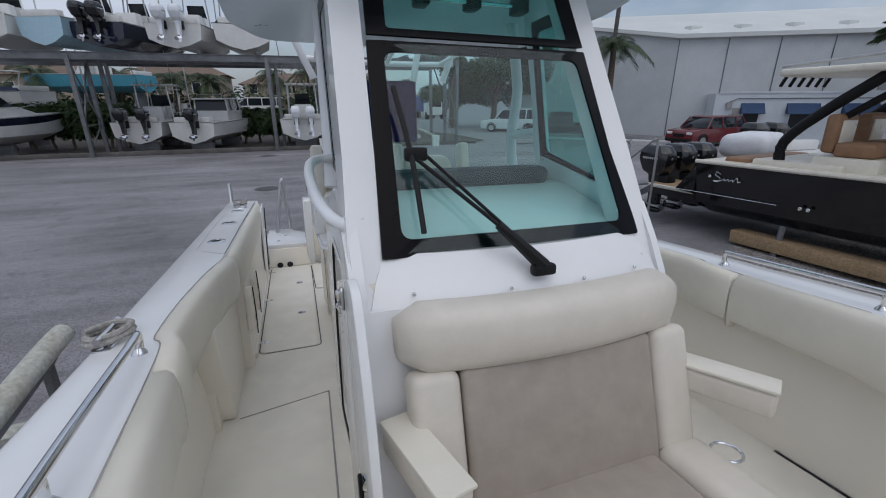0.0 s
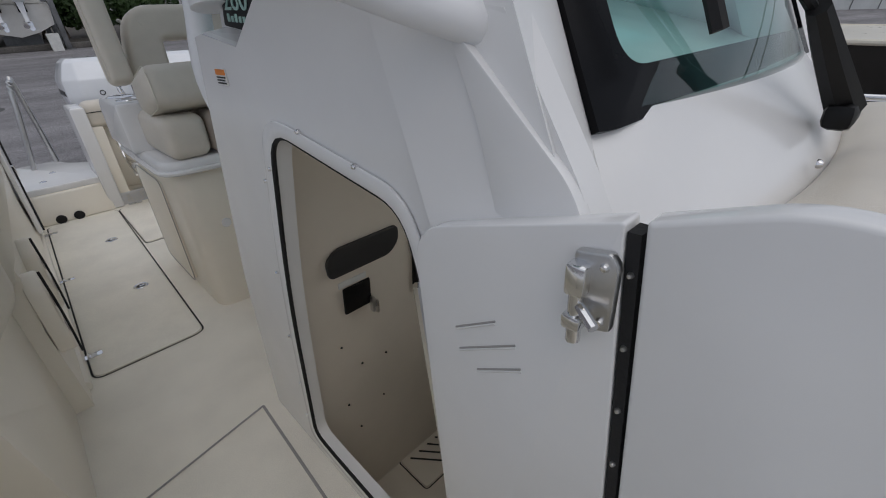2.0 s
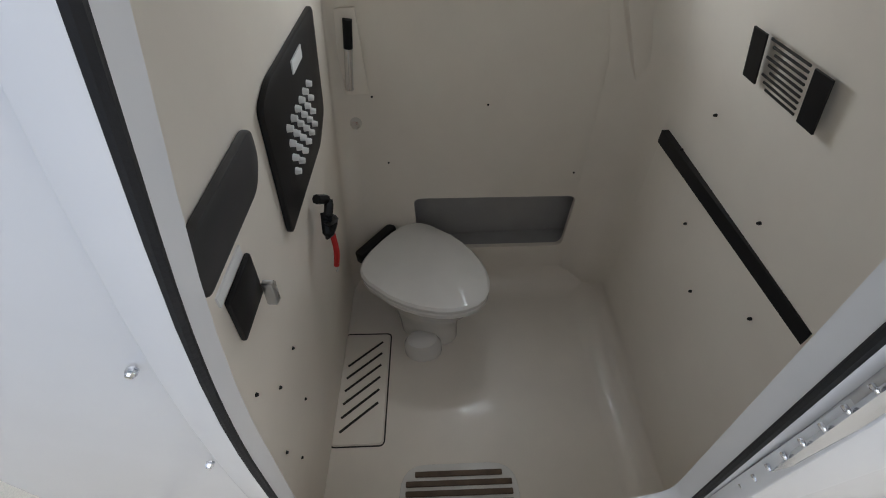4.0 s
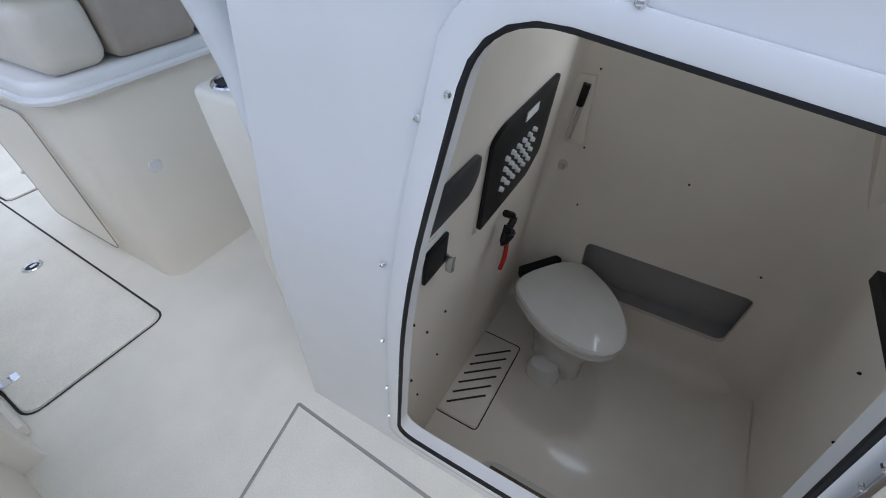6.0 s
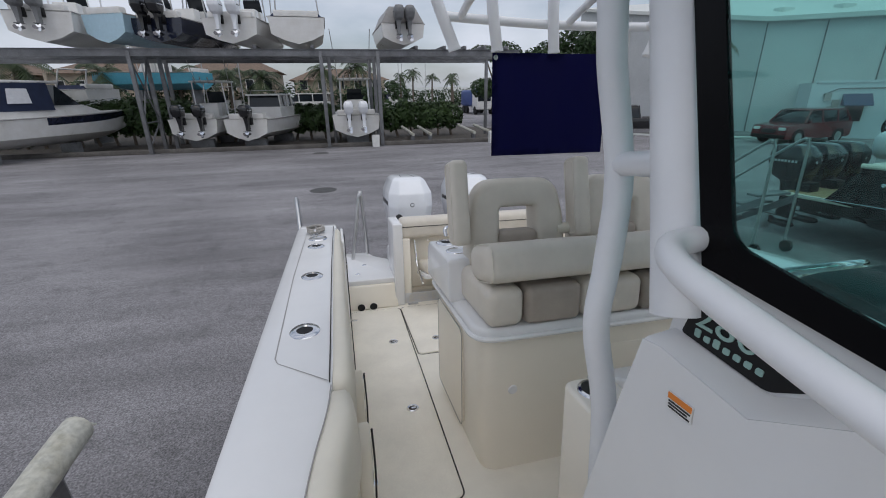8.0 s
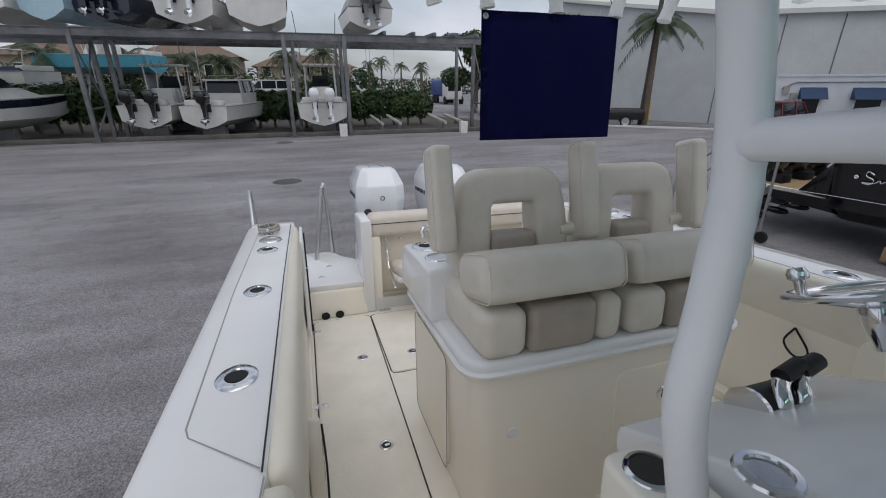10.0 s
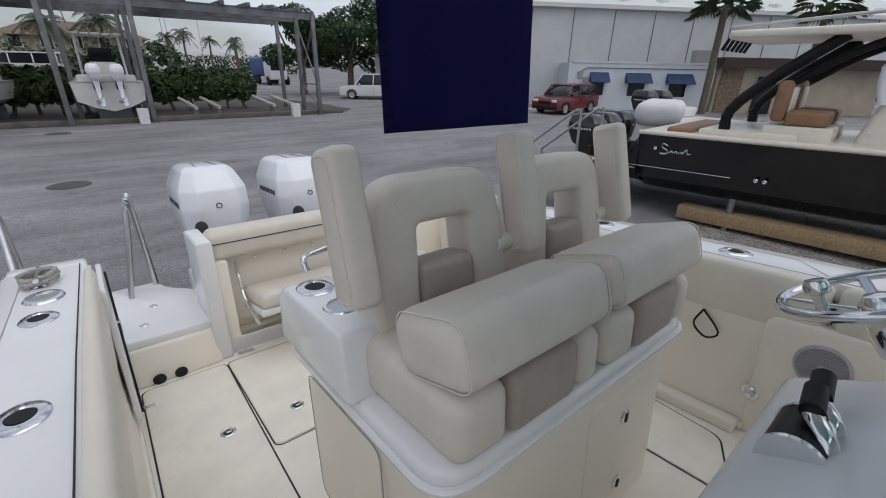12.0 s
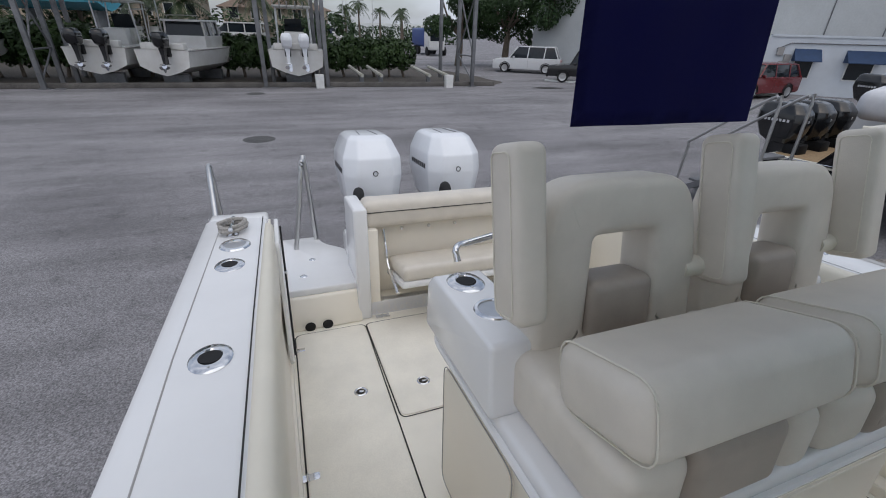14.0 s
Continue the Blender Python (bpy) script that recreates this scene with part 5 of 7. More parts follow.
for x in (-0.40, -0.33):
    lv = part("lever", turned(tube([(x, 2.46, 1.03), (x + 0.01, 2.475, 1.085), (x + 0.04, 2.51, 1.112), (x + 0.07, 2.52, 1.118)], 0.02, 10, 4, flat=0.6), TH), CHROME, th)
    part("grip", turned(tube([(x + 0.05, 2.52, 1.12), (x + 0.13, 2.53, 1.135)], 0.024, 12, 0), TH), BLACK, lv)
solo("dash_cup_ring", lathe([(0.035, 0), (0.037, 0.006), (0.048, 0.005), (0.052, 0)], (-0.38, 2.44, 0.945), 20), CHROME, "chrome cup ring on the helm pod", "cup holder", (-0.38, 2.44, 0.945))

# speakers on the port side and cord
GRILLE = mat("lilac_grey_grille", (0.45, 0.43, 0.47), 0.45, vary=0.05)


def speaker(x, y, z, r, m1, label):
    t = thing("speaker", label, "speaker", (x, y, z), group="port speakers")
    f = Matrix.Translation((x, y, z)) @ TO_X
    part("rim", turned(lathe([(r * 0.86, 0.004), (r * 0.9, 0.012), (r, 0.008), (r * 1.02, 0)], (0, 0, 0), 28), f), m1, t)
    part("cone", turned(lathe([(0, 0.004), (r * 0.3, 0.003), (r * 0.88, 0.002)], (0, 0, 0), 24), f), BLACK if m1 is BLACK else SEAM, t)
    for k in range(13):
        o = -r * 0.78 + k * r * 0.13
        h = (max(0.0, (r * 0.86) ** 2 - o * o)) ** 0.5
        part("grille_bar", turned(box(o - r * 0.03, o + r * 0.03, -h, h, 0.006, 0.011), f), m1, t)
    part("cap", turned(lathe([(0, 0.014), (r * 0.16, 0.013), (r * 0.18, 0.006)], (0, 0, 0), 16), f), m1, t)


speaker(1.10, 2.84, 0.46, 0.095, GRILLE, "round pale speaker grille in the side liner")
speaker(1.10, 2.86, 0.16, 0.11, BLACK, "round black speaker grille low in the side liner")
solo("side_liner_panel", prism(rounded([(2.6, 0.03), (3.06, 0.03), (3.06, 0.62), (2.6, 0.62)], 0.06), "x", 1.10, 1.22, 0.02), CREAM, "moulded cream panel that carries the speakers", "side panel", (1.16, 2.83, 0.03), kind="structure")
solo("pull_cord", tube([(1.105, 3.30, 0.55), (1.095, 3.33, 0.47), (1.09, 3.27, 0.42), (1.095, 3.22, 0.46), (1.105, 3.30, 0.55)], 0.005, 6, 5), RUBBER, "thin black cord loop on the side liner", "cord", (1.1, 3.27, 0.5))
solo("rod_shelf", prism(rounded([(3.07, 0.0), (5.3, 0.0), (5.3, 0.055), (3.07, 0.055)], 0.01), "x", 1.045, 1.12, 0.008), CREAM, "low moulded shelf along the port liner", "shelf", (1.08, 3.7, 0.0))
solo("washdown_fitting", lathe([(0, 0.03), (0.012, 0.03), (0.02, 0.01), (0.035, 0.004), (0.038, 0)], (1.098, 3.05, 0.22), 16, TO_X), CHROME, "chrome washdown fitting low on the liner", "fitting", (1.098, 3.05, 0.22))

# blue sheet hung behind the seats from the rod-holder rack
sh = thing("blue_sheet", "plain dark blue sheet hanging by grommets behind the seats", "sheet", (-0.03, 3.77, 1.43))
bm = bmesh.new()
nx, nz = 14, 12
gridv = [[bm.verts.new((-0.335 + 0.625 * i / nx + (-0.012 if j == 0 else 0) * 0, 3.765 - 0.015 * i / nx + 0.004 * math.sin(i * 0.9), 1.428 + 0.005 * i / nx + 0.49 * j / nz)) for i in range(nx + 1)] for j in range(nz + 1)]
for j in range(nz):
    for i in range(nx):
        bm.faces.new((gridv[j][i], gridv[j][i + 1], gridv[j + 1][i + 1], gridv[j + 1][i]))
back = bmesh.ops.solidify(bm, geom=bm.faces[:], thickness=0.003)
part("cloth", bm, NAVY, sh, sharp=60)
for x in (-0.32, 0.275):
    part("grommet", lathe([(0.004, 0.001), (0.006, 0.003), (0.011, 0.002), (0.012, 0)], (x, 3.757, 1.895), 12, TO_Y), BRUSHED, sh)
    part("tie", tube([(x, 3.755, 1.895), (x + 0.01, 3.78, 1.95), (x + 0.005, 3.8, 2.0)], 0.002, 5, 3), SEAM, sh)
rk = thing("rod_holder_rack", "white tubular rod-holder rack at the roof's aft edge", "rod rack", (0, 3.7, 2.05))
part("cross_bar", tube([(-0.575, 3.75, 2.064), (-0.26, 3.76, 2.056), (0.04, 3.765, 2.052), (0.34, 3.76, 2.056), (0.62, 3.75, 2.064)], 0.021, 12, 4), POWDER, rk)
for x, lean in ((-0.528, -0.075), (-0.316, -0.03), (-0.016, -0.02), (0.27, 0.03), (0.53, 0.06)):
    holder = part("rod_tube", tube([(x + lean * 1.9, 3.70, 2.25), (x + lean, 3.735, 2.09), (x, 3.75, 1.925)], 0.027, 14, 0), POWDER, rk, "white tubular rod holder")
    part("rim", tube([(x + lean * 0.05, 3.7495, 1.932), (x, 3.75, 1.920)], 0.030, 14, 0), POWDER, holder)
for s, a in ((-1, -0.50), (-1, 0.06), (1, 0.50)):
    part("strut", tube([(a, 3.755, 2.06), (a + 0.05 * s + 0.06, 3.55, 2.12), (a + 0.05 * s + 0.1, 3.30, 2.15)], 0.018, 10, 2), POWDER, rk)

# ---- transom: gate sill, swim platform, folding bench, motors ----
ts = thing("transom", "cream moulded transom with a gate sill and swim platform", "transom", (0, 5.6, 0), kind="structure")
part("sill", prism(rounded([(5.34, 0.0), (6.05, 0.0), (6.05, 0.20), (5.40, 0.215)], 0.02), "x", -1.14, -0.64, 0.012, 3), CREAM, ts)
part("platform", prism(rounded([(-1.13, 5.42), (-0.62, 5.42), (-0.62, 6.05), (-0.78, 6.22), (-0.82, 6.40), (-1.12, 6.40)], [0.02, 0.02, 0.08, 0.08, 0.04, 0.05]), "z", 0.21, 0.262, 0.012, 3), GEL, ts, "white swim platform")
part("post", prism(rounded([(-0.66, 5.36), (-0.57, 5.36), (-0.57, 5.74), (-0.66, 5.74)], 0.02), "z", 0.0, 0.775, 0.015, 3), GEL, ts)
part("bulkhead", box(-0.60, 1.12, 5.56, 5.70, 0.0, 0.62, 0.015), CREAM, ts)
part("bench_surround", prism([(-0.60, 0.0), (0.9, 0.0), (0.9, 0.10), (-0.5, 0.10), (-0.5, 0.62), (-0.60, 0.62)], "y", 5.40, 5.56, 0.01), CREAM, ts)
part("splash_well", box(-0.64, 1.14, 5.70, 6.10, -0.1, 0.42, 0.03), GEL, ts)
part("port_corner", box(0.88, 1.15, 5.34, 6.1, 0.0, 0.62, 0.03), CREAM, ts)
gt = thing("transom_gate", "open transom gate swung along the gunwale", "gate", (-1.13, 5.2, 0.1))
part("panel", prism(rounded([(4.86, 0.10), (5.36, 0.06), (5.40, 0.74), (5.34, 0.78), (4.96, 0.76)], 0.03), "x", -1.115, -1.09, 0.008), GEL, gt)
part("edge_strip", tube([(-1.085, 4.95, 0.1), (-1.085, 5.36, 0.72)], 0.006, 6, 0), RUBBER, gt)
part("gate_latch", box(-1.09, -1.075, 5.20, 5.23, 0.42, 0.5, 0.004), CHROME, gt)
be = thing("transom_bench", "folding cream bench with a padded backrest at the transom", "bench", (0.15, 5.4, 0.2))
part("backrest", soft_box(-0.58, 0.88, 5.44, 5.62, 0.61, 0.80, 0.05, 5), VINYL, be)
part("backrest_seam", tube([(-0.57, 5.437, 0.725), (0.87, 5.437, 0.725)], 0.003, 5, 0), SEAM, be)
part("seat", soft_box(-0.42, 0.82, 5.10, 5.50, 0.33, 0.43, 0.035, 4, -10), VINYL, be)
part("seat_pan", soft_box(-0.43, 0.83, 5.09, 5.50, 0.29, 0.335, 0.015, 2, -10), GEL, be)
for x in (-0.44, 0.84):
    part("bracket", tube([(x, 5.52, 0.58), (x, 5.47, 0.48), (x, 5.40, 0.36), (x, 5.16, 0.27)], 0.011, 8, 4), CHROME, be, "chrome folding bracket")
for x in (-0.3, -0.1, 0.1):
    part("stud", lathe([(0, 0.012), (0.01, 0.01), (0.014, 0)], (x, 5.56, 0.56), 10, TO_Y), CHROME, be)
for pts, nm in (([(-1.46, 5.62, 0.35), (-1.47, 5.75, 0.5), (-1.50, 6.05, 0.78), (-1.52, 6.22, 0.90), (-1.525, 6.27, 0.915), (-1.52, 6.30, 0.87), (-1.50, 6.32, 0.4)], "a"), ([(-1.0, 6.15, 0.262), (-0.93, 6.14, 0.7), (-0.90, 6.15, 0.92), (-0.885, 6.18, 0.945), (-0.87, 6.22, 0.92), (-0.83, 6.34, 0.262)], "b")):
    solo("boarding_rail", tube(pts, 0.018, 10, 4), BRUSHED, "brushed steel boarding hand rail at the stern", "rail", pts[0], group="boarding rails")
for dx, dy in ((-0.9, 5.9), (-0.98, 5.62)):
    solo("platform_pad_eye", lathe([(0, 0.008), (0.012, 0.008), (0.02, 0.003), (0.026, 0)], (dx, dy, 0.262), 12), CHROME, "small chrome pad eye on the swim platform", "pad eye", (dx, dy, 0.262))

COWL = mat("white_cowl_paint", (0.80, 0.82, 0.85), 0.2, vary=0.02, coat=0.4)
DARKMARK = mat("dark_grey_marking", (0.06, 0.06, 0.065), 0.4)


def outboard(cx, yb, zt, colour, frame_m=None, marks=DARKMARK, name="outboard_motor", label="large white outboard motor with an angular cowl", group="", k=1.0):
    """Built round a base at its mounting bracket; zt is the cowl's top."""
    on = None if frame_m is None else frame_m
    t = thing(name, label, "outboard motor", (cx, yb, zt - 1.5 * k), on=on, group=group)
    def sec(z, y0, y1, w, ch):
        y0, y1 = yb + y0 * k, yb + y1 * k
        w, ch = w * k, ch * k
        return [(cx - w, y0 + ch, zt + z * k), (cx - w + ch, y0, zt + z * k), (cx + w - ch, y0, zt + z * k), (cx + w, y0 + ch, zt + z * k), (cx + w, y1 - ch, zt + z * k), (cx + w - ch * 1.3, y1, zt + z * k), (cx - w + ch * 1.3, y1, zt + z * k), (cx - w, y1 - ch, zt + z * k)]
    bm = loft([sec(-0.68, 0.06, 0.46, 0.15, 0.06), sec(-0.58, 0.0, 0.62, 0.225, 0.09), sec(-0.32, -0.05, 0.74, 0.255, 0.10), sec(-0.17, -0.045, 0.74, 0.25, 0.11), sec(-0.03, 0.08, 0.68, 0.19, 0.07), sec(0.0, 0.16, 0.60, 0.15, 0.05)])
    bmesh.ops.bevel(bm, geom=bm.edges[:], offset=0.014 * k, segments=2, profile=0.5, affect="EDGES", clamp_overlap=True)
    cowl = part("cowl", bm, colour, t, sharp=25)
    for s in (-1, 1):
        part("cowl_groove", tube([(cx + s * 0.07 * k, yb + 0.05 * k, zt - 0.075 * k), (cx + s * 0.075 * k, yb + 0.2 * k, zt + 0.002 * k), (cx + s * 0.055 * k, yb + 0.5 * k, zt + 0.002 * k)], 0.003 * k, 5, 0), marks, cowl)
        bars = [box(cx + s * 0.258 * k - 0.002, cx + s * 0.258 * k + 0.002, yb + (0.12 + 0.062 * i) * k, yb + (0.158 + 0.062 * i) * k, zt - 0.305 * k, zt - 0.262 * k) for i in range(7)]
        part("name_bars", join(*bars), marks, cowl, "dark bars of the maker's name")
    part("emblem", tube([(cx + 0.02 * k * math.cos(a), yb - 0.052 * k, zt - 0.29 * k + 0.02 * k * math.sin(a)) for a in (2 * math.pi * q / 16 for q in range(16))], 0.004 * k, 5, 0, closed=True), marks, cowl)
    part("midsection", loft([[(cx + x * k, yb + y * k, zt + z * k) for x, y in ((-a, b), (a, b), (a, c), (-a, c))] for z, a, b, c in ((-0.68, 0.12, 0.12, 0.44), (-1.0, 0.085, 0.16, 0.40), (-1.35, 0.06, 0.14, 0.42))]), colour, t)
    part("cavitation_plate", prism(rounded([(cx - 0.13 * k, yb + 0.1 * k), (cx + 0.13 * k, yb + 0.1 * k), (cx + 0.1 * k, yb + 0.65 * k), (cx - 0.1 * k, yb + 0.65 * k)], 0.04), "z", zt - 1.37 * k, zt - 1.35 * k), colour, t)
    part("gearcase", lathe([(0, 0.0), (0.05 * k, 0.06 * k), (0.075 * k, 0.2 * k), (0.06 * k, 0.42 * k), (0.05 * k, 0.46 * k)], (cx, yb + 0.06 * k, zt - 1.52 * k), 14, Matrix.Rotation(radians(-90), 4, "X")), colour, t)
    part("bracket", box(cx - 0.14 * k, cx + 0.14 * k, yb - 0.12 * k, yb + 0.14 * k, zt - 1.05 * k, zt - 0.66 * k, 0.02), BLACK, t)
    for b in range(3):
        a = 2 * math.pi * b / 3
        bl = lathe([(0, 0.0), (0.09 * k, 0.004), (0.1 * k, 0.0)], (0, 0, 0), 12)
        part("propeller_blade", turned(bl, Matrix.Translation((cx + 0.1 * k * math.cos(a), yb + 0.56 * k, zt - 1.52 * k + 0.1 * k * math.sin(a))) @ Matrix.Rotation(a, 4, "Y") @ Matrix.Rotation(radians(62), 4, "X")), CHROME, t)
    return t


for x in (-0.30, 0.45):
    outboard(x, 6.40, 1.07, COWL, group="pair of white outboards")
    hs = thing("rigging_hose", "thick black rigging hose looped to the motor", "hose", (x - 0.1, 6.2, 0.42))
    part("hose", tube([(x - 0.16, 6.06, 0.42), (x - 0.19, 6.12, 0.62), (x - 0.17, 6.24, 0.66), (x - 0.14, 6.36, 0.52), (x - 0.13, 6.42, 0.38)], 0.042, 12, 5), RUBBER, hs)
    part("hose_collar", tube([(x - 0.16, 6.06, 0.415), (x - 0.163, 6.07, 0.45)], 0.05, 12, 0), BLACK, hs)

# rod racks under the side deck
for s in (-1,):
    for y in (2.98, 3.35):
        t = thing("rod_rack", "cream moulded rod rack with a black strap under the side deck", "rod rack", (s * 1.12, y, 0.3), group="side rod racks")
        part("bracket", prism(rounded([(y - 0.05, 0.26), (y + 0.05, 0.24), (y + 0.06, 0.52), (y, 0.56), (y - 0.05, 0.50)], 0.02), "x", *sorted((s * 1.125, s * 1.075)), 0.01), CREAM, t)
        for z in (0.32, 0.42):
            part("notch", prism(rounded([(y - 0.03, z), (y + 0.03, z), (y + 0.03, z + 0.045), (y - 0.03, z + 0.045)], 0.015), "x", *sorted((s * 1.078, s * 1.073))), TAUPE, t)
        part("strap", tube([(s * 1.07, y - 0.04, 0.56), (s * 1.066, y - 0.045, 0.4), (s * 1.07, y - 0.04, 0.24)], 0.004, 6, 3), RUBBER, t)

# ---- the neighbouring dark boat on its blocks ----
HULLBLACK = mat("black_hull_gloss", (0.006, 0.006, 0.007), 0.12, vary=0.2, coat=0.5)
TAN = mat("tan_leather", (0.27, 0.15, 0.08), 0.5, vary=0.1, scale=10, bump=0.1)
IVORY = mat("ivory_gelcoat", (0.72, 0.68, 0.58), 0.3, vary=0.05)
GALV = mat("galvanised_steel", (0.22, 0.225, 0.235), 0.55, metal=0.4, vary=0.2, scale=2, fine=0.1, fine_scale=30)
ALU = mat("dull_aluminium", (0.5, 0.5, 0.5), 0.4, metal=0.9, vary=0.1)
COVER = mat("white_cover_cloth", (0.7, 0.71, 0.74), 0.8, vary=0.06, scale=5, bump=0.5, bump_scale=5)


def vee(L, beam, depth, flare=0.12, n=10, stern_rake=0.0):
    """Hull half sections from stern (y 0) to bow (y L): keel at z 0."""
    rings = []
    for i in range(n + 1):
        u = i / n
        y = L * u
        b = beam / 2 * (1 if u < 0.45 else max(0.02, 1 - ((u - 0.45) / 0.55) ** 2.3))
        k = depth * 0.62 * max(0, (u - 0.6) / 0.4) ** 2
        s = depth * (1 + 0.14 * u * u)
        sec = [(b, y - stern_rake * 0, s), (b * (1 - flare * 0.25), y, s * 0.72 + k * 0.2), (b * (0.93 - flare * u), y, max(k + 0.05, depth * 0.36)), (b * 0.5 * (1 - 0.4 * u), y, max(k + 0.02, depth * 0.14)), (0, y, k)]
        rings.append([(-x, yy, z) for x, yy, z in sec] + sec[::-1][1:])
    return rings


def hull_bm(L, beam, depth, n=12):
    r = vee(L, beam, depth, n=n)
    bm = loft(r, close=False, caps=False)
    bm.faces.new([bm.verts.new(p) for p in r[0]])
    bmesh.ops.remove_doubles(bm, verts=bm.verts, dist=1e-4)
    bmesh.ops.recalc_face_normals(bm, faces=bm.faces)
    return bm


def deck_bm(L, beam, depth, drop=0.05, n=12):
    r = vee(L, beam, depth, n=n)
    return loft([[(p[0] * 0.97, p[1], p[2] - drop) for p in (q[0], q[-1])] + [(q[-1][0] * 0.97, q[-1][1], q[-1][2] - drop - 0.03), (q[0][0] * 0.97, q[0][1], q[0][2] - drop - 0.03)] for q in r])


SC = pose(8.51, 6.875, -1.08, 1.2, 0, 184.7)          # stern towards the camera's left, bow away
sb = thing("dark_sport_boat", "glossy black sport boat with ivory deck on timber blocks", "boat", (0, 0, 0), on=SC)
part("hull", hull_bm(10.5, 2.85, 1.30), HULLBLACK, sb)
part("rub_rail", join(*[tube([(p[k][0] * 1.005, p[k][1], p[k][2] + 0.0) for p in vee(10.5, 2.85, 1.30, n=12)], 0.04, 8, 0) for k in (0, -1)]), IVORY, sb, "ivory rub rail")
part("deck", deck_bm(10.5, 2.85, 1.32, 0.0), IVORY, sb)
part("silver_line", tube([(1.405, -0.9, 0.66), (1.405, 0.1, 0.68), (1.405, 1.62, 0.69)], 0.012, 6, 0, flat=0.6), CHROME, sb, "thin silver line along the hull")
SCRIPT = [(0.0, 0.10), (-0.10, 0.14), (-0.12, 0.06), (0.0, 0.0), (-0.03, -0.09), (-0.16, -0.08), (0.02, -0.06), (0.10, 0.0), (0.12, -0.05), (0.20, 0.0), (0.22, -0.05), (0.30, 0.0), (0.32, -0.05), (0.40, 0.06), (0.43, -0.04), (0.5, -0.02)]
part("name_script", tube([(1.43, 0.55 + u * 0.8, 1.02 + v * 0.8) for u, v in SCRIPT], 0.009, 6, 4), CHROME, sb, "silver flourish in place of the maker's name")
for y, z in ((0.33, 1.03), (1.98, 0.70), (2.10, 0.70)):
    part("through_hull", lathe([(0.012, 0.004), (0.022, 0.008), (0.032, 0)], (1.42, y, z), 14, Matrix.Rotation(radians(90), 4, "Y")), CHROME, sb)
part("stern_body", loft([[(-1.33, y, z1), (1.33, y, z1), (1.20, y, z0), (0.6, y, z0 - 0.16), (-0.6, y, z0 - 0.16), (-1.20, y, z0)] for y, z0, z1 in ((-1.15, 0.44, 0.60), (-0.5, 0.40, 0.62), (0.06, 0.36, 0.64))]), HULLBLACK, sb)
part("stern_rake", prism([(0.03, 0.62), (-0.42, 0.66), (0.02, 1.24)], "x", -1.40, 1.40, 0.01), HULLBLACK, sb)
part("swim_platform", prism(rounded([(-1.34, -1.22), (1.34, -1.22), (1.38, 0.0), (-1.38, 0.0)], 0.10), "z", 0.60, 0.67, 0.02), IVORY, sb)
part("platform_deck", prism(rounded([(-1.25, -1.14), (1.25, -1.14), (1.3, -0.42), (-1.3, -0.42)], 0.08), "z", 0.67, 0.676), WOOD, sb, "tan decking of the swim platform")
part("stern_lounge", box(-1.0, 1.1, 0.35, 0.8, 1.25, 1.40, 0.05, 3), TAN, sb, "tan stern lounge cushion")
part("stern_lounge_base", box(-1.0, 1.15, 0.9, 2.3, 1.25, 1.42, 0.04, 2), IVORY, sb)
part("console", loft([[(x, y, 1.25) for x, y in rounded([(-0.55, 2.9), (0.75, 2.9), (0.7, 4.2), (-0.5, 4.2)], 0.1)], [(x, y, 2.0) for x, y in rounded([(-0.5, 3.1), (0.6, 3.1), (0.5, 4.0), (-0.45, 4.0)], 0.1)]]), IVORY, sb)
for x in (-0.2, 0.75):
    se = part("helm_chair", box(x - 0.3, x + 0.3, 2.05, 2.6, 1.55, 1.78, 0.06, 3), TAN, sb, "tan helm chair")
    part("chair_back", box(x - 0.3, x + 0.3, 1.85, 2.05, 1.6, 2.22, 0.07, 3), TAN, se)
    part("chair_pad", box(x - 0.2, x + 0.2, 2.04, 2.08, 1.68, 2.12, 0.02, 2), IVORY, se)
    part("chair_box", box(x - 0.33, x + 0.33, 1.8, 2.7, 1.25, 1.55, 0.04, 2), IVORY, se)
tt = part("roof", prism(rounded([(-1.15, 1.0), (1.2, 1.0), (1.15, 3.9), (0.8, 4.8), (-0.75, 4.8), (-1.1, 3.9)], 0.25), "z", 2.83, 2.95, 0.04, 3), IVORY, sb, "ivory hard roof")
for s in (-1, 1):
    part("roof_arm", tube([(s * 0.95, 1.25, 1.3), (s * 0.97, 1.28, 1.75), (s * 0.95, 1.75, 2.25), (s * 0.92, 2.5, 2.85)], 0.09, 10, 4), BLACK, sb, "black curved roof support")
    part("roof_arm", tube([(s * 0.8, 1.9, 2.1), (s * 0.8, 2.6, 2.6), (s * 0.8, 3.2, 2.85)], 0.06, 10, 3), BLACK, sb)
    part("roof_post", tube([(s * 0.72, 3.1, 1.9), (s * 0.7, 3.0, 2.4), (s * 0.66, 3.3, 2.84)], 0.06, 10, 3), POWDER, sb)
    part("outrigger", tube([(s * 1.0, 1.0, 3.0), (s * 1.1, 4.0, 3.15), (s * 1.15, 9.0, 3.3)], 0.025, 8, 2), ALU, sb)
for i in range(6):
    part("rod_tube", tube([(-0.7 + i * 0.28, 0.98, 2.95), (-0.7 + i * 0.28, 0.86, 2.68)], 0.03, 8, 0), BLACK, sb, "black rod holder tube")
sw = part("side_glass", prism([(3.0, 1.95), (4.2, 1.95), (4.5, 2.85), (3.2, 2.85)], "x", 0.62, 0.63), DARKGLASS, sb)
solo("timber_bunk", box(1.0, 1.35, 0.9, 9.5, -0.18, 0.05, 0.01), WOOD, "long tan timber bunk under the dark hull", "timber", (1.2, 3, -0.2), on=SC)
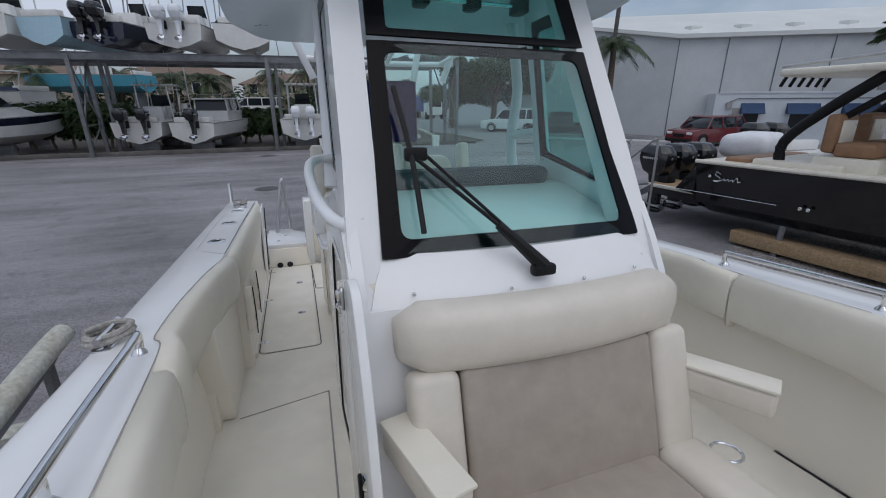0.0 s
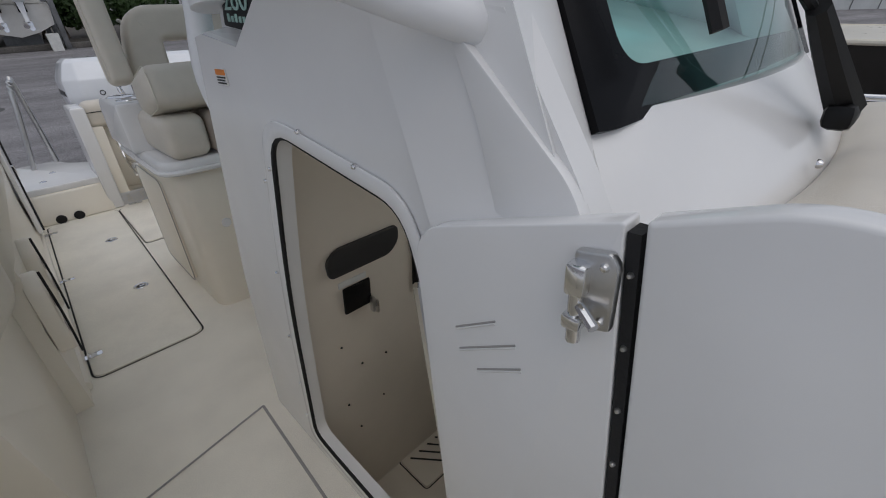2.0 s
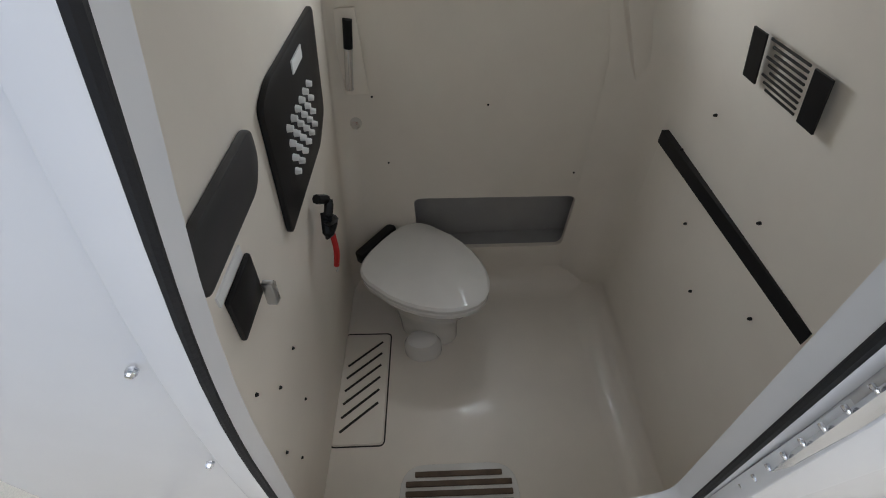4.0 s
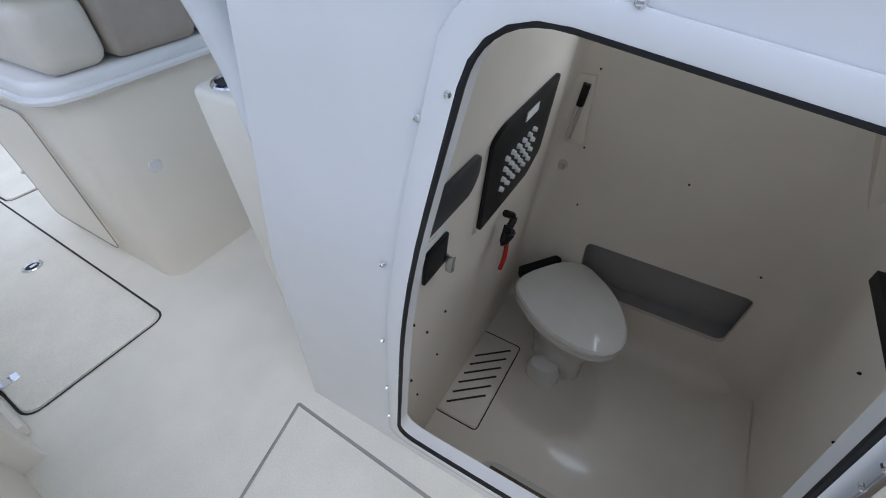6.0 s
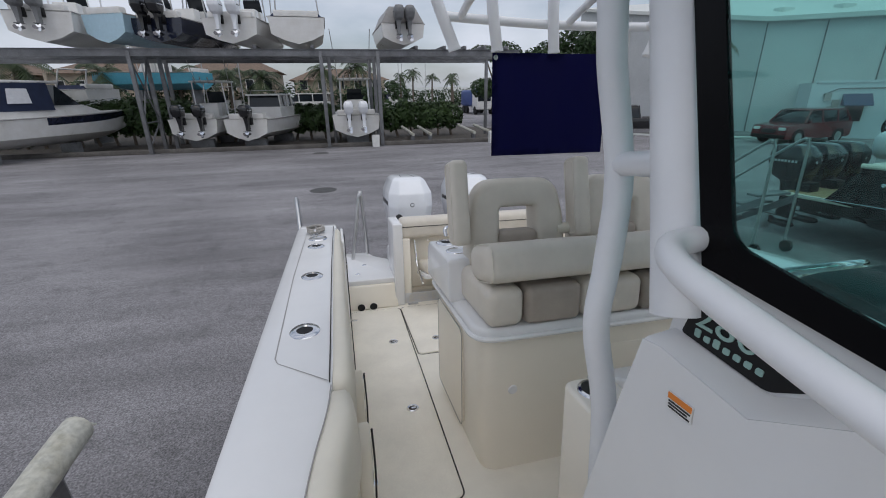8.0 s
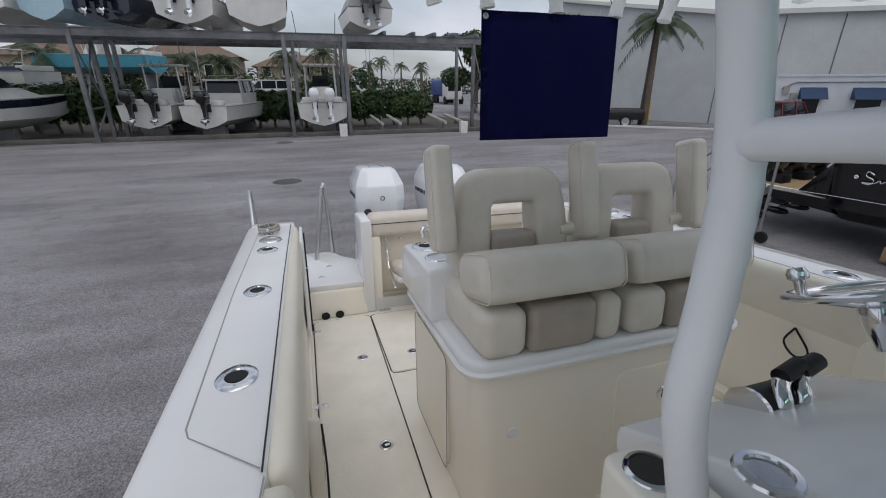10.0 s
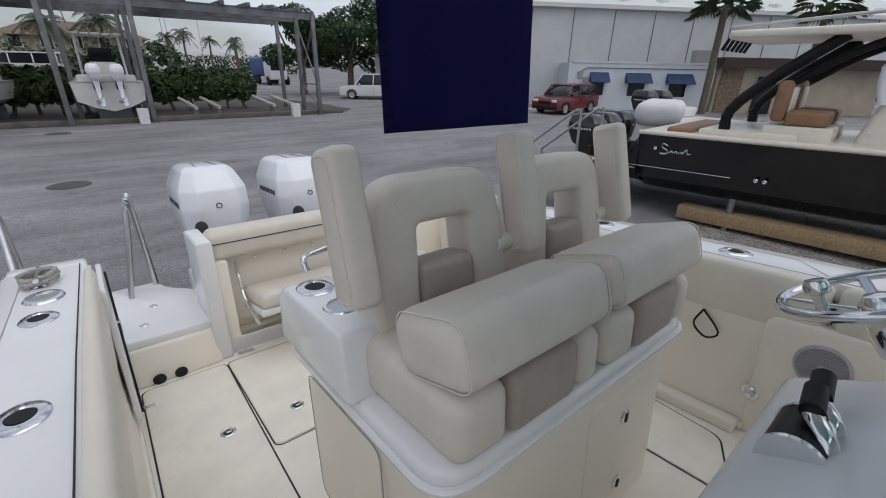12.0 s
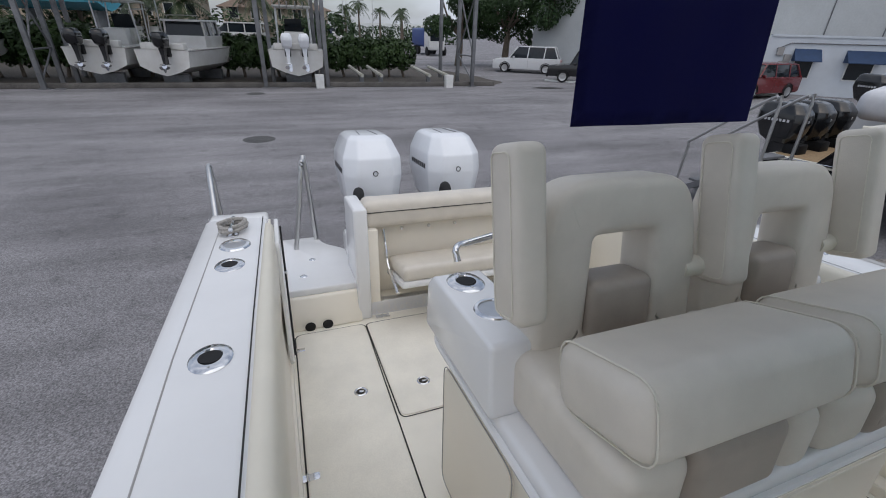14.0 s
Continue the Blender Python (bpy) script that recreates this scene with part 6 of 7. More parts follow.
for y in (1.7, 5.0):
    solo("boat_stand", tube([(1.3, y, -0.29), (1.25, y, 0.0), (1.2, y, 0.3)], 0.05, 8, 0), GALV, "dark steel boat stand post", "boat stand", (1.3, y, -0.28), on=SC, group="boat stands")
BLACKCOWL = mat("black_cowl_paint", (0.010, 0.011, 0.013), 0.18, vary=0.2, coat=0.5)
SILVER = mat("silver_marking", (0.6, 0.6, 0.62), 0.4)
SCM = SC @ pose(0, 0, 0, 0, 0, 180)
for x in (-0.95, -0.25, 0.45):
    outboard(x, 0.98, 1.50, BLACKCOWL, SCM, SILVER, "outboard_motor", "large black outboard motor behind the dark boat", "black outboards")
st = thing("boarding_stairs", "grey aluminium boarding stairs with tubular hand rails", "stairs", (6.2, 8.0, GROUND), on=W)
for i in range(5):
    part("tread", box(5.75, 6.45, 7.3 + i * 0.26, 7.52 + i * 0.26, GROUND + 0.98 - i * 0.2, GROUND + 1.02 - i * 0.2, 0.006), GALV, st)
for x in (5.75, 6.45):
    part("stringer", prism([(7.2, GROUND + 1.02), (7.2, GROUND + 0.88), (8.6, GROUND), (8.7, GROUND + 0.04)], "x", x - 0.02, x + 0.02), GALV, st)
    part("hand_rail", tube([(x, 8.55, GROUND + 0.1), (x, 8.5, GROUND + 0.95), (x, 8.42, GROUND + 1.08), (x, 7.4, GROUND + 1.86), (x, 7.28, GROUND + 1.88), (x, 7.22, GROUND + 1.8), (x, 7.2, GROUND + 0.1)], 0.025, 8, 3), ALU, st)
    part("wheel", tube([(x - 0.03, 7.15, GROUND + 0.1), (x + 0.03, 7.15, GROUND + 0.1)], 0.1, 14, 0), RUBBER, st)

# padded bunk and its steel foot beside the boat
bk2 = thing("padded_bunk", "weathered white padded bunk beam on a grey steel foot", "boat stand", (-2.75, 3.9, GROUND), on=W)
PADDED = mat("weathered_pad", (0.55, 0.56, 0.53), 0.85, vary=0.15, scale=4, second=(0.38, 0.36, 0.28), fine=0.15, fine_scale=30, bump=0.4, bump_scale=20)
part("pad", tube([(-2.66, 4.16, -0.37), (-2.67, 4.10, -0.36), (-2.72, 3.4, -0.44), (-2.80, 2.2, -0.60)], 0.085, 12, 3), PADDED, bk2)
part("beam", tube([(-2.72, 4.0, -0.48), (-2.80, 2.2, -0.72)], 0.06, 6, 0), GALV, bk2)
part("leg", tube([(-2.72, 3.95, -0.48), (-2.83, 4.12, GROUND + 0.05)], 0.05, 6, 0), GALV, bk2)
part("foot", box(-3.2, -2.6, 3.85, 4.25, GROUND, GROUND + 0.05, 0.01), GALV, bk2)
part("cross_beam", tube([(-2.9, 3.95, GROUND + 0.25), (-4.6, 3.7, GROUND + 0.3)], 0.07, 6, 0), PADDED, bk2)
for p in ((-1.5, 15.0), (-1.7, 24.0)):
    solo("manhole_cover", lathe([(0, 0.012), (0.36, 0.012), (0.4, 0.0)], (p[0], p[1], GROUND), 24), mat("cast_iron", (0.09, 0.09, 0.09), 0.7, vary=0.2, bump=0.3), "round dark manhole cover in the asphalt", "manhole", (p[0], p[1], GROUND), on=W, group="manholes")
patch("ground_kerb_stain", [(12.3, 24.6), (13.2, 24.9), (14.3, 24.3), (13.0, 24.0)], GROUND + 0.01, SEAM, "dark wet patch on the asphalt", 0.1)

# ---- boat rack ----
rackf = pose(0, 0, 0, 0, 0, 0)


def rack_y(x):
    return 25.95 - 0.045 * (x - 1.6)


rk2 = thing("boat_rack", "two-storey galvanised steel boat rack", "boat rack", (0, 26.5, GROUND), on=W)


def i_beam(a, b, h=0.34, w=0.16, t=0.03):
    """One I-shaped section drawn from a to b."""
    a, b = Vector(a), Vector(b)
    s = (b - a).normalized().cross(Vector((0, 0, 1))).normalized()
    half = [(w / 2, h / 2), (w / 2, h / 2 - t), (t * 0.6, h / 2 - t), (t * 0.6, -h / 2 + t), (w / 2, -h / 2 + t), (w / 2, -h / 2)]
    sec = half + [(-u, v) for u, v in half[::-1]]
    return loft([[p + s * u + Vector((0, 0, v)) for u, v in sec] for p in (a, b)])


for dy in (0.0, 2.1, 5.0):
    part("beam", i_beam((-30, rack_y(-30) + dy, 3.38), (9.3, rack_y(9.3) + dy, 3.38)), GALV, rk2)
for x in (-26, -18.5, -9.9, -9.3, -1.25, -0.85, 1.6, 9.2):
    for dy in ((0.0, 2.1, 5.0) if x not in (-9.3, -0.85) else (2.1,)):
        bm = box(x - 0.09, x + 0.09, rack_y(x) + dy - 0.09, rack_y(x) + dy + 0.09, GROUND, 3.45, 0.01)
        part("post", bm, GALV, rk2)
    part("base_plate", box(x - 0.2, x + 0.2, rack_y(x) - 0.2, rack_y(x) + 0.2, GROUND, GROUND + 0.03), GALV, rk2)
for x in (-9.9, 9.2):
    for a, b in (((x, rack_y(x), 0.2), (x, rack_y(x) + 2.1, 3.2)), ((x, rack_y(x) + 2.1, 0.2), (x, rack_y(x), 3.2)), ((x, rack_y(x), 0.2), (x, rack_y(x) + 2.1, 0.2)), ((x, rack_y(x), GROUND + 0.3), (x, rack_y(x) + 2.1, 0.2))):
        part("brace", tube([a, b], 0.04, 6, 0), GALV, rk2)
for x in (-4.3, -1.6, 3.6, 5.1, 6.2, 7.3, 8.5):
    part("bunk", box(x - 0.08, x + 0.08, rack_y(x) - 0.15, rack_y(x) + 5.1, 3.55, 3.72, 0.01), GALV, rk2)
for x in (3.4, 4.4, 7.0, 8.0):
    bunk = thing("ground_bunk", "pale padded ground bunk of the rack", "bunk", (x, 27, GROUND), on=W, group="ground bunks")
    part("pad", tube([(x, rack_y(x) + 0.5, GROUND + 0.5), (x - 0.2, rack_y(x) + 3.2, GROUND + 0.75)], 0.09, 8, 0), PADDED, bunk)
    part("support", box(x - 0.1, x + 0.1, rack_y(x) + 0.7, rack_y(x) + 0.9, GROUND, GROUND + 0.45), GALV, bunk)
solo("rack_kerb", box(-30, 9.4, 26.1, 26.35, GROUND, GROUND + 0.22, 0.02), mat("dark_timber_kerb", (0.14, 0.13, 0.12), 0.9, vary=0.2, scale=2, fine=0.2, fine_scale=20), "low dark timber sleeper along the rack", "kerb", (0, 26.2, GROUND), on=pose(0, 0, 0, 0, 0, -2.6) @ pose(0, 0, 0), kind="structure")
for x, y in ((1.2, 25.7), (7.7, 25.2)):
    solo("white_bin", loft([[(x - 0.18, y - 0.14, GROUND), (x + 0.18, y - 0.14, GROUND), (x + 0.18, y + 0.14, GROUND), (x - 0.18, y + 0.14, GROUND)], [(x - 0.2, y - 0.16, GROUND + 0.62), (x + 0.2, y - 0.16, GROUND + 0.62), (x + 0.2, y + 0.16, GROUND + 0.62), (x - 0.2, y + 0.16, GROUND + 0.62)]]), PAPER, "white plastic bin beside the rack", "bin", (x, y, GROUND), on=W, group="white bins")

# ---- stored boats ----
SKYHULL = mat("pale_blue_hull", (0.42, 0.60, 0.70), 0.25, vary=0.04, coat=0.3)
TURQ = mat("turquoise_hull", (0.10, 0.38, 0.50), 0.25, vary=0.05, coat=0.3)
NAVYHULL = mat("navy_hull", (0.012, 0.016, 0.035), 0.15, vary=0.1, coat=0.4)
WHITEHULL = mat("white_hull", (0.74, 0.74, 0.73), 0.3, vary=0.07, scale=1.5, coat=0.2, second=(0.62, 0.61, 0.58))
CANVAS = mat("navy_canvas", (0.02, 0.03, 0.07), 0.85, vary=0.15, scale=3, bump=0.3, bump_scale=8)
TINWIN = mat("smoked_window", (0.015, 0.02, 0.025), 0.08, vary=0.1)


def stored_boat(m, L, beam, depth, hullmat, top, engines, emat, label, topmat=None, lower=None, prop=0.0):
    t = thing("stored_boat", label, "boat", (0, 0, 0), on=m, group="stored boats")
    part("hull", hull_bm(L, beam, depth), hullmat, t)
    if lower is not None:
        r = vee(L, beam * 1.004, depth, n=12)
        part("hull_band", loft([[(p[0], p[1], p[2]) for p in (Vector(q[0]).lerp(q[1], 0.15), Vector(q[0]).lerp(q[1], 0.6), q[1])] for q in r[4:]], close=False), lower, t, "dark hull band")
        part("hull_band", loft([[(p[0], p[1], p[2]) for p in (Vector(q[-1]).lerp(q[-2], 0.15), Vector(q[-1]).lerp(q[-2], 0.6), q[-2])] for q in r[4:]], close=False), lower, t, "dark hull band")
    part("deck", deck_bm(L, beam, depth, 0.0), WHITEHULL, t)
    part("rub_rail", join(*[tube([(p[k][0] * 1.004, p[k][1], p[k][2] - 0.03) for p in vee(L, beam, depth, n=12)], 0.03, 6, 0) for k in (0, -1)]), GREYPLASTIC, t)
    part("transom_bench", box(-beam * 0.4, beam * 0.4, 0.1, 0.5, depth, depth + 0.28, 0.05, 2), WHITEHULL, t)
    if top in ("ttop", "tower"):
        part("console", loft([[(x, y, depth) for x, y in ((-0.5, L * 0.42), (0.5, L * 0.42), (0.45, L * 0.55), (-0.45, L * 0.55))], [(x, y, depth + 0.75) for x, y in ((-0.48, L * 0.42), (0.48, L * 0.42), (0.42, L * 0.50), (-0.42, L * 0.50))]]), WHITEHULL, t)
        part("screen", loft([[(x, y, depth + 0.75) for x, y in ((-0.46, L * 0.47), (0.46, L * 0.47), (0.46, L * 0.475), (-0.46, L * 0.475))], [(x, y, depth + 1.35) for x, y in ((-0.42, L * 0.45), (0.42, L * 0.45), (0.42, L * 0.455), (-0.42, L * 0.455))]]), TINWIN, t)
        zt = depth + 1.85
        part("roof", prism(rounded([(-0.95, L * 0.32), (0.95, L * 0.32), (0.85, L * 0.58), (-0.85, L * 0.58)], 0.15), "z", zt, zt + 0.09, 0.03), topmat or WHITEHULL, t)
        for s in (-1, 1):
            for yy, y2 in ((0.36, 0.34), (0.50, 0.54)):
                part("roof_leg", tube([(s * 0.85, L * yy, depth), (s * 0.8, L * y2, zt)], 0.035, 6, 0), ALU if top == "tower" else POWDER, t)
            part("outrigger", tube([(s * 0.9, L * 0.45, zt + 0.05), (s * 1.1, L * 0.3, zt + 2.6)], 0.02, 6, 0), ALU, t)
        for x in (-0.55, -0.2, 0.2, 0.55):
            part("rod_tube", tube([(x, L * 0.32, zt - 0.1), (x, L * 0.30, zt + 0.25)], 0.03, 6, 0), ALU, t)
        part("lean_seat", box(-0.5, 0.5, L * 0.30, L * 0.37, depth, depth + 0.75, 0.06, 2), topmat or WHITEHULL, t)
        if top == "tower":
            for s in (-1, 1):
                part("tower_leg", tube([(s * 0.8, L * 0.36, zt), (s * 0.45, L * 0.42, zt + 1.7)], 0.03, 6, 0), ALU, t)
                part("tower_leg", tube([(s * 0.8, L * 0.54, zt), (s * 0.45, L * 0.46, zt + 1.7)], 0.03, 6, 0), ALU, t)
            part("tower_deck", box(-0.55, 0.55, L * 0.40, L * 0.48, zt + 1.7, zt + 1.76, 0.02), WHITEHULL, t)
    elif top == "cabin":
        z0 = depth
        part("cabin", loft([[(x, y, z0) for x, y in ((-beam * 0.4, L * 0.30), (beam * 0.4, L * 0.30), (beam * 0.3, L * 0.72), (-beam * 0.3, L * 0.72))], [(x, y, z0 + 0.55) for x, y in ((-beam * 0.39, L * 0.30), (beam * 0.39, L * 0.30), (beam * 0.3, L * 0.66), (-beam * 0.3, L * 0.66))]]), WHITEHULL, t)
        part("cabin_glass", loft([[(x, y, z0 + 0.55) for x, y in ((-beam * 0.385, L * 0.305), (beam * 0.385, L * 0.305), (beam * 0.29, L * 0.655), (-beam * 0.29, L * 0.655))], [(x, y, z0 + 1.15) for x, y in ((-beam * 0.36, L * 0.32), (beam * 0.36, L * 0.32), (beam * 0.28, L * 0.56), (-beam * 0.28, L * 0.56))]]), TINWIN, t)
        for s in (-1, 1):
            for y in (0.31, 0.43, 0.55):
                part("window_post", tube([(s * beam * (0.392 if y < 0.5 else 0.33), L * y, z0 + 0.55), (s * beam * (0.37 if y < 0.5 else 0.30), L * y, z0 + 1.16)], 0.045, 6, 0), WHITEHULL, t)
        part("roof", prism(rounded([(-beam * 0.4, L * 0.27), (beam * 0.4, L * 0.27), (beam * 0.31, L * 0.58), (-beam * 0.31, L * 0.58)], 0.15), "z", z0 + 1.15, z0 + 1.24, 0.03), topmat or WHITEHULL, t)
        part("roof_rail", tube([(-beam * 0.3, L * 0.3, z0 + 1.24), (-beam * 0.3, L * 0.32, z0 + 1.42), (beam * 0.3, L * 0.32, z0 + 1.42), (beam * 0.3, L * 0.3, z0 + 1.24)], 0.02, 6, 0), ALU, t)
    elif top == "cruiser":
        z0 = depth
        part("superstructure", loft([[(x, y, z0) for x, y in ((-beam * 0.44, L * 0.12), (beam * 0.44, L * 0.12), (beam * 0.3, L * 0.78), (-beam * 0.3, L * 0.78))], [(x, y, z0 + 0.5) for x, y in ((-beam * 0.42, L * 0.12), (beam * 0.42, L * 0.12), (beam * 0.3, L * 0.62), (-beam * 0.3, L * 0.62))]]), WHITEHULL, t)
        part("canvas", loft([[(x, y, z0 + 0.3) for x, y in ((-beam * 0.43, L * 0.10), (beam * 0.43, L * 0.10), (beam * 0.40, L * 0.42), (-beam * 0.40, L * 0.42))], [(x, y, z0 + 1.5) for x, y in ((-beam * 0.38, L * 0.14), (beam * 0.38, L * 0.14), (beam * 0.36, L * 0.42), (-beam * 0.36, L * 0.42))]]), CANVAS, t, "navy canvas enclosure")
        for s in (-1, 1):
            part("canvas_window", loft([[(s * (beam * 0.425), L * y, z0 + 0.62) for y in (0.18, 0.3)] + [(s * beam * 0.43, L * 0.3, z0 + 0.62), (s * beam * 0.43, L * 0.18, z0 + 0.62)], [(s * (beam * 0.395), L * y, z0 + 1.25) for y in (0.2, 0.3)] + [(s * beam * 0.40, L * 0.3, z0 + 1.25), (s * beam * 0.40, L * 0.2, z0 + 1.25)]]), COVER, t, "clear plastic canvas window")
        part("front_glass", loft([[(x, y, z0 + 0.5) for x, y in ((-beam * 0.40, L * 0.42), (beam * 0.40, L * 0.42), (beam * 0.3, L * 0.60), (-beam * 0.3, L * 0.60))], [(x, y, z0 + 1.42) for x, y in ((-beam * 0.36, L * 0.42), (beam * 0.36, L * 0.42), (beam * 0.28, L * 0.48), (-beam * 0.28, L * 0.48))]]), TINWIN, t)
        part("roof", prism(rounded([(-beam * 0.40, L * 0.13), (beam * 0.40, L * 0.13), (beam * 0.32, L * 0.5), (-beam * 0.32, L * 0.5)], 0.15), "z", z0 + 1.48, z0 + 1.6, 0.04), WHITEHULL, t)
        for s in (-1, 1):
            part("bow_rail", tube([(s * beam * 0.3, L * 0.6, z0 + 0.4), (s * beam * 0.28, L * 0.75, z0 + 0.65), (s * 0.1, L * 0.97, z0 + 0.8)], 0.02, 6, 2), ALU, t)
    elif top == "covered":
        part("cover", loft([[(x, y, depth - 0.02) for x, y in ((-beam * 0.5, 0.0), (beam * 0.5, 0.0), (beam * 0.5, L * 0.5), (-beam * 0.5, L * 0.5))], [(x, y, depth + 0.75) for x, y in ((-beam * 0.30, 0.15), (beam * 0.30, 0.15), (beam * 0.33, L * 0.5), (-beam * 0.33, L * 0.5))]]), topmat or COVER, t, "stretched cloth cover")
    elif top == "bow":
        part("cockpit_cover", loft([[(x, y, depth) for x, y in ((-beam * 0.46, 0.1), (beam * 0.46, 0.1), (beam * 0.42, L * 0.6), (-beam * 0.42, L * 0.6))], [(x, y, depth + 0.22) for x, y in ((-beam * 0.38, 0.3), (beam * 0.38, 0.3), (beam * 0.3, L * 0.5), (-beam * 0.3, L * 0.5))]]), CANVAS, t, "navy cockpit cover")
        part("arch", tube([(-beam * 0.42, L * 0.25, depth), (-beam * 0.38, L * 0.2, depth + 1.1), (beam * 0.38, L * 0.2, depth + 1.1), (beam * 0.42, L * 0.25, depth)], 0.05, 8, 0), WHITEHULL, t)
    for i, x in enumerate(engines):
        outboard(x, 0.09, depth + 0.72, emat, m @ pose(0, 0, 0, 0, 0, 180), SILVER if emat is BLACKCOWL else DARKMARK, "outboard_motor", ("black" if emat is BLACKCOWL else "white" if emat is COWL else "grey") + " outboard motor on a stored boat", "motors of stored boats", 0.95)
    if prop:
        for y in (0.8, L * 0.55):
            solo("boat_block", box(-0.6, 0.6, y - 0.12, y + 0.12, -prop, 0.02 + (0 if y < 1 else 0.02), 0.01), GALV, "dark cradle block under a stored boat", "block", (0, y, -prop), on=m, group="cradle blocks")
    return t


GREYCOWL = mat("grey_cowl_paint", (0.20, 0.205, 0.21), 0.4, vary=0.1)


def spot(x, y, z, turn=0.0):
    return pose(x, y, z, 0, 0, turn)


RZ = 3.74
stored_boat(spot(-12.9, 26.2, RZ), 8.5, 2.6, 1.25, WHITEHULL, "ttop", (-0.2, 0.5), GREYCOWL, "white boat with grey motors on the rack's upper level")
stored_boat(spot(-10.5, 26.3, RZ, -22), 8.5, 2.1, 1.2, SKYHULL, "ttop", (), GREYCOWL, "pale blue boat on the rack's upper level")
stored_boat(spot(-8.3, 26.0, RZ, -16), 8.0, 2.4, 1.05, NAVYHULL, "tower", (-0.35, 0.35), BLACKCOWL, "dark-hulled boat with black motors on the rack's upper level", lower=None)
stored_boat(spot(-5.2, 25.9, RZ, -10), 8.0, 2.5, 1.1, WHITEHULL, "tower", (-0.38, 0.38), COWL, "white boat with twin white motors on the rack's upper level")
stored_boat(spot(-2.2, 25.8, RZ), 8.0, 2.6, 1.2, WHITEHULL, "bow", (), BLACKCOWL, "white sterndrive boat with a blue cover on the rack's upper level")
stored_boat(spot(2.95, 25.7, RZ), 8.0, 2.2, 1.0, WHITEHULL, "covered", (-0.27, 0.27), GREYCOWL, "boat with a grey cover on the rack's upper level", topmat=GREYPLASTIC)
stored_boat(spot(-16.3, 24.6, GROUND + 0.55, -28), 8.0, 2.9, 1.35, WHITEHULL, "cruiser", (-0.4, 0.4), COWL, "white cabin cruiser with navy canvas and a dark hull band", lower=NAVYHULL, prop=0.55)
stored_boat(spot(-8.0, 27.3, GROUND + 0.5, -8), 8.0, 2.4, 1.1, WHITEHULL, "ttop", (-0.55, 0.45), BLACKCOWL, "white centre-console boat with two black motors", prop=0.5)
stored_boat(spot(-5.4, 26.9, GROUND + 0.45, -20), 7.5, 2.4, 1.1, WHITEHULL, "cabin", (-0.3,), BLACKCOWL, "white pilothouse boat with one black motor", prop=0.45)
stored_boat(spot(0.3, 26.2, GROUND + 0.5, -3), 8.0, 2.5, 1.15, WHITEHULL, "ttop", (-0.38, 0.38), COWL, "white T-top boat with twin white motors", prop=0.5)
stored_boat(spot(-10.5, 42, 1.9, 75), 9, 2.8, 1.3, TURQ, "tower", (), COWL, "turquoise sport-fishing boat on a lift behind the hedge", prop=3.0)
stored_boat(spot(-14.0, 33, 0.9, 70), 8, 2.4, 1.0, WHITEHULL, "bow", (), COWL, "white runabout raised behind the hedge", prop=2.1)
for i, (x, y, a, L) in enumerate(((-6, 46, 80, 9), (2.0, 44, 85, 10), (8, 62, 80, 12), (-22, 45, 82, 10), (14, 85, 85, 12), (5, 75, 88, 12))):
    stored_boat(spot(x, y, GROUND + 0.3, a), L, 3.0, 1.3, WHITEHULL, ("ttop", "cabin", "cruiser")[i % 3], (), COWL, "white boat moored in the marina beyond the hedge", prop=0.3)

# masts in the marina
for i, (x, y, h) in enumerate(((-14, 40, 8), (-11, 44, 9), (-8, 43, 8), (11, 80, 9), (14, 95, 11), (20, 100, 10))):
    solo("mast", tube([(x, y, GROUND), (x, y, GROUND + h)], 0.05, 6, 0), ALU, "slim pale boat mast in the marina", "mast", (x, y, GROUND), on=W, group="masts")

# ---- plants ----
LEAF = mat("hedge_leaf", (0.055, 0.10, 0.025), 0.5, vary=0.35, scale=1.2, second=(0.02, 0.045, 0.012))
LEAF2 = mat("tree_leaf", (0.035, 0.075, 0.018), 0.55, vary=0.3, scale=0.6, second=(0.014, 0.035, 0.01))
PALMLEAF = mat("palm_leaf", (0.045, 0.075, 0.025), 0.5, vary=0.3, scale=1.0)
BARK = mat("palm_bark", (0.16, 0.13, 0.10), 0.9, vary=0.2, scale=6, bump=0.6, bump_scale=25)


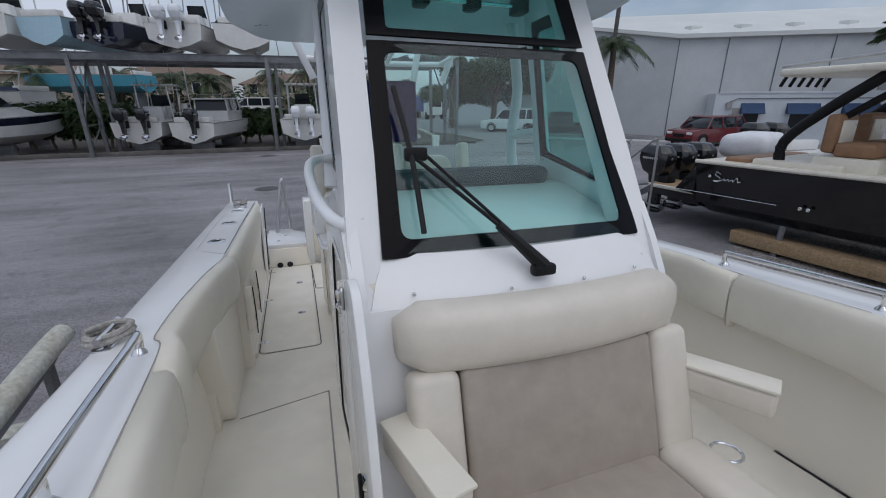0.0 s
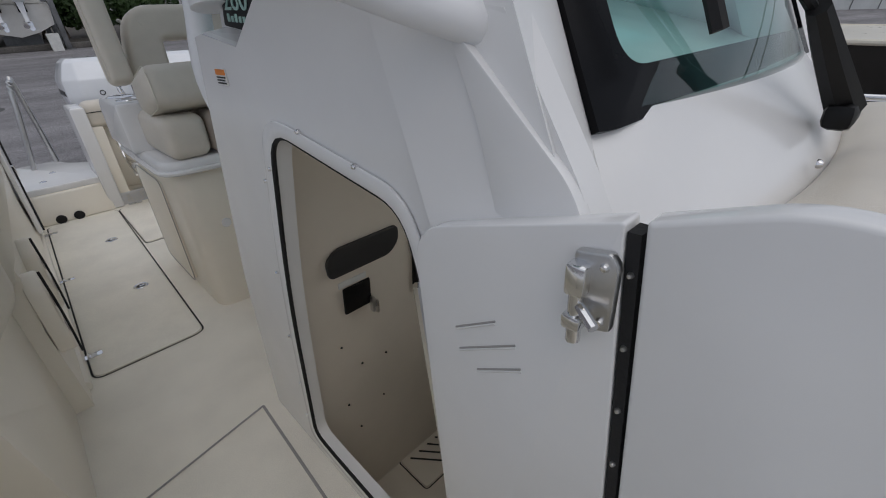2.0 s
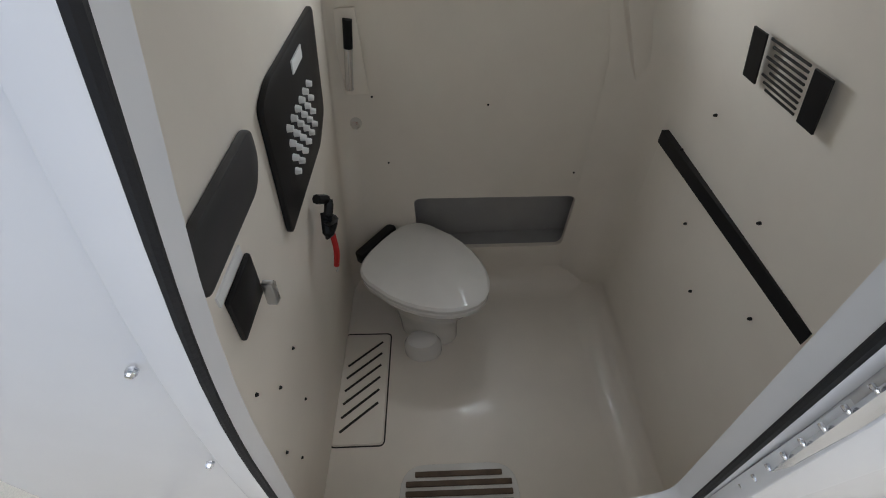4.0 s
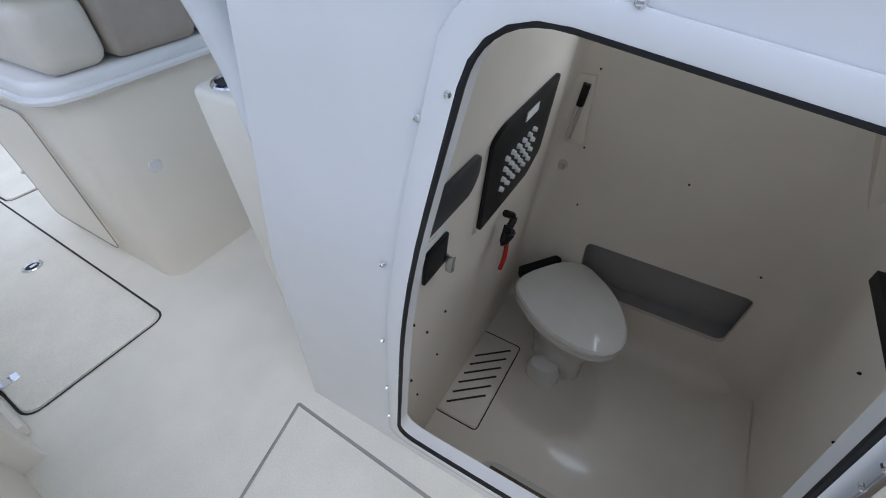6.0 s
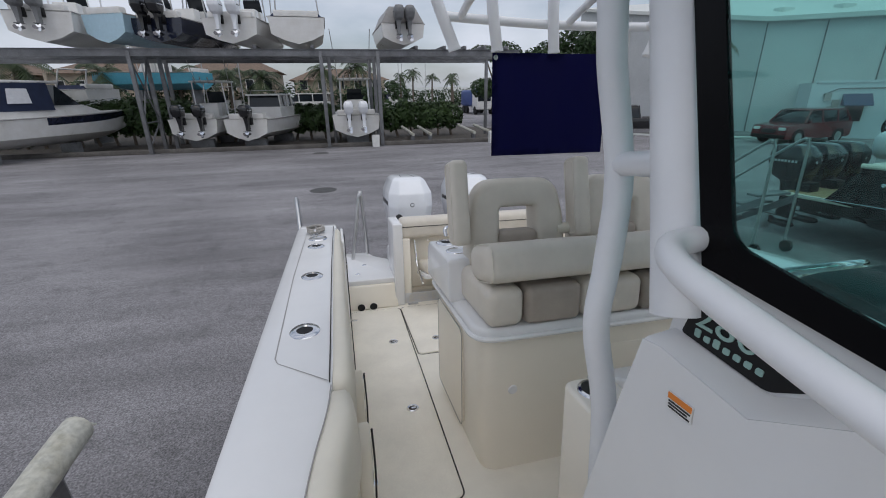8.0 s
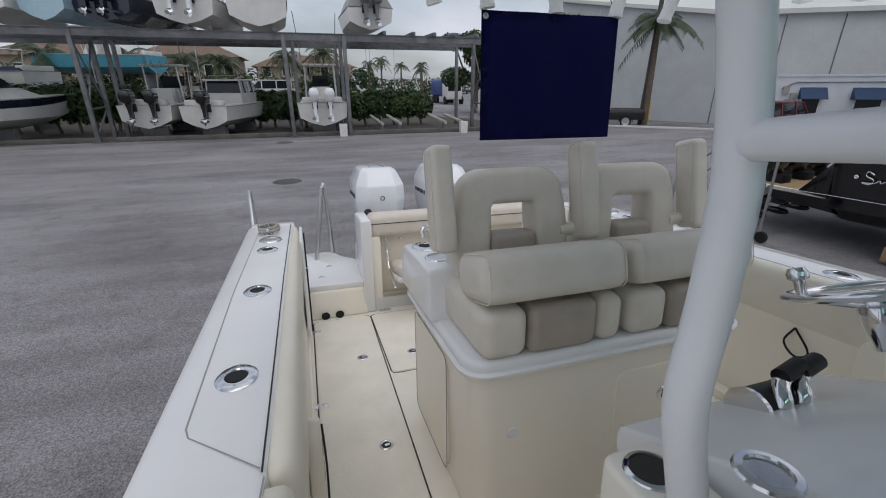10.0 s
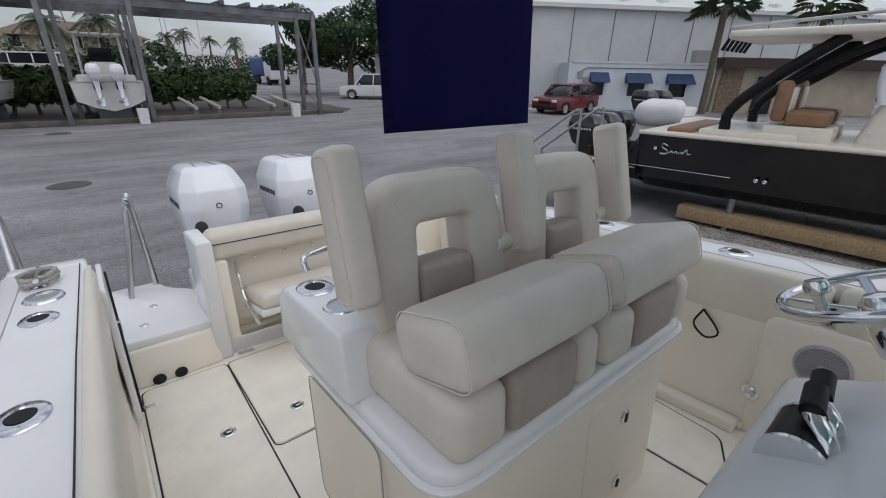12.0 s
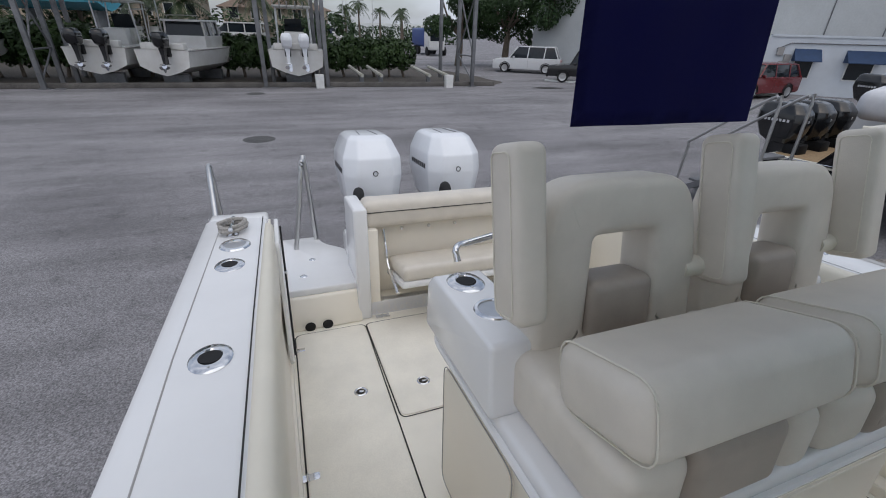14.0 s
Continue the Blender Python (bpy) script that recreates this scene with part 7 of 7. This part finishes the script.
def leaf_cloud(name, blobs, count, size, material, label, rnd, parent=None, on=W, kind="stuff"):
    """Many small bent leaves scattered through the given ellipsoids (centre, radii)."""
    vs, fs = [], []
    weights = [b[1][0] * b[1][1] + b[1][1] * b[1][2] + b[1][0] * b[1][2] for b in blobs]
    for _ in range(count):
        c, r = rnd.choices(blobs, weights)[0]
        d = Vector((rnd.gauss(0, 1), rnd.gauss(0, 1), rnd.gauss(0, 1))).normalized()
        k = rnd.uniform(0.55, 1.04) ** 0.6
        p = Vector((c[0] + d.x * r[0] * k, c[1] + d.y * r[1] * k, c[2] + d.z * r[2] * k))
        n = (d + Vector((rnd.gauss(0, 0.5), rnd.gauss(0, 0.5), rnd.gauss(0, 0.5) + 0.3))).normalized()
        t = n.cross(Vector((rnd.gauss(0, 1), rnd.gauss(0, 1), rnd.gauss(0, 1)))).normalized()
        b = n.cross(t)
        s = size * rnd.uniform(0.6, 1.3)
        i = len(vs)
        vs += [p - t * s, p + b * s * 0.45 + n * s * 0.1, p + t * s, p - b * s * 0.45 + n * s * 0.1]
        fs += [(i, i + 1, i + 2), (i, i + 2, i + 3)]
    me = bpy.data.meshes.new(name)
    me.from_pydata([tuple(v) for v in vs], [], fs)
    me.materials.append(material)
    ob = new(name, me)
    if parent is not None:
        ob.parent = parent
        ob.matrix_parent_inverse = parent.matrix_world.inverted()
        return ob
    return tagged(ob, label, "hedge", kind=kind)


rnd = random.Random(11)
blobs, dark = [], []
for i in range(46):
    x = -30 + i * 0.82
    if 7.4 < x:
        break
    y = 31.2 - 0.03 * x + rnd.uniform(-0.25, 0.25)
    top = 2.0 + rnd.uniform(-0.15, 0.2) + (0.6 if x < -9 else 0)
    blobs.append(((x, y, GROUND + top * 0.62), (0.75, 0.7, top * 0.42)))
    if rnd.random() < 0.85:
        blobs.append(((x + rnd.uniform(-0.3, 0.3), y + 0.2, GROUND + top * 0.85), (0.55, 0.5, 0.42)))
leaf_cloud("hedge", blobs, 48000, 0.15, LEAF, "dense dark green hedge behind the boat rack", rnd)
for i in range(0, 40):
    x = -29 + i * 0.92
    if x > 7:
        break
    solo("hedge_stem", tube([(x, 31.2 - 0.03 * x, GROUND), (x + rnd.uniform(-0.15, 0.15), 31.2 - 0.03 * x, GROUND + 0.8), (x + rnd.uniform(-0.3, 0.3), 31.3 - 0.03 * x, GROUND + 1.6)], 0.06, 6, 2, radii=(0.09, 0.04)), BARK, "thin dark stem under the clipped hedge", "shrub stem", (x, 31.2, GROUND), on=W, group="hedge stems")
blobs = [((x, 47 + rnd.uniform(-1, 1), GROUND + 1.8), (2.2, 1.0, 1.5 + rnd.uniform(0, 0.8))) for x in range(-40, 6, 3)]
leaf_cloud("far_hedge", blobs, 9000, 0.22, LEAF2, "bushes in front of the villas", rnd)
blobs = [((x, 105 + rnd.uniform(-2, 2), GROUND + 1.6), (3.5, 1.5, 2.0)) for x in range(-6, 40, 4)]
leaf_cloud("marina_hedge", blobs, 5000, 0.35, LEAF2, "long clipped hedge far across the marina", rnd)


def palm(x, y, h, crown, n, fan=False, label="tall palm with a ragged crown"):
    t = thing("palm_tree", label, "palm tree", (x, y, GROUND), on=W, group="palms")
    r = random.Random(int(x * 31 + y * 7))
    lean = r.uniform(-0.04, 0.04) * h
    part("trunk", tube([(x, y, GROUND), (x + lean * 0.4, y, GROUND + h * 0.5), (x + lean, y, GROUND + h)], 0.15, 8, 4, radii=(0.20, 0.12) if not fan else (0.22, 0.19)), BARK, t)
    vs, fs = [], []
    top = Vector((x + lean, y, GROUND + h))
    for k in range(n):
        az = 2 * math.pi * k / n + r.uniform(-0.2, 0.2)
        el = r.uniform(-0.5, 1.15)
        L = crown * r.uniform(0.8, 1.1)
        d = Vector((math.cos(az) * math.cos(el), math.sin(az) * math.cos(el), math.sin(el)))
        side = Vector((-math.sin(az), math.cos(az), 0))
        pts = [top + d * L * u + Vector((0, 0, -L * 0.55 * u * u * (1.2 if not fan else 0.5))) for u in (0.05, 0.3, 0.5, 0.7, 0.85, 1.0)]
        if fan:
            c = top + d * L * 0.55
            up = d.cross(side)
            for a in range(-5, 6):
                q = d * math.cos(a * 0.24) + side * math.sin(a * 0.24)
                e = c + q * L * 0.5 + Vector((0, 0, -0.12 * L * abs(a) / 5 - 0.08 * L))
                w = q.cross(up).normalized() * 0.03 * L
                i = len(vs)
                vs += [c, c + q * L * 0.25 + w, e, c + q * L * 0.25 - w]
                fs += [(i, i + 1, i + 2), (i, i + 2, i + 3)]
            continue
        for a, b in zip(pts, pts[1:]):
            for s in (-1, 1):
                for j in range(4):
                    p = a.lerp(b, j / 4)
                    u = (p - top).length / L
                    w = side * s * L * 0.26 * (1 - 0.75 * abs(u - 0.45)) + (b - a).normalized() * L * 0.12 + Vector((0, 0, -L * 0.13))
                    i = len(vs)
                    vs += [p, p + (b - a) * 0.2, p + w]
                    fs.append((i, i + 1, i + 2))
    me = bpy.data.meshes.new("crown")
    me.from_pydata([tuple(v - Vector((x, y, GROUND))) for v in vs], [], fs)
    me.materials.append(PALMLEAF)
    ob = new("crown", me)
    ob.parent = t
    return t


for x, y, h, c in ((-1.2, 52, 5.2, 2.2), (2.2, 52, 5.6, 2.3), (-9.5, 46, 4.4, 2.6), (-13.5, 46, 4.8, 2.8), (-7.0, 46, 4.2, 2.4), (-18, 44, 4.6, 2.8), (-22, 40, 5.2, 3.0), (-27, 40, 5.5, 3.0), (11.5, 82, 5.6, 1.9), (14.2, 84, 6.4, 1.9), (18.2, 86, 5.6, 1.8), (21.5, 84, 5.2, 1.8), (23.5, 90, 5.8, 1.8)):
    palm(x, y, h, c, 22)
palm(30.5, 14.6, 6.2, 2.0, 34, True, "cabbage palm with a dense fan crown before the office")
palm(36.5, 11.0, 6.6, 2.2, 34, True, "cabbage palm with a dense fan crown before the office")
palm(20.6, 25.8, 6.0, 2.4, 26, False, "palm with hanging fronds beside the warehouse")


def tree(x, y, h, spread, count, label, seed):
    t = thing("tree", label, "tree", (x, y, GROUND), on=W)
    r = random.Random(seed)
    part("trunk", tube([(x, y, GROUND), (x + 0.1, y, GROUND + h * 0.3), (x, y + 0.1, GROUND + h * 0.55)], 0.2, 8, 3, radii=(0.32, 0.16)), BARK, t)
    bl = []
    for k in range(9):
        a = r.uniform(0, 6.28)
        q = Vector((x + math.cos(a) * spread * r.uniform(0.2, 0.75), y + math.sin(a) * spread * r.uniform(0.2, 0.75), GROUND + h * r.uniform(0.32, 0.9)))
        part("limb", tube([(x, y, GROUND + h * 0.35), (x + (q.x - x) * 0.5, y + (q.y - y) * 0.5, GROUND + h * 0.5), q], 0.08, 6, 2, radii=(0.14, 0.04)), BARK, t)
        bl.append((tuple(q), (spread * r.uniform(0.28, 0.5), spread * r.uniform(0.28, 0.5), h * r.uniform(0.10, 0.19))))
    leaf_cloud("crown", bl, count, 0.17, LEAF2, "", r, parent=t)


tree(14.5, 40.5, 6.8, 3.2, 7000, "broad dark green tree beside the yard lane", 1)
tree(18.2, 39.0, 7.8, 3.8, 9000, "large dense dark green tree beside the lane", 2)
tree(20.3, 36.5, 7.5, 3.4, 8000, "large dense dark green tree beside the warehouse", 3)
tree(12.0, 88, 5.0, 3.5, 3000, "distant dark green tree by the lane", 4)
tree(4.5, 57, 3.6, 2.2, 3000, "rounded green tree before the villas", 5)

# ---- buildings ----
STUCCO = mat("cream_stucco", (0.42, 0.36, 0.28), 0.9, vary=0.1, scale=1, bump=0.3, bump_scale=20)
TILE = mat("brown_roof", (0.20, 0.14, 0.10), 0.85, vary=0.2, scale=3, fine=0.15, fine_scale=8)
METALWALL = mat("pale_metal_wall", (0.56, 0.585, 0.595), 0.6, vary=0.06, scale=0.5, fine=0.03, fine_scale=10)
METALROOF = mat("white_metal_roof", (0.66, 0.68, 0.66), 0.5, vary=0.05, scale=0.4)
BLOCKWALL = mat("white_painted_block", (0.62, 0.66, 0.70), 0.8, vary=0.06, scale=1.0, bump=0.2, bump_scale=12)
STONE = mat("brown_stone_cladding", (0.25, 0.19, 0.13), 0.85, vary=0.3, scale=8, fine=0.3, fine_scale=12, bump=0.6, bump_scale=14)


def villa(x0, x1, y, h, seed):
    t = thing("villa", "two-storey cream villa with a brown hipped roof", "house", ((x0 + x1) / 2, y, GROUND), on=W, group="villas")
    part("wall", box(x0, x1, y, y + 9, GROUND, GROUND + h), STUCCO, t)
    part("roof", loft([[(x0 - 0.6, y - 0.7, GROUND + h), (x1 + 0.6, y - 0.7, GROUND + h), (x1 + 0.6, y + 9.7, GROUND + h), (x0 - 0.6, y + 9.7, GROUND + h)], [(x0 + 2.5, y + 3.8, GROUND + h + 1.5), (x1 - 2.5, y + 3.8, GROUND + h + 1.5), (x1 - 2.5, y + 5.2, GROUND + h + 1.5), (x0 + 2.5, y + 5.2, GROUND + h + 1.5)]]), TILE, t)
    n = int((x1 - x0) / 1.9)
    for fl in (0.8, 3.3):
        for i in range(n):
            x = x0 + (i + 0.5) * (x1 - x0) / n
            w = part("window", box(x - 0.5, x + 0.5, y - 0.04, y + 0.02, GROUND + fl, GROUND + fl + 1.3), PAPER, t)
            part("pane", box(x - 0.42, x + 0.42, y - 0.06, y - 0.03, GROUND + fl + 0.08, GROUND + fl + 1.22), TINWIN, w)
    for x in (x0 + 0.4, (x0 + x1) / 2, x1 - 0.4):
        part("balcony_post", box(x - 0.12, x + 0.12, y - 1.3, y - 1.06, GROUND, GROUND + h), STUCCO, t)
    part("balcony", box(x0 + 0.2, x1 - 0.2, y - 1.4, y, GROUND + 2.65, GROUND + 2.85), STUCCO, t)


for x0, x1, y, h in ((-46, -33, 62, 5.2), (-31, -19, 62, 5.3), (-17.5, -7, 62, 5.4), (-5, 6.3, 62, 4.4)):
    villa(x0, x1, y, h, 1)
solo("far_building", box(24, 48, 150, 160, GROUND, GROUND + 4.5, 0.05), METALROOF, "low pale building far across the marina", "building", (36, 150, GROUND), on=W)

# warehouse: corner towards the yard, gable to the left, long wall to the right
wA, wL, wR = Vector((25.6, 25.4)), Vector((19.6, 37.0)), Vector((62, 2.0))
whs = thing("warehouse", "large pale metal warehouse with panel joints and a white roof", "warehouse", (25.6, 25.4, GROUND), on=W)


def wall_bm(a, b, z0, z1, t=0.15, z1b=None):
    d = (b - a).normalized()
    n = Vector((-d.y, d.x)) * t
    z1b = z1 if z1b is None else z1b
    return loft([[(a.x, a.y, z0), (a.x, a.y, z1), (a.x + n.x, a.y + n.y, z1), (a.x + n.x, a.y + n.y, z0)], [(b.x, b.y, z0), (b.x, b.y, z1b), (b.x + n.x, b.y + n.y, z1b), (b.x + n.x, b.y + n.y, z0)]])


EAVE = 5.25
part("wall_long", wall_bm(wA, wR, GROUND, EAVE), METALWALL, whs)
part("wall_gable", wall_bm(wA, wL, GROUND, EAVE, -0.15, EAVE + 2.2), METALWALL, whs)
off2 = (wR - wA)
part("roof", loft([[(wA.x - 0.3, wA.y - 0.3, EAVE - 0.05), (wL.x - 0.3, wL.y, EAVE + 2.2), (wL.x - 0.3, wL.y, EAVE + 2.4), (wA.x - 0.3, wA.y - 0.3, EAVE + 0.22)], [(wR.x, wR.y - 0.3, EAVE - 0.05), (wL.x + off2.x, wL.y + off2.y, EAVE + 2.2), (wL.x + off2.x, wL.y + off2.y, EAVE + 2.4), (wR.x, wR.y - 0.3, EAVE + 0.22)]]), METALROOF, whs)
for i in range(14):
    p = wA.lerp(wR, i / 14)
    d = (wR - wA).normalized()
    part("panel_joint", tube([(p.x - d.y * -0.02, p.y - 0.03, GROUND), (p.x, p.y - 0.03, EAVE - 0.1)], 0.035, 6, 0), GALV, whs)
    if i:
        q = p + (wL - wA) * 0.18
        part("roof_vent", box(q.x - 0.5, q.x + 0.5, q.y - 0.3, q.y + 0.3, EAVE + 0.45, EAVE + 0.85, 0.03), METALROOF, whs)
for i in (1, 2):
    p = wA.lerp(wL, i / 3)
    part("panel_joint", tube([(p.x - 0.05, p.y - 0.03, GROUND), (p.x - 0.05, p.y - 0.03, EAVE + 0.6 * i)], 0.03, 6, 0), METALROOF, whs)

oA, oD = Vector((25.5, 21.3)), Vector((0.73, -0.683)).normalized()
of = thing("office_building", "low white block office with blue window awnings", "building", (25.5, 21.3, GROUND), on=W)
OTOP = 1.62


def along(s, out=0.0):
    n = Vector((-0.683, -0.73))
    return oA + oD * s + n * out


part("wall", wall_bm(oA, along(9.2), GROUND, OTOP, 0.3), BLOCKWALL, of)
part("wall_end", wall_bm(oA, oA + Vector((0.683, 0.73)) * 5, GROUND, OTOP, 0.3), BLOCKWALL, of)
part("parapet", wall_bm(along(-0.1, 0.06), along(9.25, 0.06), OTOP, OTOP + 0.12, 0.42), BLOCKWALL, of)
part("conduit", tube([(*along(0.3, 0.06), 1.0), (*along(0.9, 0.06), 1.32), (*along(9, 0.06), 1.35)], 0.03, 6, 0), GALV, of)


def office_window(s, w):
    z0, z1 = GROUND + 0.85, GROUND + 1.9
    fr = part("window", wall_bm(along(s - w, 0.03), along(s + w, 0.03), z0, z1, 0.05), PAPER, of)
    part("pane", wall_bm(along(s - w * 0.9, 0.05), along(s + w * 0.9, 0.05), z0 + 0.06, z1 - 0.06, 0.03), TINWIN, fr)
    a, b, c, d = along(s - w * 1.35, 0.03), along(s + w * 1.35, 0.03), along(s - w * 1.35, 0.75), along(s + w * 1.35, 0.75)
    aw = part("awning", loft([[(*a, z1 + 0.45), (*c, z1 - 0.12), (*c, z1 - 0.16), (*a, z1 - 0.16)], [(*b, z1 + 0.45), (*d, z1 - 0.12), (*d, z1 - 0.16), (*b, z1 - 0.16)]]), AWNING, of, "blue cloth window awning")


for s, w in ((1.75, 0.45), (4.3, 0.6), (7.0, 0.62)):
    office_window(s, w)
for s, z in ((0.35, 0.9), (0.75, 0.55), (0.55, 0.2)):
    part("meter_box", wall_bm(along(s, 0.14), along(s + 0.3, 0.14), z - 0.2, z + 0.2, 0.13), GREYPLASTIC, of)
an = thing("office_annexe", "brown stone annexe with a dark overhanging roof", "building", (33, 14, GROUND), on=W)
part("wall", wall_bm(along(9.4, 0.1), along(20), GROUND, 1.5, 0.4), STUCCO, an)
part("stone_panel", wall_bm(along(9.6, 0.2), along(11.0, 0.2), GROUND, 1.4, 0.08), STONE, an)
part("entrance_door", wall_bm(along(12.0, 0.2), along(13.2, 0.2), GROUND, 1.0, 0.08), TINWIN, an)
part("roof", wall_bm(along(9.2, 0.9), along(20.5, 0.9), 1.5, 2.1, 1.6), mat("dark_brown_fascia", (0.06, 0.045, 0.035), 0.8, vary=0.2), an)
part("cooling_unit", wall_bm(along(8.0, -0.4), along(9.0, -0.4), OTOP + 0.12, OTOP + 0.9, 0.8), GREYPLASTIC, an)

solo("utility_pole", tube([(20.6, 26.2, GROUND), (20.75, 26.2, 4.0), (20.9, 26.2, 9.0)], 0.14, 8, 0), mat("pole_timber", (0.12, 0.11, 0.10), 0.9, vary=0.2), "dark timber utility pole beside the warehouse", "utility pole", (20.6, 26.2, GROUND), on=W)
solo("yellow_bollard", tube([(22.3, 27.4, GROUND), (22.3, 27.4, GROUND + 1.3)], 0.1, 10, 0), mat("yellow_paint", (0.65, 0.45, 0.03), 0.6, vary=0.1), "yellow steel bollard by the warehouse wall", "bollard", (22.3, 27.4, GROUND), on=W)
solo("kerb_strip", box(15.5, 28, -0.12, 0.12, GROUND, GROUND + 0.12, 0.02), METALROOF, "pale concrete kerb before the office lawn", "kerb", (20, 0, GROUND), on=pose(4.0, 38.5, 0, 0, 0, -43), kind="structure")


# ---- vehicles ----
def car(m, L, wd, h, paint, kind, label):
    t = thing("parked_car", label, "car", (0, 0, 0), on=m)
    w = wd / 2
    if kind == "suv":
        side = [(0.0, 0.32), (0.02, 0.75), (0.12, 0.92), (L * 0.24, 1.02), (L * 0.30, 1.04), (L, 1.06), (L, 0.35), (L * 0.94, 0.28), (0.1, 0.26)]
        glassp = [(L * 0.25, 1.03), (L * 0.38, h - 0.06), (L * 0.90, h - 0.05), (L * 0.975, 1.06)]
    else:
        side = [(0.0, 0.40), (0.02, 0.9), (L * 0.26, 1.05), (L, 1.05), (L, 0.45), (0.1, 0.35)]
        glassp = [(L * 0.26, 1.04), (L * 0.34, h - 0.06), (L * 0.56, h - 0.05), (L * 0.60, 1.05)]
    part("body", prism(rounded(side, 0.10, 4), "x", -w, w, 0.07, 3), paint, t)
    def taper(bm, k=0.80):
        for v in bm.verts:
            f = (v.co.z - 1.03) / (h - 1.03)
            v.co.x *= 1 - (1 - k) * max(0, f)
        return bm
    part("glasshouse", taper(prism(glassp, "x", -w * 0.965, w * 0.965, 0.03)), TINWIN, t)
    part("roof", taper(prism([(glassp[1][0] - 0.04, h - 0.07), (glassp[1][0] + 0.1, h), (glassp[2][0] - 0.1, h), (glassp[2][0] + 0.05, h - 0.06)], "x", -w * 0.985, w * 0.985, 0.025)), paint, t)
    for s in (-1, 1):
        for u in ((0.25, 0.36), (0.52, 0.53), (0.76, 0.77), (0.97, 0.90)) if kind == "suv" else ((0.26, 0.33), (0.6, 0.57)):
            part("pillar", tube([(s * w * 0.975, L * u[0], 1.03), (s * w * 0.79, L * u[1], h - 0.05)], 0.04, 6, 0), paint, t)
        for y in (L * 0.19, L * 0.80):
            wl_ = part("wheel", tube([(s * (w - 0.2), y, 0.34), (s * (w + 0.015), y, 0.34)], 0.34, 20, 0), RUBBER, t)
            part("rim", lathe([(0, 0.02), (0.08, 0.015), (0.2, 0.0), (0.23, 0.015), (0.23, -0.03)], (s * (w + 0.016), y, 0.34), 16, Matrix.Rotation(radians(90 * s), 4, "Y")), BRUSHED, wl_)
            part("wheel_arch", tube([(s * (w + 0.004), y + 0.40 * math.cos(a), 0.34 + 0.40 * math.sin(a)) for a in (math.pi * k / 8 for k in range(9))], 0.03, 6, 0), BLACK, t)
        part("headlight", box(s * w * 0.72 - 0.17, s * w * 0.72 + 0.17, -0.015, 0.16, 0.70, 0.84, 0.03), PAPER, t)
        part("tail_light", box(s * w * 0.88 - 0.1, s * w * 0.88 + 0.1, L - 0.1, L + 0.012, 0.78, 1.0, 0.02), RED, t)
        part("mirror", box(s * (w + 0.02) - 0.07, s * (w + 0.02) + 0.07, L * 0.30, L * 0.33, 1.02, 1.16, 0.03), paint, t)
        part("door_line", tube([(s * (w + 0.002), L * 0.53, 0.35), (s * (w + 0.002), L * 0.53, 1.02)], 0.006, 5, 0), SEAM, t)
    part("grille", box(-w * 0.4, w * 0.4, -0.012, 0.05, 0.55, 0.75, 0.02), BLACK, t)
    part("bumper", box(-w * 0.95, w * 0.95, -0.02, 0.1, 0.30, 0.48, 0.03), BLACK, t)
    if kind == "pickup":
        part("bed_void", box(-w * 0.85, w * 0.85, L * 0.62, L * 0.97, 1.0, 1.06), SEAM, t)


MAROON = mat("dark_red_paint", (0.13, 0.008, 0.012), 0.25, vary=0.05, coat=0.6)
CARWHITE = mat("white_car_paint", (0.68, 0.69, 0.70), 0.25, vary=0.03, coat=0.5)
CARBLACK = mat("black_car_paint", (0.012, 0.012, 0.014), 0.2, vary=0.05, coat=0.5)
car(pose(20.6, 19.6, GROUND, 0, 0, -88), 4.5, 1.84, 1.68, MAROON, "suv", "dark red crossover car parked before the office")
car(pose(15.6, 35.6, GROUND, 0, 0, -128), 5.0, 1.95, 1.85, CARWHITE, "suv", "large white SUV parked beside the warehouse")
car(pose(15.8, 28.4, GROUND, 0, 0, -128), 5.2, 1.95, 1.8, CARBLACK, "pickup", "black pickup truck parked beside the warehouse")
tk = thing("blue_truck", "blue tanker truck parked in the lane", "truck", (15.0, 48, GROUND), on=pose(3.4, 10, 0))
BLUEPAINT = mat("blue_truck_paint", (0.02, 0.06, 0.25), 0.4, vary=0.1)
part("cab", box(13.7, 15.7, 46.0, 48.0, GROUND + 0.6, GROUND + 2.7, 0.15, 3), PAPER, tk)
part("tank", box(13.8, 16.2, 48.1, 53.5, GROUND + 0.9, GROUND + 3.0, 0.3, 4), BLUEPAINT, tk)
part("screen", box(13.85, 15.55, 45.97, 46.02, GROUND + 1.6, GROUND + 2.4, 0.03), TINWIN, tk)
for y in (46.8, 50.5, 51.8):
    for x in (13.8, 15.9):
        part("wheel", tube([(x - 0.15, y, GROUND + 0.5), (x + 0.15, y, GROUND + 0.5)], 0.5, 16, 0), RUBBER, tk)

# covered tender and neighbouring white boat beyond the dark boat
stored_boat(spot(12.6, 9.0, GROUND + 0.3, 172), 9.0, 2.6, 1.0, WHITEHULL, "plain", (-0.3, 0.4), BLACKCOWL, "white boat with dark motors beyond the dark boat", prop=0.3)
solo("wrapped_motor_cover", turned(box(-0.9, 0.9, -0.5, 0.5, 0, 0.55, 0.2, 4), Matrix.Translation((10.2, 7.9, 0.05)) @ Matrix.Rotation(radians(20), 4, "Z")), COVER, "bulging white cloth cover on the neighbouring boat", "cover", (10.2, 7.9, 0.05), on=W)
